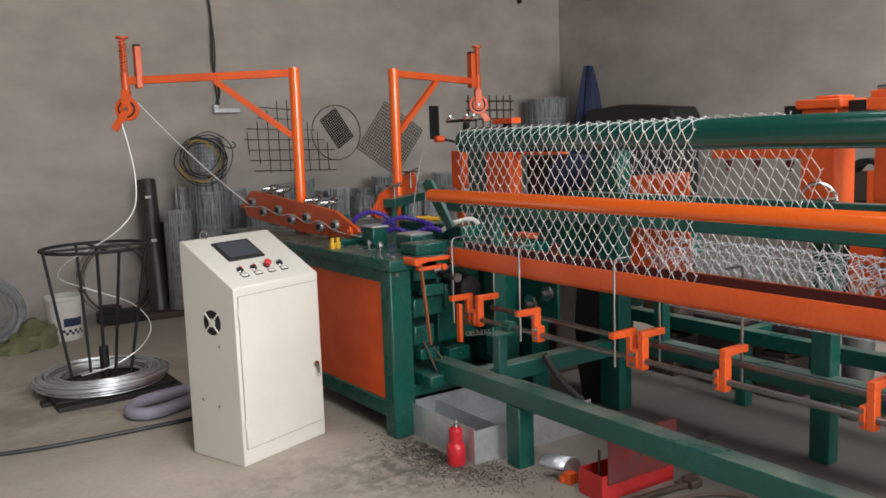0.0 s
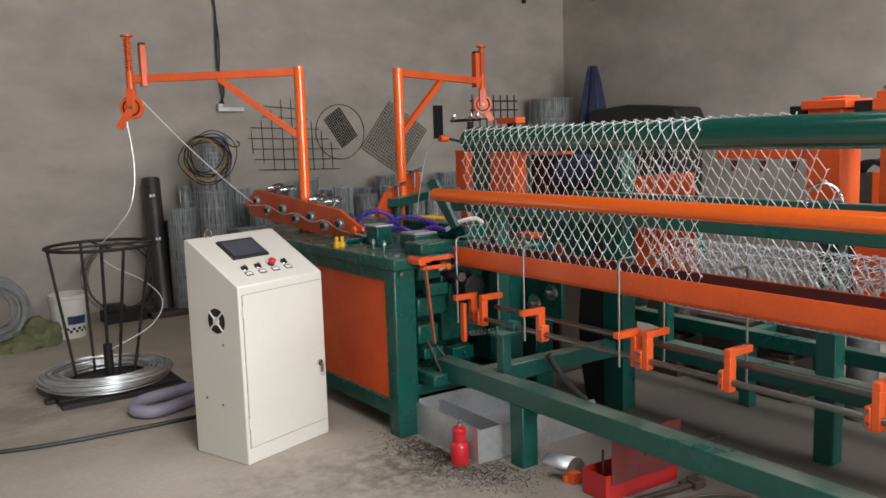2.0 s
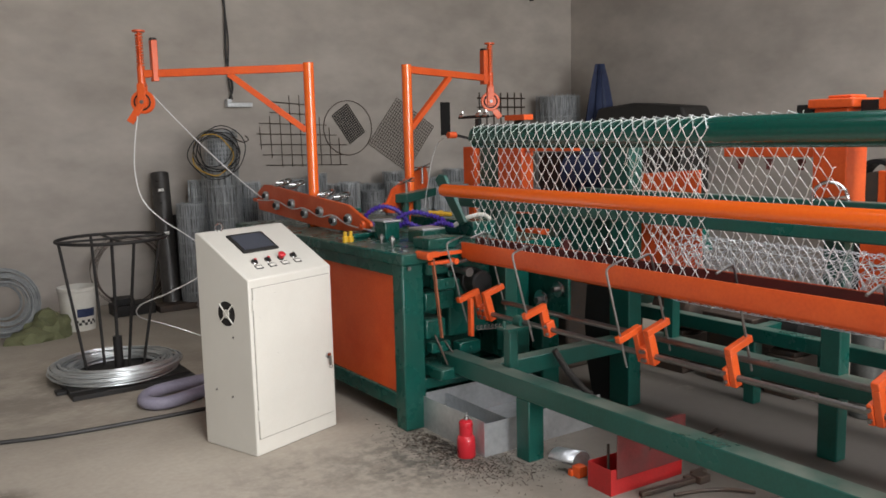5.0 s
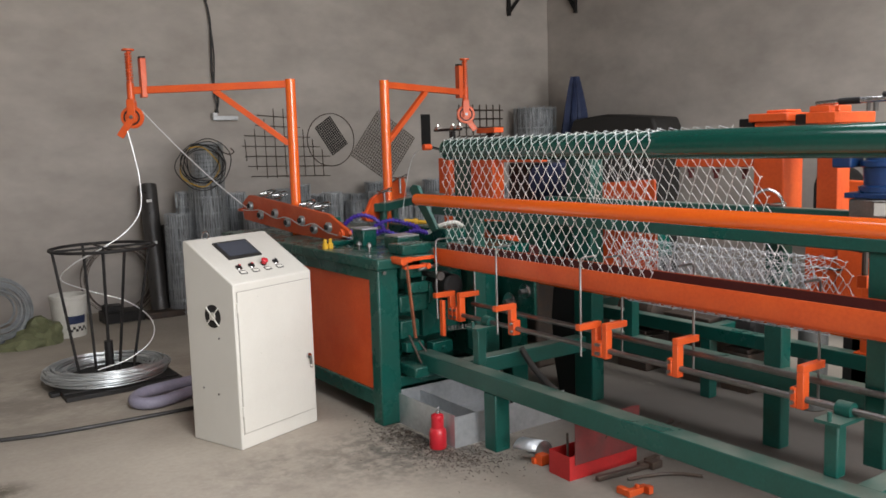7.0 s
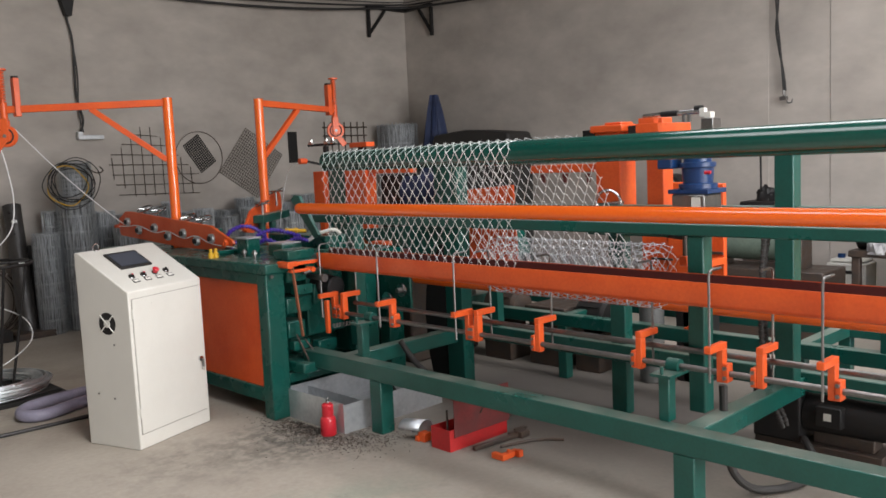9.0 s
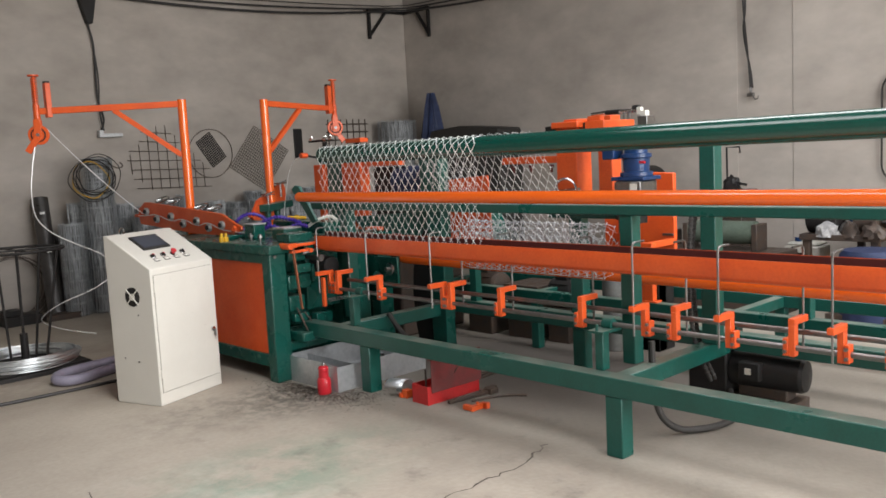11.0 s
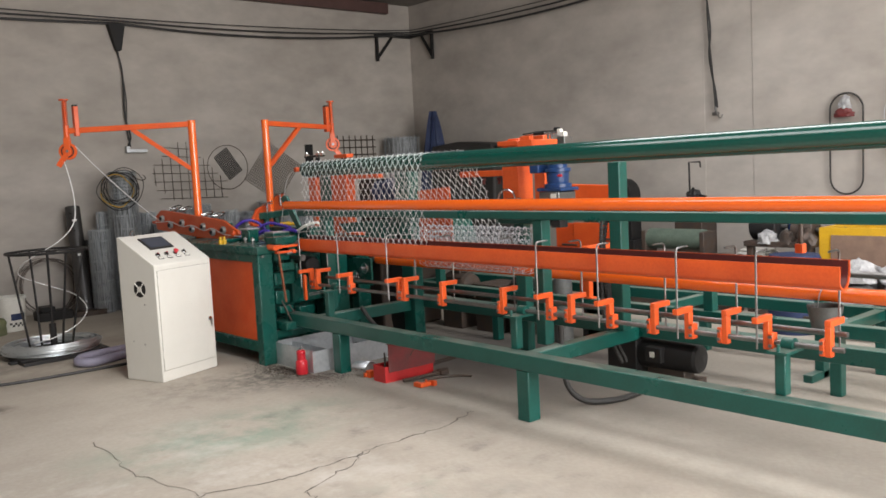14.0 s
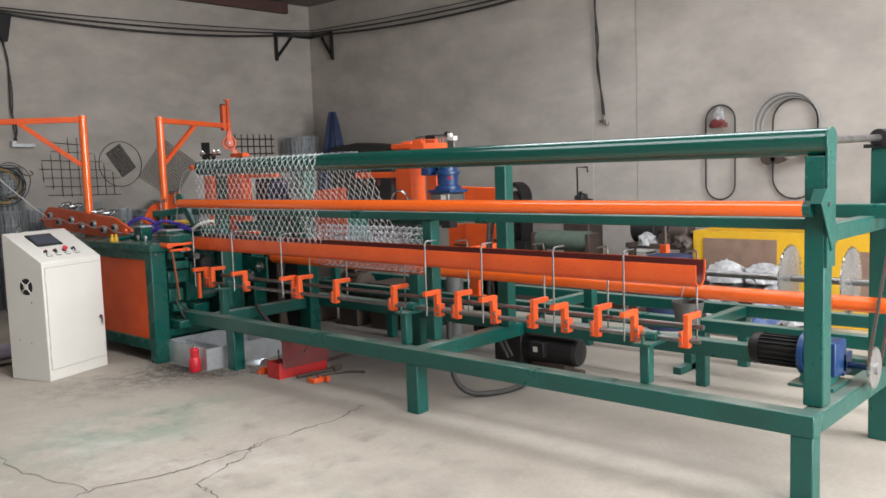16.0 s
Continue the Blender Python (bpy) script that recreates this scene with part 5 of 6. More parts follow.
part("piston_rod", Geo().cyl((3.12, 1.37, 1.685), (3.12, 1.47, 1.68), 0.011, 14), CHROME, cyl_ob, "chrome piston rod")
part("rod_sleeve", Geo().cyl((3.12, 1.28, 1.685), (3.12, 1.37, 1.685), 0.014, 14), BLACK, cyl_ob, "black rod sleeve")
part("end_knob", Geo().cyl((3.12, 1.15, 1.70), (3.12, 1.19, 1.70), 0.014, 10), BLACK, cyl_ob, "black end knob")
part("valve_block", Geo().box(3.10, 1.10, 1.652, 3.14, 1.135, 1.68).box(3.105, 1.135, 1.66, 3.135, 1.16, 1.70), WHITE_PLASTIC, cyl_ob, "white plastic valve block", 0.002)
part("fitting", Geo().cyl((3.12, 1.22, 1.64), (3.12, 1.22, 1.675), 0.01, 10).cyl((3.12, 1.25, 1.64), (3.12, 1.25, 1.675), 0.008, 10), STEEL, cyl_ob, "steel hose fitting")
part("cylinder_mount", Geo().box(3.08, 1.08, 1.56, 3.16, 1.14, 1.65), STEEL, st, "", 0.003)
part("cylinder_bracket", Geo().box(3.09, 1.37, 1.6, 3.40, 1.50, 1.645).box(3.10, 1.40, 1.645, 3.14, 1.49, 1.672), ORANGE, st, "", 0.003)
bm_ = thing("blue_gear_motor", (3.12, 1.18, 1.22), "blue painted gear motor standing on the cutting station", "motor")
part("gear_case", Geo().lathe([(0.001, 0.10), (0.085, 0.10), (0.09, 0.105), (0.09, 0.125), (0.07, 0.13), (0.075, 0.20), (0.085, 0.205), (0.085, 0.225), (0.065, 0.23), (0.06, 0.31), (0.001, 0.32)], (3.12, 1.18, 1.22), n=28), BLUE_MOTOR, bm_)
part("mounting_plate", Geo().box(3.03, 1.08, 1.30, 3.21, 1.29, 1.322), BLUE_MOTOR, bm_, "", 0.004)
part("terminal_box", Geo().box(3.02, 1.26, 1.42, 3.12, 1.34, 1.52), BLUE_MOTOR, bm_, "", 0.008)
part("motor_body", Geo().cyl((3.12, 1.18, 1.12), (3.12, 1.18, 1.30), 0.055, 24), DARK_IRON, bm_, "dark lower housing")
part("bracket", Geo().box(3.08, 1.14, 1.06, 3.16, 1.22, 1.125).bar((3.14, 1.20, 1.09), (3.37, 1.49, 1.075), 0.03, 0.05), BLACK, bm_, "black mounting bracket", 0.004)
part("brake_box", Geo().box(3.03, 1.10, 1.225, 3.20, 1.27, 1.298), STEEL, bm_, "grey cast housing", 0.008)
part("name_plate", Geo().box(3.0265, 1.12, 1.235, 3.0295, 1.165, 1.285), WHITE_PLASTIC, bm_, "pale name plate")
part("stop_bolt", Geo().cyl((3.02, 1.09, 1.40), (3.02, 1.06, 1.40), 0.008, 8), RED_PLASTIC, bm_, "red plug")
guard = thing("guard_panel", (4.35, 1.85, 0), "orange sheet-steel machine guard with a separate lower panel", "guard")
part("upper_box", Geo().prism([(1.635, 1.09), (2.13, 1.09), (2.13, 1.307), (1.635, 1.29)], "x", 4.25, 4.29), ORANGE, guard, "", 0.005)
part("lower_panel", Geo().box(4.25, 1.635, 0.60, 4.29, 2.02, 0.99), ORANGE, guard, "", 0.003)
part("side_panel", Geo().box(4.262, 2.03, 0.60, 4.30, 2.22, 0.985), ORANGE, guard, "", 0.003)
part("latch", Geo().box(4.235, 1.635, 0.855, 4.248, 1.72, 0.872), DARK_IRON, guard, "dark latch bar", 0.002)
part("latch", Geo().box(4.235, 1.98, 0.80, 4.248, 2.14, 0.815), DARK_IRON, guard, "dark latch bar", 0.002)
part("post", Geo().box(4.30, 1.80, 0.0, 4.40, 1.95, 1.09), GREEN, guard, "", 0.004)
part("leg", Geo().box(3.91, 1.60, 0.452, 3.96, 1.69, 0.84).box(3.905, 1.57, 0.44, 3.975, 1.72, 0.452).box(3.96, 1.62, 0.80, 4.249, 1.67, 0.84), ORANGE, guard, "", 0.004)
left_panel = thing("left_guard", (3.45, 2.9, 0), "plain orange sheet-steel guard panel behind the mesh", "guard")
part("panel", Geo().prism([(2.60, 0.80), (3.13, 0.80), (3.13, 1.30), (2.62, 1.335)], "x", 3.44, 3.455), ORANGE, left_panel, "", 0.002)
part("post", Geo().box(3.457, 2.8, 0.415, 3.515, 2.86, 1.25), GREEN, left_panel)

# second weaving side behind the fabric
back = thing("bending_unit", (3.5, 3.9, 0), "green and orange bending unit behind the fabric", "machine")
part("bed", Geo().prism([(3.60, 0.78), (3.60, 0.94), (3.75, 1.03), (4.20, 1.03), (4.30, 0.78)], "y", 3.2, 3.9), GREEN, back, "", 0.006)
part("column", Geo().box(3.45, 3.16, 0.0, 3.57, 3.34, 1.50), GREEN, back, "", 0.006)
part("sloping_guard", Geo().prism([(3.2, 0.80), (3.2, 1.08), (4.15, 1.02), (3.9, 0.88)], "x", 3.38, 3.40), GREEN, back, "", 0.002)
part("orange_column", Geo().box(3.42, 4.03, 0.9, 3.52, 4.28, 1.47), ORANGE, back, "", 0.005)
# added block that only fills the dark space next to the orange column
part("filler_block", Geo().box(3.56, 3.62, 0.98, 3.74, 4.03, 1.42), BLACK, back, "black block filling the dark space beside the orange column", 0.008)
part("orange_arm", Geo().box(3.44, 3.56, 1.43, 3.50, 4.03, 1.465), ORANGE, back, "", 0.003)
part("orange_strip", Geo().box(3.42, 4.55, 1.20, 3.48, 4.68, 1.46).box(3.43, 4.58, 0.78, 3.47, 4.64, 1.20), ORANGE, back, "", 0.003)
part("green_column", Geo().box(3.46, 4.29, 0.0, 3.56, 4.54, 1.46), GREEN, back, "", 0.005)
part("dark_motor", Geo().cyl((3.62, 3.75, 1.30), (3.62, 3.40, 1.30), 0.12, 24), CLOTH_BLUE, back, "dark blue motor")
part("base", Geo().box(3.58, 3.78, 0.0, 4.3, 4.6, 0.78), DARK_IRON, back, "black oily machine base", 0.02)
part("valve_post", Geo().box(3.44, 4.52, 1.46, 3.47, 4.56, 1.655), BLACK, back, "black valve post", 0.003)
part("valve_post", Geo().box(3.44, 4.06, 1.47, 3.47, 4.12, 1.63), BLACK, back, "black valve post", 0.003)
part("valve", Geo().cyl((3.45, 4.76, 1.668), (3.45, 4.42, 1.668), 0.011, 12), BLACK, back, "black air valve")
for y in (4.72, 4.52, 4.44):
    part("valve_knob", Geo().cyl((3.45, y - 0.02, 1.68), (3.45, y + 0.02, 1.68), 0.017, 12).cyl((3.45, y, 1.68), (3.45, y, 1.71), 0.008, 8), CHROME, back, "chrome valve fitting")
part("top_block", Geo().box(3.41, 3.99, 1.63, 3.49, 4.19, 1.665), ORANGE, back, "", 0.003)
part("wire_guide", Geo().cyl((3.17, 4.50, 1.545), (3.23, 4.50, 1.545), 0.022, 14), ORANGE, back, "small orange wire guide")
part("guide_arm", Geo().bar((3.23, 4.50, 1.545), (3.46, 4.53, 1.50), 0.016, 0.016), BLACK, back)
for y, z in ((4.0, 0.86), (3.8, 0.9), (3.6, 0.85)):
    part("jaw", Geo().box(3.30, y - 0.08, z - 0.02, 3.40, y + 0.06, z + 0.05), RED_WORN if y != 3.8 else ORANGE, back, "", 0.004)
part("side_plate", Geo().prism([(3.70, 1.30), (3.66, 1.33), (3.61, 1.325), (3.42, 1.08), (3.47, 1.06)], "x", 2.52, 2.545), GREEN, back, "dark-green sloping side plate", 0.004)
pv = thing("guide_pivot", (2.75, 0.95, 1.0), "small orange pivot block with a steel pin behind the trough", "pivot", "pivots behind the trough")
part("block", Geo().box(2.745, 1.03, 1.0, 2.785, 1.07, 1.045), ORANGE, pv, "", 0.004)
part("pin", Geo().cyl((2.765, 1.05, 1.045), (2.765, 1.05, 1.15), 0.011, 10), DARK_IRON, pv, "dark steel pin")
copy_thing(pv, pose(2.75, -0.72, 1.0))

# ---- the rest of the hall: rolls along the north wall ----
def fence_roll(at, r, h, seed, lean=0.0, label="tall weathered roll of galvanised field fence"):
    """A standing roll of wire fence: upright wires, rings and an inner layer."""
    rn = random.Random(seed)
    ob = thing("fence_roll", (0, 0, 0), label, "fence roll", "fence rolls along the wall", pose(*at, 0, lean, rn.uniform(0, 90)))
    g = Geo()
    for rad, k in ((r, 30), (r * 0.8, 20), (r * 0.55, 12)):
        for i in range(k):
            a = 2 * math.pi * i / k + rn.uniform(-0.06, 0.06)
            q = rad + rn.uniform(-0.008, 0.008)
            g.path([(q * math.cos(a), q * math.sin(a), 0), (q * math.cos(a + 0.03), q * math.sin(a + 0.03), h * 0.5), (q * math.cos(a), q * math.sin(a), h + rn.uniform(-0.02, 0.01))], 0.0028, 4)
        for j in range(9):
            z = h * (0.02 + 0.12 * j)
            g.ring((0, 0, z), (0, 0, 1), rad, 0.0028, 20, 4)
            if rad == r:
                g.ring((0, 0, z + 0.012), (0, 0, 1), rad + 0.004, 0.003, 20, 4)
    tagged(part("wire_net", g, OLD_WIRE, ob), kind="stuff")
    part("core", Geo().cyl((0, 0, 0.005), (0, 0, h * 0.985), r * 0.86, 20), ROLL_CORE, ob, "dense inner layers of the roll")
    return ob


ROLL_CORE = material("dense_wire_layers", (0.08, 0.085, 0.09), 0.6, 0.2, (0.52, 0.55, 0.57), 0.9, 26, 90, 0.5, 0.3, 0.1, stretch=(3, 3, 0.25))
rn = random.Random(11)
x = 2.47
k = 0
while x < 6.6:
    r = rn.uniform(0.10, 0.135)
    fence_roll((x + r, 7.98 - rn.uniform(0, 0.1), 0), r, 1.10 + rn.uniform(-0.06, 0.09), k)
    x += 2 * r + 0.02
    k += 1
fence_roll((2.68, 7.62, 0), 0.17, 1.30, 90)
fence_roll((2.37, 7.62, 0), 0.12, 0.98, 91)
x = 3.0
while x < 6.2:
    r = rn.uniform(0.10, 0.14)
    fence_roll((x + r, 7.62 - rn.uniform(0, 0.12), 0), r, 1.02 + rn.uniform(-0.06, 0.08), k)
    x += 2 * r + 0.06
    k += 1
fence_roll((2.70, 7.62, 1.30), 0.15, 0.34, 92, label="short roll of fence standing on top of a taller roll")
hoop = thing("wire_hoops", (2.7, 7.6, 1.3), "loose hoops of yellow and dark wire hung over the roll", "wire")
for k in range(7):
    rr = 0.165 + 0.013 * k
    c = Vector((2.58 + 0.035 * math.sin(2.3 * k), 7.43 - 0.006 * k, 1.44 + 0.025 * math.cos(1.9 * k)))
    part("hoop", Geo().path([c + Vector(((rr + 0.022 * math.sin(3 * a + k)) * math.cos(a), 0.03 * math.sin(2 * a + k), (rr * 0.92 + 0.018 * math.sin(2 * a + 2 * k)) * math.sin(a))) for a in [2 * math.pi * i / 36 for i in range(36)]], 0.005, 5, True), YELLOW if k in (2,) else CABLE, hoop)
part("tail", Geo().path(smooth_path([(2.74, 7.42, 1.58), (2.84, 7.42, 1.53), (2.90, 7.42, 1.55), (2.87, 7.42, 1.59)], 6), 0.006, 6), DARK_IRON, hoop)
single("wrapped_pole_roll", Geo().cyl((2.18, 7.72, 0), (2.24, 8.08, 1.25), 0.085, 20), PIPE_DARK, "black film-wrapped roll leaning on the wall", "roll", "wrapped rolls", bevel=0.004)
single("wrapped_pole_roll", Geo().cyl((2.34, 7.80, 0), (2.38, 8.1, 0.82), 0.08, 20), PIPE_DARK, "short black film-wrapped roll leaning on the wall", "roll", "wrapped rolls", bevel=0.004)
for px_, py_, pz_ in ((2.185, 7.945, 1.10), (2.18, 7.84, 0.70), (2.33, 7.85, 0.42)):
    single("roll_mark", Geo().box(px_ - 0.022, py_ - 0.075, pz_ - 0.012, px_ + 0.004, py_ - 0.062, pz_ + 0.012).box(px_ + 0.010, py_ - 0.075, pz_ - 0.012, px_ + 0.026, py_ - 0.062, pz_ + 0.014), MARK_WHITE, "small white printed mark on the black roll", "mark", "marks on the wrapped rolls")
ring_pile = thing("leaning_hoops", (1.9, 8.0, 0), "thin dark wire hoops leaning against the wall", "wire")
for k in range(9):
    part("hoop", Geo().ring((1.88 + 0.02 * math.sin(2.1 * k), 7.93 + 0.02 * k, 0.345 + 0.01 * math.cos(3 * k)), (0.1 * math.sin(k), -1, 0.2), 0.32 + 0.01 * math.sin(1.7 * k), 0.004, 44, 4), DARK_IRON, ring_pile)
single("dark_crate", Geo().box(1.62, 7.55, 0.0, 1.98, 7.8, 0.10).box(1.64, 7.57, 0.10, 1.8, 7.75, 0.16), BLACK, "low black metal crate on the floor", "crate", bevel=0.006)
single("dark_plate", Geo().box(2.0, 7.5, 0, 2.36, 7.72, 0.06), DARK_IRON, "dark steel block on the floor by the rolls", "block", bevel=0.008)

bucket = thing("bucket", (1.27, 7.3, 0), "dirty white plastic pail with a blue and black label", "bucket")
part("shell", Geo().lathe([(0.001, 0), (0.128, 0), (0.15, 0.33), (0.158, 0.335), (0.158, 0.36), (0.152, 0.365), (0.145, 0.36), (0.12, 0.01)], (1.27, 7.3, 0), n=32), WHITE_PLASTIC, bucket)
lab = Geo()
for i in range(7):
    a = radians(-105 + 9 * i)
    b2 = radians(-105 + 9 * (i + 1))
    lab.add([(1.27 + 0.1395 * math.cos(a), 7.3 + 0.1395 * math.sin(a), 0.12), (1.27 + 0.1395 * math.cos(b2), 7.3 + 0.1395 * math.sin(b2), 0.12),
             (1.27 + 0.144 * math.cos(b2), 7.3 + 0.144 * math.sin(b2), 0.19), (1.27 + 0.144 * math.cos(a), 7.3 + 0.144 * math.sin(a), 0.19)], [(0, 1, 2, 3)])
part("label", lab, CLOTH_BLUE, bucket, "dark blue label")
chk = Geo()
for i in range(8):
    for j in range(2):
        if (i + j) % 2:
            a, b2, z = radians(-112 + 10 * i), radians(-112 + 10 * (i + 1)), 0.05 + 0.022 * j
            q = 0.1335 + 0.0015 * j
            chk.add([(1.27 + q * math.cos(t), 7.3 + q * math.sin(t), zz) for t, zz in ((a, z), (b2, z), (b2, z + 0.022), (a, z + 0.022))], [(0, 1, 2, 3)])
part("chequer_band", chk, BLACK, bucket, "black chequered band")
part("bail", Geo().path(arc((1.115, 7.3, 0.345), (1.425, 7.3, 0.345), 0.06, 12, (0, -1, -0.4)), 0.004, 5), STEEL, bucket, "wire handle")


def lump(c, size, seed, k=3):
    """A crumpled heap: an uneven low-poly ball."""
    bm = bmesh.new()
    bmesh.ops.create_icosphere(bm, subdivisions=k, radius=1)
    rv = Vector((seed * 3.1, seed * 1.7, seed * 0.9))
    for v in bm.verts:
        d = 1 + 0.38 * noise.noise(v.co * 2.2 + rv) + 0.22 * noise.noise(v.co * 5.5 + rv) + 0.1 * noise.noise(v.co * 13 + rv)
        v.co = Vector((v.co.x * size[0] * d, v.co.y * size[1] * d, max(-0.02, v.co.z * size[2] * d)))
    g = Geo().add([v.co + Vector(c) for v in bm.verts], [[v.index for v in f.verts] for f in bm.faces])
    bm.free()
    return g


single("sack", lump((1.02, 7.22, 0.0), (0.2, 0.2, 0.20), 2), CLOTH_GREEN, "crumpled olive sacking on the floor", "sack")
single("sack", lump((0.86, 7.05, 0.0), (0.18, 0.12, 0.10), 4), CLOTH_GREEN, "crumpled olive sacking on the floor", "sack")
coil2 = thing("wire_coil", (0.72, 7.3, 0), "grey coil of old wire leaning beside the sacks", "wire coil")
rn2 = random.Random(3)
for k in range(34):
    rr = rn2.uniform(0.13, 0.285)
    o = rn2.uniform(-0.07, 0.07)
    part("wire_turn", Geo().ring((0.72 + rn2.uniform(-0.01, 0.01), 7.32 + o, 0.292), (0.2 + 0.05 * o, -1, 0.25 + rn2.uniform(-0.05, 0.05)), rr, 0.0055, 36, 5), OLD_WIRE, coil2)

# ---- on the north wall ----
WY = Y1 - 0.012
gs = thing("wire_grid", (3.83, WY, 1.57), "coarse dark welded wire grid hung on the wall", "wire grid")
for i in range(9):
    xx = 3.36 + 0.115 * i
    z0, z1 = 1.25 + 0.10 * max(0, 2 - i), 1.68 + 0.11 * min(i, 3) - 0.115 * max(0, i - 4)
    part("upright_wire", Geo().cyl((xx, WY, z0), (xx - 0.01, WY, z1), 0.0042, 6), DARK_IRON, gs)
for j in range(7):
    zz = 1.27 + 0.11 * j
    part("cross_wire", Geo().cyl((3.31 + 0.03 * abs(j - 3) + (0.1 if j > 4 else 0), WY - 0.008, zz + 0.01), (4.36 - 0.12 * max(0, j - 2), WY - 0.008, zz - 0.02), 0.0042, 6), DARK_IRON, gs)
hs = thing("round_screen", (4.39, WY, 1.655), "thin dark hoop with a fine square screen inside", "screen sample")
part("hoop", Geo().ring((4.39, WY, 1.655), (0, 1, 0), 0.30, 0.0045, 48, 6), DARK_IRON, hs)
ms = Geo()
e1, e2 = Vector((math.cos(radians(-56)), 0, math.sin(radians(-56)))), Vector((math.cos(radians(34)), 0, math.sin(radians(34))))
cc = Vector((4.40, WY, 1.70))
for i in range(16):
    ms.cyl(cc + e1 * (-0.19 + 0.025 * i) - e2 * 0.115, cc + e1 * (-0.19 + 0.025 * i) + e2 * 0.115, 0.0055, 4)
for i in range(10):
    ms.cyl(cc + e2 * (-0.115 + 0.0255 * i) - e1 * 0.19, cc + e2 * (-0.115 + 0.0255 * i) + e1 * 0.19, 0.0055, 4)
tagged(part("fine_screen", ms, BLACK, hs, "dense black crimped screen"), kind="stuff")
dsn = thing("diamond_screen", (5.08, WY, 1.57), "square of fine wire screen hung on its corner", "screen sample")
ms = Geo()
P0, PX, PZ = Vector((4.64, WY, 1.475)), Vector((0.395, 0, 0.515)), Vector((0.50, 0, -0.335))
for i in range(19):
    ms.cyl(P0 + PX * i / 18, P0 + PX * i / 18 + PZ, 0.0038, 4)
for i in range(21):
    ms.cyl(P0 + PZ * i / 20, P0 + PZ * i / 20 + PX, 0.0038, 4)
tagged(part("screen", ms, DARK_IRON, dsn), kind="stuff")
single("perforated_plate", Geo().box(5.64, WY - 0.01, 1.55, 5.77, WY + 0.008, 1.94), BLACK, "narrow dark perforated plate on the wall", "plate", bevel=0.003)
g2 = thing("wire_grid", (6.55, WY, 1.8), "heavy dark square wire grid on the wall", "wire grid")
for i in range(7):
    part("upright_wire", Geo().cyl((6.22 + 0.11 * i, WY, 1.5), (6.22 + 0.11 * i, WY, 2.06), 0.009, 6), DARK_IRON, g2)
for j in range(5):
    part("cross_wire", Geo().cyl((6.18, WY - 0.012, 1.55 + 0.11 * j), (6.92, WY - 0.012, 1.55 + 0.11 * j), 0.009, 6), DARK_IRON, g2)
box_ = thing("socket_box", (3.12, WY, 1.9), "grey socket box hanging on a black cable", "socket box")
part("box", Geo().box(2.99, WY - 0.07, 1.885, 3.26, WY, 1.93).box(2.99, WY - 0.07, 1.93, 3.04, WY, 1.965), GALV_SHEET, box_, "", 0.004)
part("cable", Geo().path(smooth_path([(3.03, WY - 0.03, 1.96), (3.07, WY - 0.03, 2.1), (3.02, WY - 0.03, 2.35), (3.03, WY - 0.03, 2.9), (2.98, WY - 0.03, 3.2), (3.0, WY - 0.04, 3.46)], 8), 0.011, 8).path(smooth_path([(3.06, WY - 0.03, 1.96), (3.03, WY - 0.03, 2.2), (3.05, WY - 0.03, 2.6), (2.99, WY - 0.03, 3.2)], 8), 0.008, 6), CABLE, box_)
part("insulator", Geo().prism([(2.88, 3.48), (3.10, 3.48), (3.03, 3.15), (2.97, 3.15)], "y", WY - 0.08, WY), BLACK, box_, "black cable bracket", 0.004)
for dz, sag, rad in ((0.0, 0.10, 0.016), (0.035, 0.06, 0.012), (0.07, 0.03, 0.007)):
    single("wall_cable", Geo().path(arc((-4.5, WY - 0.06, 3.60 + dz), (3.0, WY - 0.06, 3.48 + dz), sag, 20) + arc((3.0, WY - 0.06, 3.48 + dz), (7.3, WY - 0.12, 3.60 + dz), sag, 16)[1:]
                                + arc((7.55, 7.95, 3.60 + dz), (X1 - 0.05, 3.4, 3.62 + dz), sag, 16) + [(X1 - 0.05, 2.0, 3.80 + dz), (X1 - 0.05, -2.0, 3.95 + dz * 0.5)], rad, 6), CABLE, "black cables slung along the wall", "cable", "wall cables")
br = thing("corner_bracket", (7.4, 8.1, 3.2), "black angle-iron cable bracket in the corner", "bracket")
part("rail", Geo().bar((6.98, 8.16, 3.60), (7.70, 8.16, 3.60), 0.05, 0.045), BLACK, br, "", 0.003)
part("rail", Geo().bar((7.66, 8.12, 3.60), (7.66, 7.60, 3.60), 0.05, 0.045), BLACK, br, "", 0.003)
part("strut", Geo().bar((7.04, 8.2, 3.20), (7.04, 8.2, 3.58), 0.04, 0.04, (0, 1, 0)), BLACK, br, "", 0.003)
part("strut", Geo().bar((7.04, 8.2, 3.24), (7.34, 8.2, 3.58), 0.035, 0.035), BLACK, br, "", 0.003)
part("strut", Geo().bar((7.70, 7.66, 3.20), (7.70, 7.66, 3.58), 0.04, 0.04, (1, 0, 0)), BLACK, br, "", 0.003)
part("strut", Geo().bar((7.70, 7.66, 3.24), (7.70, 7.9, 3.58), 0.035, 0.035), BLACK, br, "", 0.003)

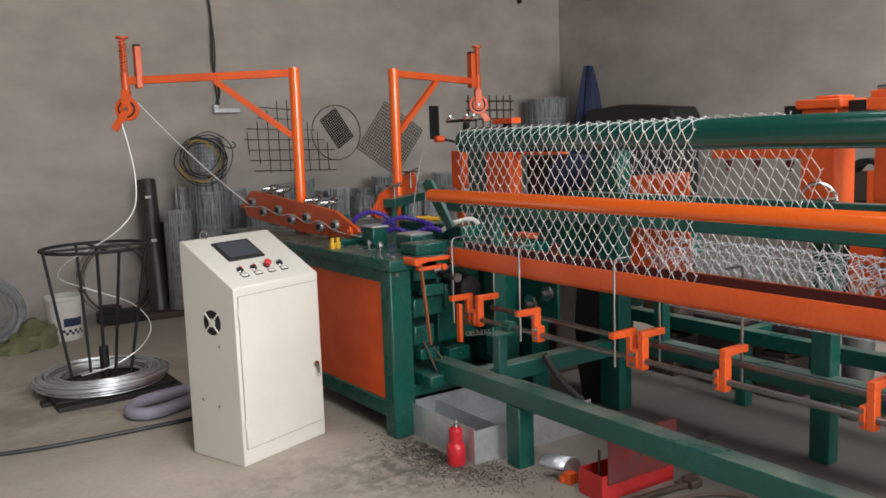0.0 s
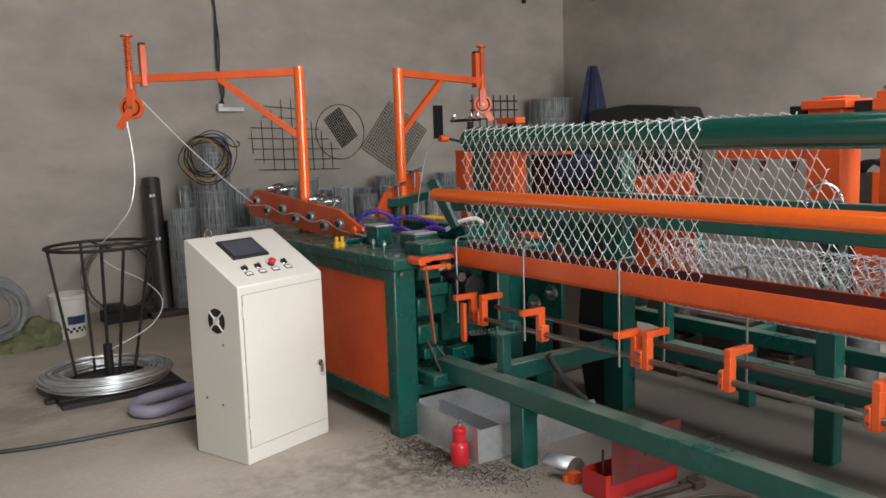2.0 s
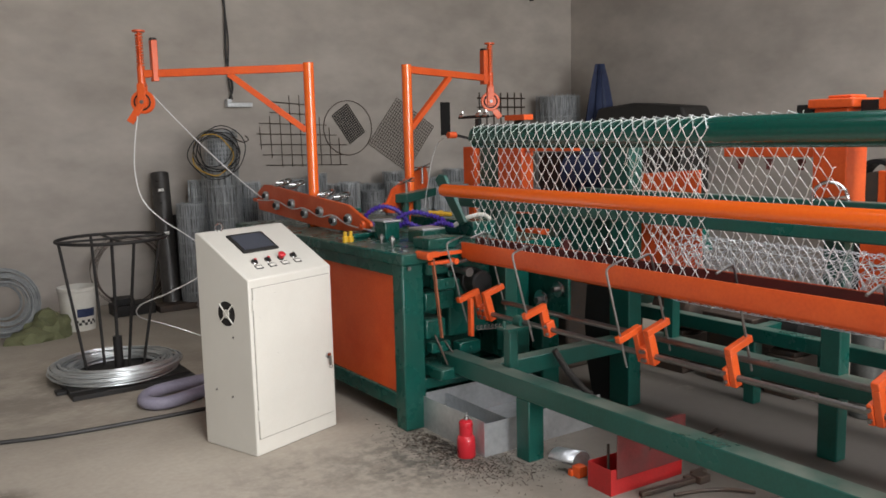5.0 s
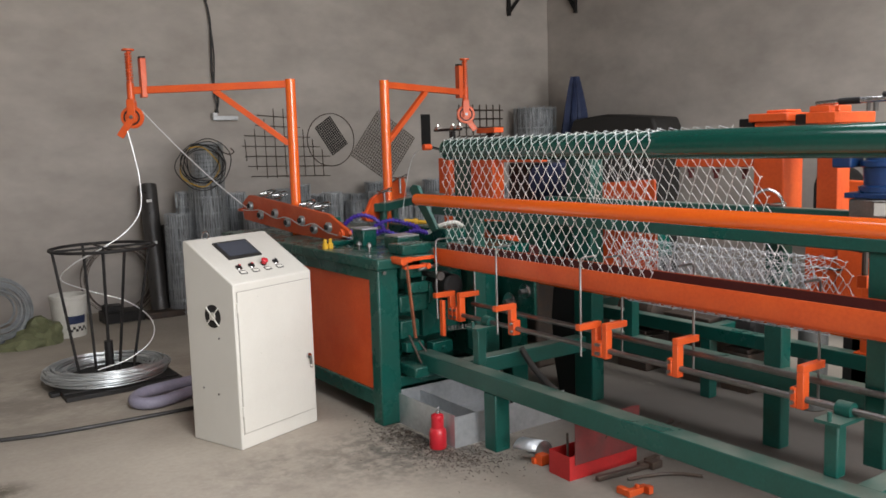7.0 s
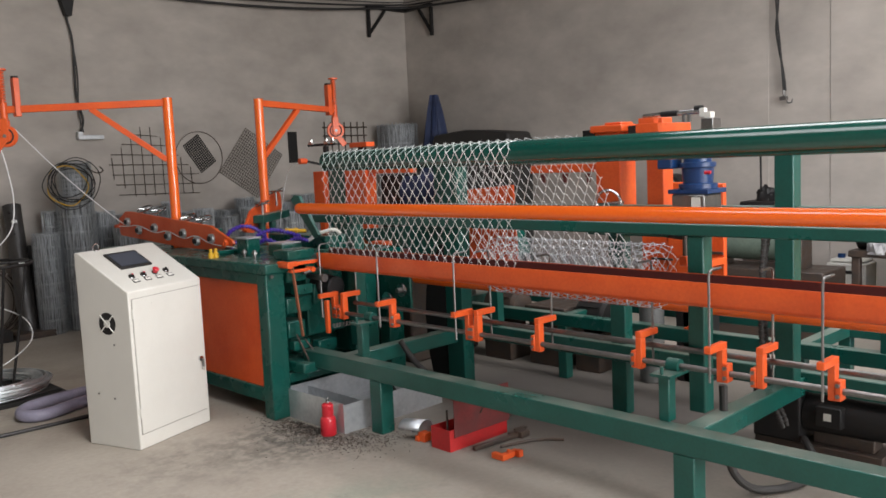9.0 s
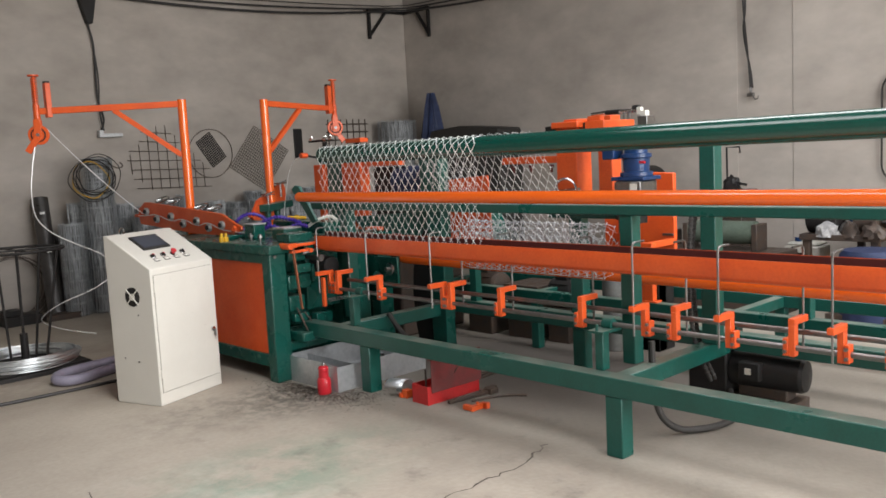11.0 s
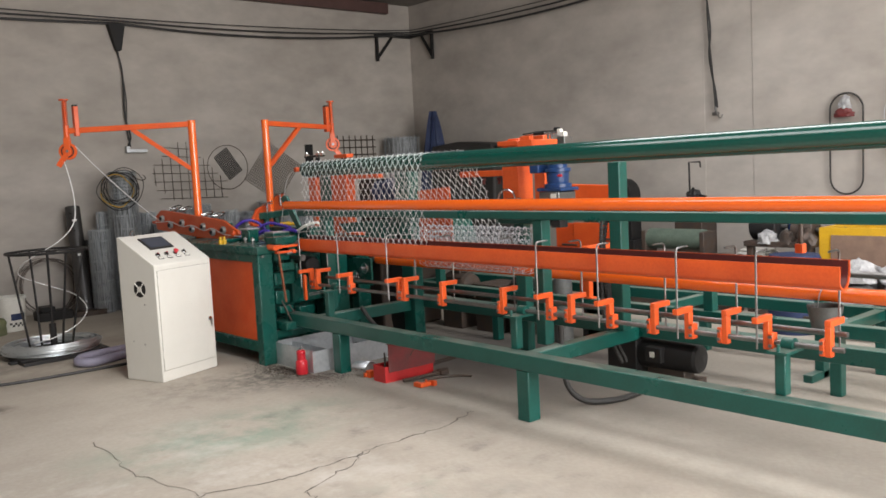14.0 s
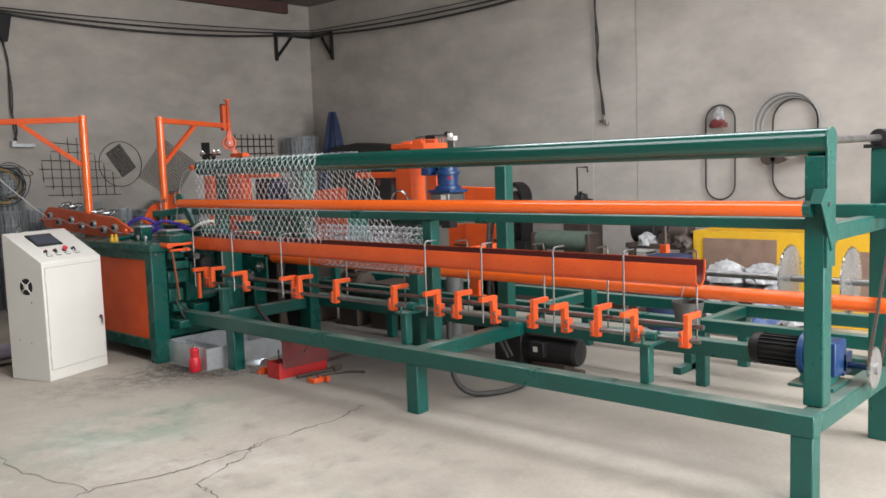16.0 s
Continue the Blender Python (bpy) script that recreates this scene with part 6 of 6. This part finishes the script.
# ---- corner and east wall ----
fence_roll((7.15, 7.85, 0), 0.27, 2.02, 70, label="very tall grey roll of fence in the corner")
tarp = Geo()
vs, fs = [], []
for j in range(13):
    h = 2.36 * (1 - j / 12)
    for i in range(25):
        a = 2 * math.pi * i / 24
        rr = (0.05 + 0.30 * (j / 12) ** 0.8) * (1 + 0.22 * math.sin(5 * a + j * 0.25) + 0.1 * math.sin(11 * a))
        vs.append((7.38 + rr * math.cos(a), 7.35 + rr * 0.9 * math.sin(a), h))
for j in range(12):
    for i in range(24):
        fs.append((j * 25 + i, j * 25 + i + 1, (j + 1) * 25 + i + 1, (j + 1) * 25 + i))
tarp.add(vs, fs)
single("tarpaulin", tarp, CLOTH_BLUE, "dark blue tarpaulin draped in folds over a pole", "tarpaulin")
single("dark_cover", Geo().prism([(5.85, 1.70), (5.9, 1.80), (6.6, 1.86), (7.15, 1.82), (7.2, 1.70), (7.15, 0.0), (5.9, 0.0)], "x", 7.15, 7.6), RUBBER, "dark covered machine standing by the wall", "cover", bevel=0.03)
EX = X1 - 0.02
ec = thing("hanging_cable", (EX, 2.8, 2.0), "black cable with a plug hanging down the wall", "cable")
part("cable", Geo().path(smooth_path([(EX - 0.03, 2.86, 3.75), (EX - 0.03, 2.87, 3.3), (EX - 0.03, 2.83, 2.9), (EX - 0.03, 2.85, 2.6), (EX - 0.03, 2.78, 2.2), (EX - 0.03, 2.76, 2.02)], 8), 0.011, 8).path(smooth_path([(EX - 0.05, 2.85, 3.75), (EX - 0.05, 2.85, 3.0), (EX - 0.05, 2.8, 2.4), (EX - 0.05, 2.77, 2.0)], 8), 0.009, 6), CABLE, ec)
part("plug", Geo().box(EX - 0.08, 2.73, 1.93, EX - 0.04, 2.80, 1.97).cyl((EX - 0.06, 2.76, 1.97), (EX - 0.06, 2.77, 2.03), 0.014, 10).path([(EX - 0.06, 2.74, 1.93), (EX - 0.06, 2.72, 1.90), (EX - 0.06, 2.69, 1.905), (EX - 0.06, 2.68, 1.94)], 0.008, 6), STEEL, ec, "", 0.01)


def belt(yc, z0, z1, hw, rad, name, label, mat):
    r = hw
    pts = []
    for i in range(20):
        a = math.pi * i / 19
        pts.append((EX - 0.03, yc + r * math.cos(a), z1 - r + r * math.sin(a)))
    for i in range(20):
        a = math.pi + math.pi * i / 19
        pts.append((EX - 0.03, yc + r * math.cos(a), z0 + r + r * math.sin(a)))
    return single(name, Geo().path(pts, rad, 6, True), mat, label, "belt", "belts on the wall")


belt(1.316, 1.02, 2.04, 0.165, 0.0095, "drive_belt", "black rubber drive belt hung on the wall", RUBBER)
belt(0.52, 1.03, 2.05, 0.225, 0.0095, "drive_belt", "black rubber drive belt hung on the wall", RUBBER)
for k in range(5):
    single("drive_belt", Geo().ring((EX - 0.04 - 0.012 * k, 0.55 + 0.01 * k, 1.76 + 0.006 * k), (1, 0, 0), 0.30 + 0.009 * k, 0.005, 44, 6), STEEL if k % 2 else GALV_SHEET, "thin round hoop hung on the wall", "hoop", "belts on the wall")
single("red_bag", lump((EX - 0.06, 1.32, 1.82), (0.03, 0.10, 0.07), 7), RED_WORN, "dark red plastic bag hung in a belt", "bag")
single("clear_wrap", lump((EX - 0.05, 1.32, 1.90), (0.025, 0.06, 0.12), 9), GREY_RAG, "clear plastic wrap hung above the bag", "wrap")
for yy, zz in ((0.76, 1.46), (0.66, 1.47), (0.33, 1.50)):
    single("wall_reel", Geo().cyl((EX - 0.12, yy, zz), (EX - 0.01, yy, zz), 0.065, 20).cyl((EX - 0.13, yy, zz), (EX - 0.12, yy, zz), 0.078, 20), DARK_IRON, "dull brown reel hung on the wall", "reel", "reels on the wall")

yb = thing("scrap_bin", (6.8, 0.2, 0), "yellow steel bin with a brown board front", "bin")
part("front", Geo().box(6.30, -1.1, 0.0, 6.33, 0.95, 0.80), YELLOW, yb, "", 0.004)
part("side", Geo().box(6.33, 0.92, 0.0, 7.3, 0.95, 0.80), YELLOW, yb, "", 0.004)
part("side", Geo().box(6.33, -1.1, 0.0, 7.3, -1.07, 0.80), YELLOW, yb, "", 0.004)
part("back", Geo().box(7.27, -1.07, 0.0, 7.3, 0.92, 0.80), YELLOW, yb, "", 0.004)
part("board", Geo().box(6.285, 0.16, 0.35, 6.298, 0.84, 0.735), CARDBOARD, yb, "brown board")
part("board", Geo().box(6.285, -0.68, 0.25, 6.298, -0.45, 0.66), CARDBOARD, yb, "brown board")
single("scrap_table", Geo().box(5.45, -0.4, 0.10, 6.2, 1.1, 0.16).box(5.5, -0.35, 0, 5.6, -0.25, 0.1).box(6.05, -0.35, 0, 6.15, -0.25, 0.1).box(5.5, 0.95, 0, 5.6, 1.05, 0.1).box(6.05, 0.95, 0, 6.15, 1.05, 0.1), DARK_IRON, "low dark steel pallet under the scrap", "pallet", bevel=0.004)
rn3 = random.Random(21)
for k in range(44):
    layer = 0 if k < 22 else 1 if k < 36 else 2
    half = 0.62 - 0.14 * layer
    yy, xx = 0.33 + rn3.uniform(-half, half), 5.82 + rn3.uniform(-0.3, 0.3) * (1 - 0.25 * layer)
    s0 = rn3.uniform(0.085, 0.15)
    single("scrap_bag", lump((xx, yy, 0.155 + 0.15 * layer), (s0, s0 * 1.25, s0 * rn3.uniform(0.75, 1.15)), 30 + k, 3), BLUE_RAG if k in (2, 7, 9, 12, 24, 29) else RUBBER if k in (3, 14, 18, 25, 33, 38) else GREY_RAG,
           "crumpled plastic scrap bundle in the heap", "scrap", "scrap bundles")

# shaft with two bright discs, on its trestles
ds = thing("disc_shaft", (4.3, -0.7, 0), "steel shaft with two bright round discs on trestles", "machine")
part("shaft", Geo().cyl((4.3, 0.05, 0.69), (4.3, -1.9, 0.69), 0.022, 16), STEEL, ds)
for y in (-0.69, -1.06):
    part("disc", Geo().lathe([(0.001, -0.01), (0.18, -0.008), (0.198, -0.004), (0.198, 0.004), (0.18, 0.008), (0.001, 0.01)], (4.3, y, 0.70), (0, 1, 0), 40), GLASSY, ds, "bright dished steel disc")
    teeth = Geo()
    for i in range(30):
        a, b2 = 2 * math.pi * i / 30, 2 * math.pi * (i + 0.75) / 30
        teeth.prism([(4.3 + 0.194 * math.cos(a), 0.70 + 0.194 * math.sin(a)), (4.3 + 0.212 * math.cos(b2), 0.70 + 0.212 * math.sin(b2)), (4.3 + 0.194 * math.cos(b2), 0.70 + 0.194 * math.sin(b2))], "y", y - 0.003, y + 0.003)
    part("disc_teeth", teeth, STEEL, ds, "worn steel teeth round the disc")
for y in (0.0, -1.75):
    part("trestle", Geo().box(4.26, y - 0.03, 0.0, 4.34, y + 0.03, 0.66).box(4.1, y - 0.03, 0, 4.5, y + 0.03, 0.05), GREEN, ds, "", 0.004)

# second frame and clutter between the machine and the east wall
rf = thing("rear_frame", (4.4, 1.5, 0), "low dark-green steel frame behind the machine", "machine frame")
part("beam", Geo().box(3.9, -1.6, 0.36, 3.98, 3.8, 0.44), GREEN, rf, "", 0.005)
part("beam", Geo().box(4.55, -1.6, 0.36, 4.63, 3.8, 0.44), GREEN, rf, "", 0.005)
for y in (-0.3, 1.0, 2.6, 3.7):
    part("leg", Geo().box(3.905, y, 0, 3.975, y + 0.07, 0.36), GREEN, rf, "", 0.005)
    part("leg", Geo().box(4.555, y, 0, 4.625, y + 0.07, 0.36), GREEN, rf, "", 0.005)
    part("cross_beam", Geo().box(3.98, y, 0.365, 4.55, y + 0.07, 0.435), GREEN, rf, "", 0.005)
part("short_post", Geo().box(3.905, 0.55, 0.44, 3.975, 0.62, 0.62), GREEN, rf, "", 0.004)
PAIL_GREY = material("dull_grey_tin", (0.13, 0.135, 0.13), 0.6, 0.3, (0.07, 0.07, 0.068), 0.6, 9, 80, 0.05, 0.03, 0.12)
pail = thing("hanging_pail", (3.20, -0.57, 0.565), "dull grey pail hung by wire under the orange roller", "bucket")
part("shell", Geo().lathe([(0.001, 0), (0.062, 0), (0.088, 0.13), (0.084, 0.13), (0.06, 0.006), (0.001, 0.006)], (3.12, -0.57, 0.565), n=24), PAIL_GREY, pail)
part("bail", Geo().path(smooth_path([(3.036, -0.57, 0.69), (3.06, -0.57, 0.76), (3.12, -0.57, 0.797), (3.18, -0.57, 0.76), (3.204, -0.57, 0.69)], 5), 0.003, 6), STEEL, pail, "wire handle over the roller")
# idle motors and boxes behind the machine
def idle_motor(at, r, l, mat, label):
    ob = thing("idle_motor", (0, 0, 0), label, "motor", "idle motors behind the machine", pose(*at))
    part("housing", Geo().cyl((0, -l / 2, r + 0.03), (0, l / 2, r + 0.03), r, 24).lathe([(r, 0), (r * 0.9, 0.03), (r * 0.3, 0.045), (0.001, 0.045)], (0, -l / 2, r + 0.03), (0, -1, 0), 24), mat, ob)
    for i in range(9):
        a = radians(20 + 40 * i)
        part("fin", Geo().bar((r * math.cos(a), -l * 0.42, r + 0.03 + r * math.sin(a)), (r * math.cos(a), l * 0.42, r + 0.03 + r * math.sin(a)), 0.006, 0.02, (math.cos(a), 0, math.sin(a))), mat, ob)
    part("foot", Geo().box(-r * 0.8, -l * 0.4, 0.0, r * 0.8, l * 0.4, 0.028), DARK_IRON, ob, "", 0.004)
    part("stand", Geo().box(-r, -l / 2, -at[2], r, l / 2, 0.0), DARK_IRON, ob, "rusty steel stand", 0.006)
    part("terminal_box", Geo().box(-r * 0.45, -0.05, 2 * r + 0.02, r * 0.45, 0.06, 2 * r + 0.085), mat, ob, "", 0.006)
    return ob


idle_motor((4.2, 3.38, 0.24), 0.12, 0.26, DARK_IRON, "dark brown idle motor on a stand behind the machine")
idle_motor((4.25, 2.60, 0.24), 0.11, 0.2, BLACK, "black idle motor on a stand behind the machine")
single("grey_canister", Geo().lathe([(0.001, 0), (0.075, 0), (0.08, 0.006), (0.08, 0.5), (0.06, 0.55), (0.025, 0.57), (0.025, 0.60), (0.001, 0.60)], (4.2, 2.12, 0.0), n=24), PAIL_GREY, "dull grey steel canister behind the machine", "canister")
single("switch_box", Geo().box(4.3, 1.80, 0.0, 4.5, 2.0, 0.66).box(4.295, 1.85, 0.5, 4.3, 1.91, 0.56), BLACK, "black steel switch box behind the machine", "switch box", bevel=0.008)
single("steel_box", Geo().box(4.12, 2.78, 0.0, 4.45, 3.1, 0.40).box(4.10, 2.76, 0.40, 4.47, 3.12, 0.43), DARK_IRON, "dark lidded steel box behind the machine", "box", bevel=0.006)
DRUM_GREEN = material("dusty_green_drum", (0.10, 0.135, 0.105), 0.6, 0, (0.05, 0.075, 0.058), 0.7, 5, 60, 0.05, 0.03, 0.12)
dm = thing("green_drum_machine", (6.0, 2.2, 0), "green roller machine with a long drum", "machine")
part("drum", Geo().cyl((6.0, 1.90, 0.69), (6.0, 2.50, 0.69), 0.10, 28), DRUM_GREEN, dm, "dusty grey-green drum")
part("body", Geo().box(5.8, 1.65, 0.0, 6.25, 2.75, 0.54), DARK_IRON, dm, "dark oily machine body", 0.01)
part("end_plate", Geo().box(5.90, 2.50, 0.54, 6.10, 2.55, 0.77), DARK_IRON, dm, "", 0.006)
part("end_plate", Geo().box(5.90, 1.85, 0.54, 6.10, 1.90, 0.77), DARK_IRON, dm, "", 0.006)
bench = thing("work_bench", (6.5, 1.3, 0), "dark steel bench loaded with motors and parts", "bench")
part("top", Geo().box(6.2, 0.97, 0.62, 7.5, 1.62, 0.67), DARK_IRON, bench, "", 0.005)
for xx in (6.22, 7.42):
    for yy in (0.99, 1.54):
        part("leg", Geo().box(xx, yy, 0, xx + 0.06, yy + 0.06, 0.62), DARK_IRON, bench, "", 0.004)
for k, (xx, yy, r, l, mat, lb) in enumerate(((6.35, 1.45, 0.13, 0.26, BLACK, "black electric motor on the bench"), (6.4, 1.12, 0.10, 0.2, DARK_IRON, "dark motor body on the bench"), (6.8, 1.35, 0.12, 0.2, BLUE_MOTOR, "dull blue motor on the bench"), (6.75, 1.05, 0.08, 0.16, STEEL, "grey machine part on the bench"))):
    m_ = thing("spare_motor", (xx, yy, 0.67), lb, "motor", "parts on the bench")
    part("housing", Geo().cyl((xx, yy - l / 2, 0.67 + r), (xx, yy + l / 2, 0.67 + r), r, 20), mat, m_, "", 0.008)
    part("shaft", Geo().cyl((xx, yy - l / 2 - 0.06, 0.67 + r), (xx, yy - l / 2, 0.67 + r), 0.02, 10), STEEL, m_)
rb = random.Random(8)
for k in range(9):
    xx, yy = 6.26 + 0.1 * (k % 3) + rb.uniform(-0.03, 0.03), 1.03 + 0.062 * k
    q = rb.uniform(0.05, 0.085)
    single("greasy_casting", lump((xx, yy, 0.668), (q, q * 1.1, q * rb.uniform(1.2, 2.0)), 60 + k, 3), (DARK_IRON, GREY_RAG, BLACK, DARK_IRON, STEEL)[k % 5], "greasy dark casting heaped with others on the bench", "casting", "parts on the bench")
HOOD_Y = 3.67
hood = thing("hooded_machine", (7.2, HOOD_Y, 0), "dark arched machine hood standing near the wall", "machine")
def arch(half, top, n=14):
    return [(HOOD_Y + half * math.cos(math.pi * i / n), top - half + half * math.sin(math.pi * i / n)) for i in range(n + 1)]


part("hood", Geo().prism([(HOOD_Y + 0.19, 0.55)] + arch(0.19, 1.26) + [(HOOD_Y - 0.19, 0.55)] + [(HOOD_Y - 0.15, 0.55)] + arch(0.15, 1.22)[::-1] + [(HOOD_Y + 0.15, 0.55)], "x", 7.0, 7.2), BLACK, hood, "", 0.004)
part("drum", Geo().cyl((7.05, HOOD_Y + 0.03, 1.0), (7.18, HOOD_Y + 0.03, 1.0), 0.15, 24), DARK_IRON, hood)
part("stand", Geo().box(6.98, HOOD_Y - 0.24, 0.0, 7.38, HOOD_Y + 0.24, 0.55).box(7.02, HOOD_Y - 0.02, 0.55, 7.32, HOOD_Y + 0.08, 0.9), BLACK, hood, "", 0.01)
pm = thing("press_stand", (6.95, 2.64, 0), "dark cast press with a thin bent rod on top", "machine")
part("body", Geo().box(6.85, 2.46, 0.0, 7.15, 2.80, 0.90).box(6.82, 2.44, 0.0, 7.18, 2.82, 0.06), DARK_IRON, pm, "", 0.012)
part("deck", Geo().box(6.84, 2.44, 0.90, 7.16, 2.82, 1.0), BLACK, pm, "", 0.015)
part("head", lump((6.95, 2.61, 1.0), (0.05, 0.09, 0.13), 12), BLACK, pm)
part("lever", Geo().cyl((6.95, 2.62, 1.08), (6.93, 2.45, 1.05), 0.012, 8), BLACK, pm)
part("rod", Geo().path([(6.95, 2.66, 1.0), (6.95, 2.665, 1.42), (6.95, 2.53, 1.42), (6.95, 2.525, 1.36)], 0.010, 8), BLACK, pm)
single("low_crate", Geo().box(6.68, 1.64, 0.0, 6.98, 2.0, 0.24).box(6.67, 1.63, 0.20, 6.99, 2.01, 0.265), DARK_IRON, "low dark steel crate beside the bench", "crate", bevel=0.006)
wb = thing("white_canister", (6.83, 1.82, 0.265), "dirty white plastic canister with a dark strip of print", "canister")
part("shell", Geo().box(6.70, 1.66, 0.265, 6.96, 1.98, 0.50).box(6.72, 1.68, 0.50, 6.94, 1.96, 0.53), WHITE_PLASTIC, wb, "", 0.02)
part("print", Geo().box(6.696, 1.72, 0.41, 6.699, 1.86, 0.44), BLACK, wb, "dark unreadable print")
part("cap", Geo().cyl((6.83, 1.9, 0.53), (6.83, 1.9, 0.565), 0.03, 16), BLUE_MOTOR, wb, "blue screw cap")
single("blue_drum", Geo().lathe([(0.001, 0), (0.2, 0), (0.21, 0.02), (0.205, 0.3), (0.212, 0.31), (0.205, 0.32), (0.21, 0.6), (0.19, 0.64), (0.001, 0.65)], (5.6, 0.78 + 0.05, 0.0), n=26), CLOTH_BLUE, "dark blue plastic drum on the floor", "drum")

# ---- motion ----
def motions():
    """The clamps tip on their shaft, and the slack wire whips round under its pulley."""
    tips = [(0.0, 0), (4.5, 0), (4.7, -2), (4.9, -10), (5.0, -16), (5.1, -17), (5.2, -15), (5.35, -9), (5.5, -4), (5.7, -1), (5.85, 0), (6.0, 0), (7.3, 0), (11.0, 0), (13.05, 0), (13.2, -5), (13.3, -11), (13.4, -16), (13.5, -17), (13.6, -13),
            (13.7, -7), (13.8, -2), (13.9, 0), (16.0, 0)]
    for ob, y in clamps:
        walk(ob, [(t, pose(PIVOT[0], y, PIVOT[1], 0, a, 0)) for t, a in tips])
    turns = [(0.0, 0), (1.0, -15), (2.0, -50), (3.0, -110), (4.0, -170), (4.6, -195), (5.2, -215), (6.2, -285), (7.3, -360), (8.5, -370), (9.2, -390),
             (10.2, -460), (10.8, -520), (11.3, -570), (11.6, -630), (11.9, -690), (12.3, -720), (14.0, -726), (15.0, -722), (16.0, -735)]
    walk(slack, [(t, pose(1.43, 5.62, 1.74, 0, 0, a)) for t, a in turns])


motions()
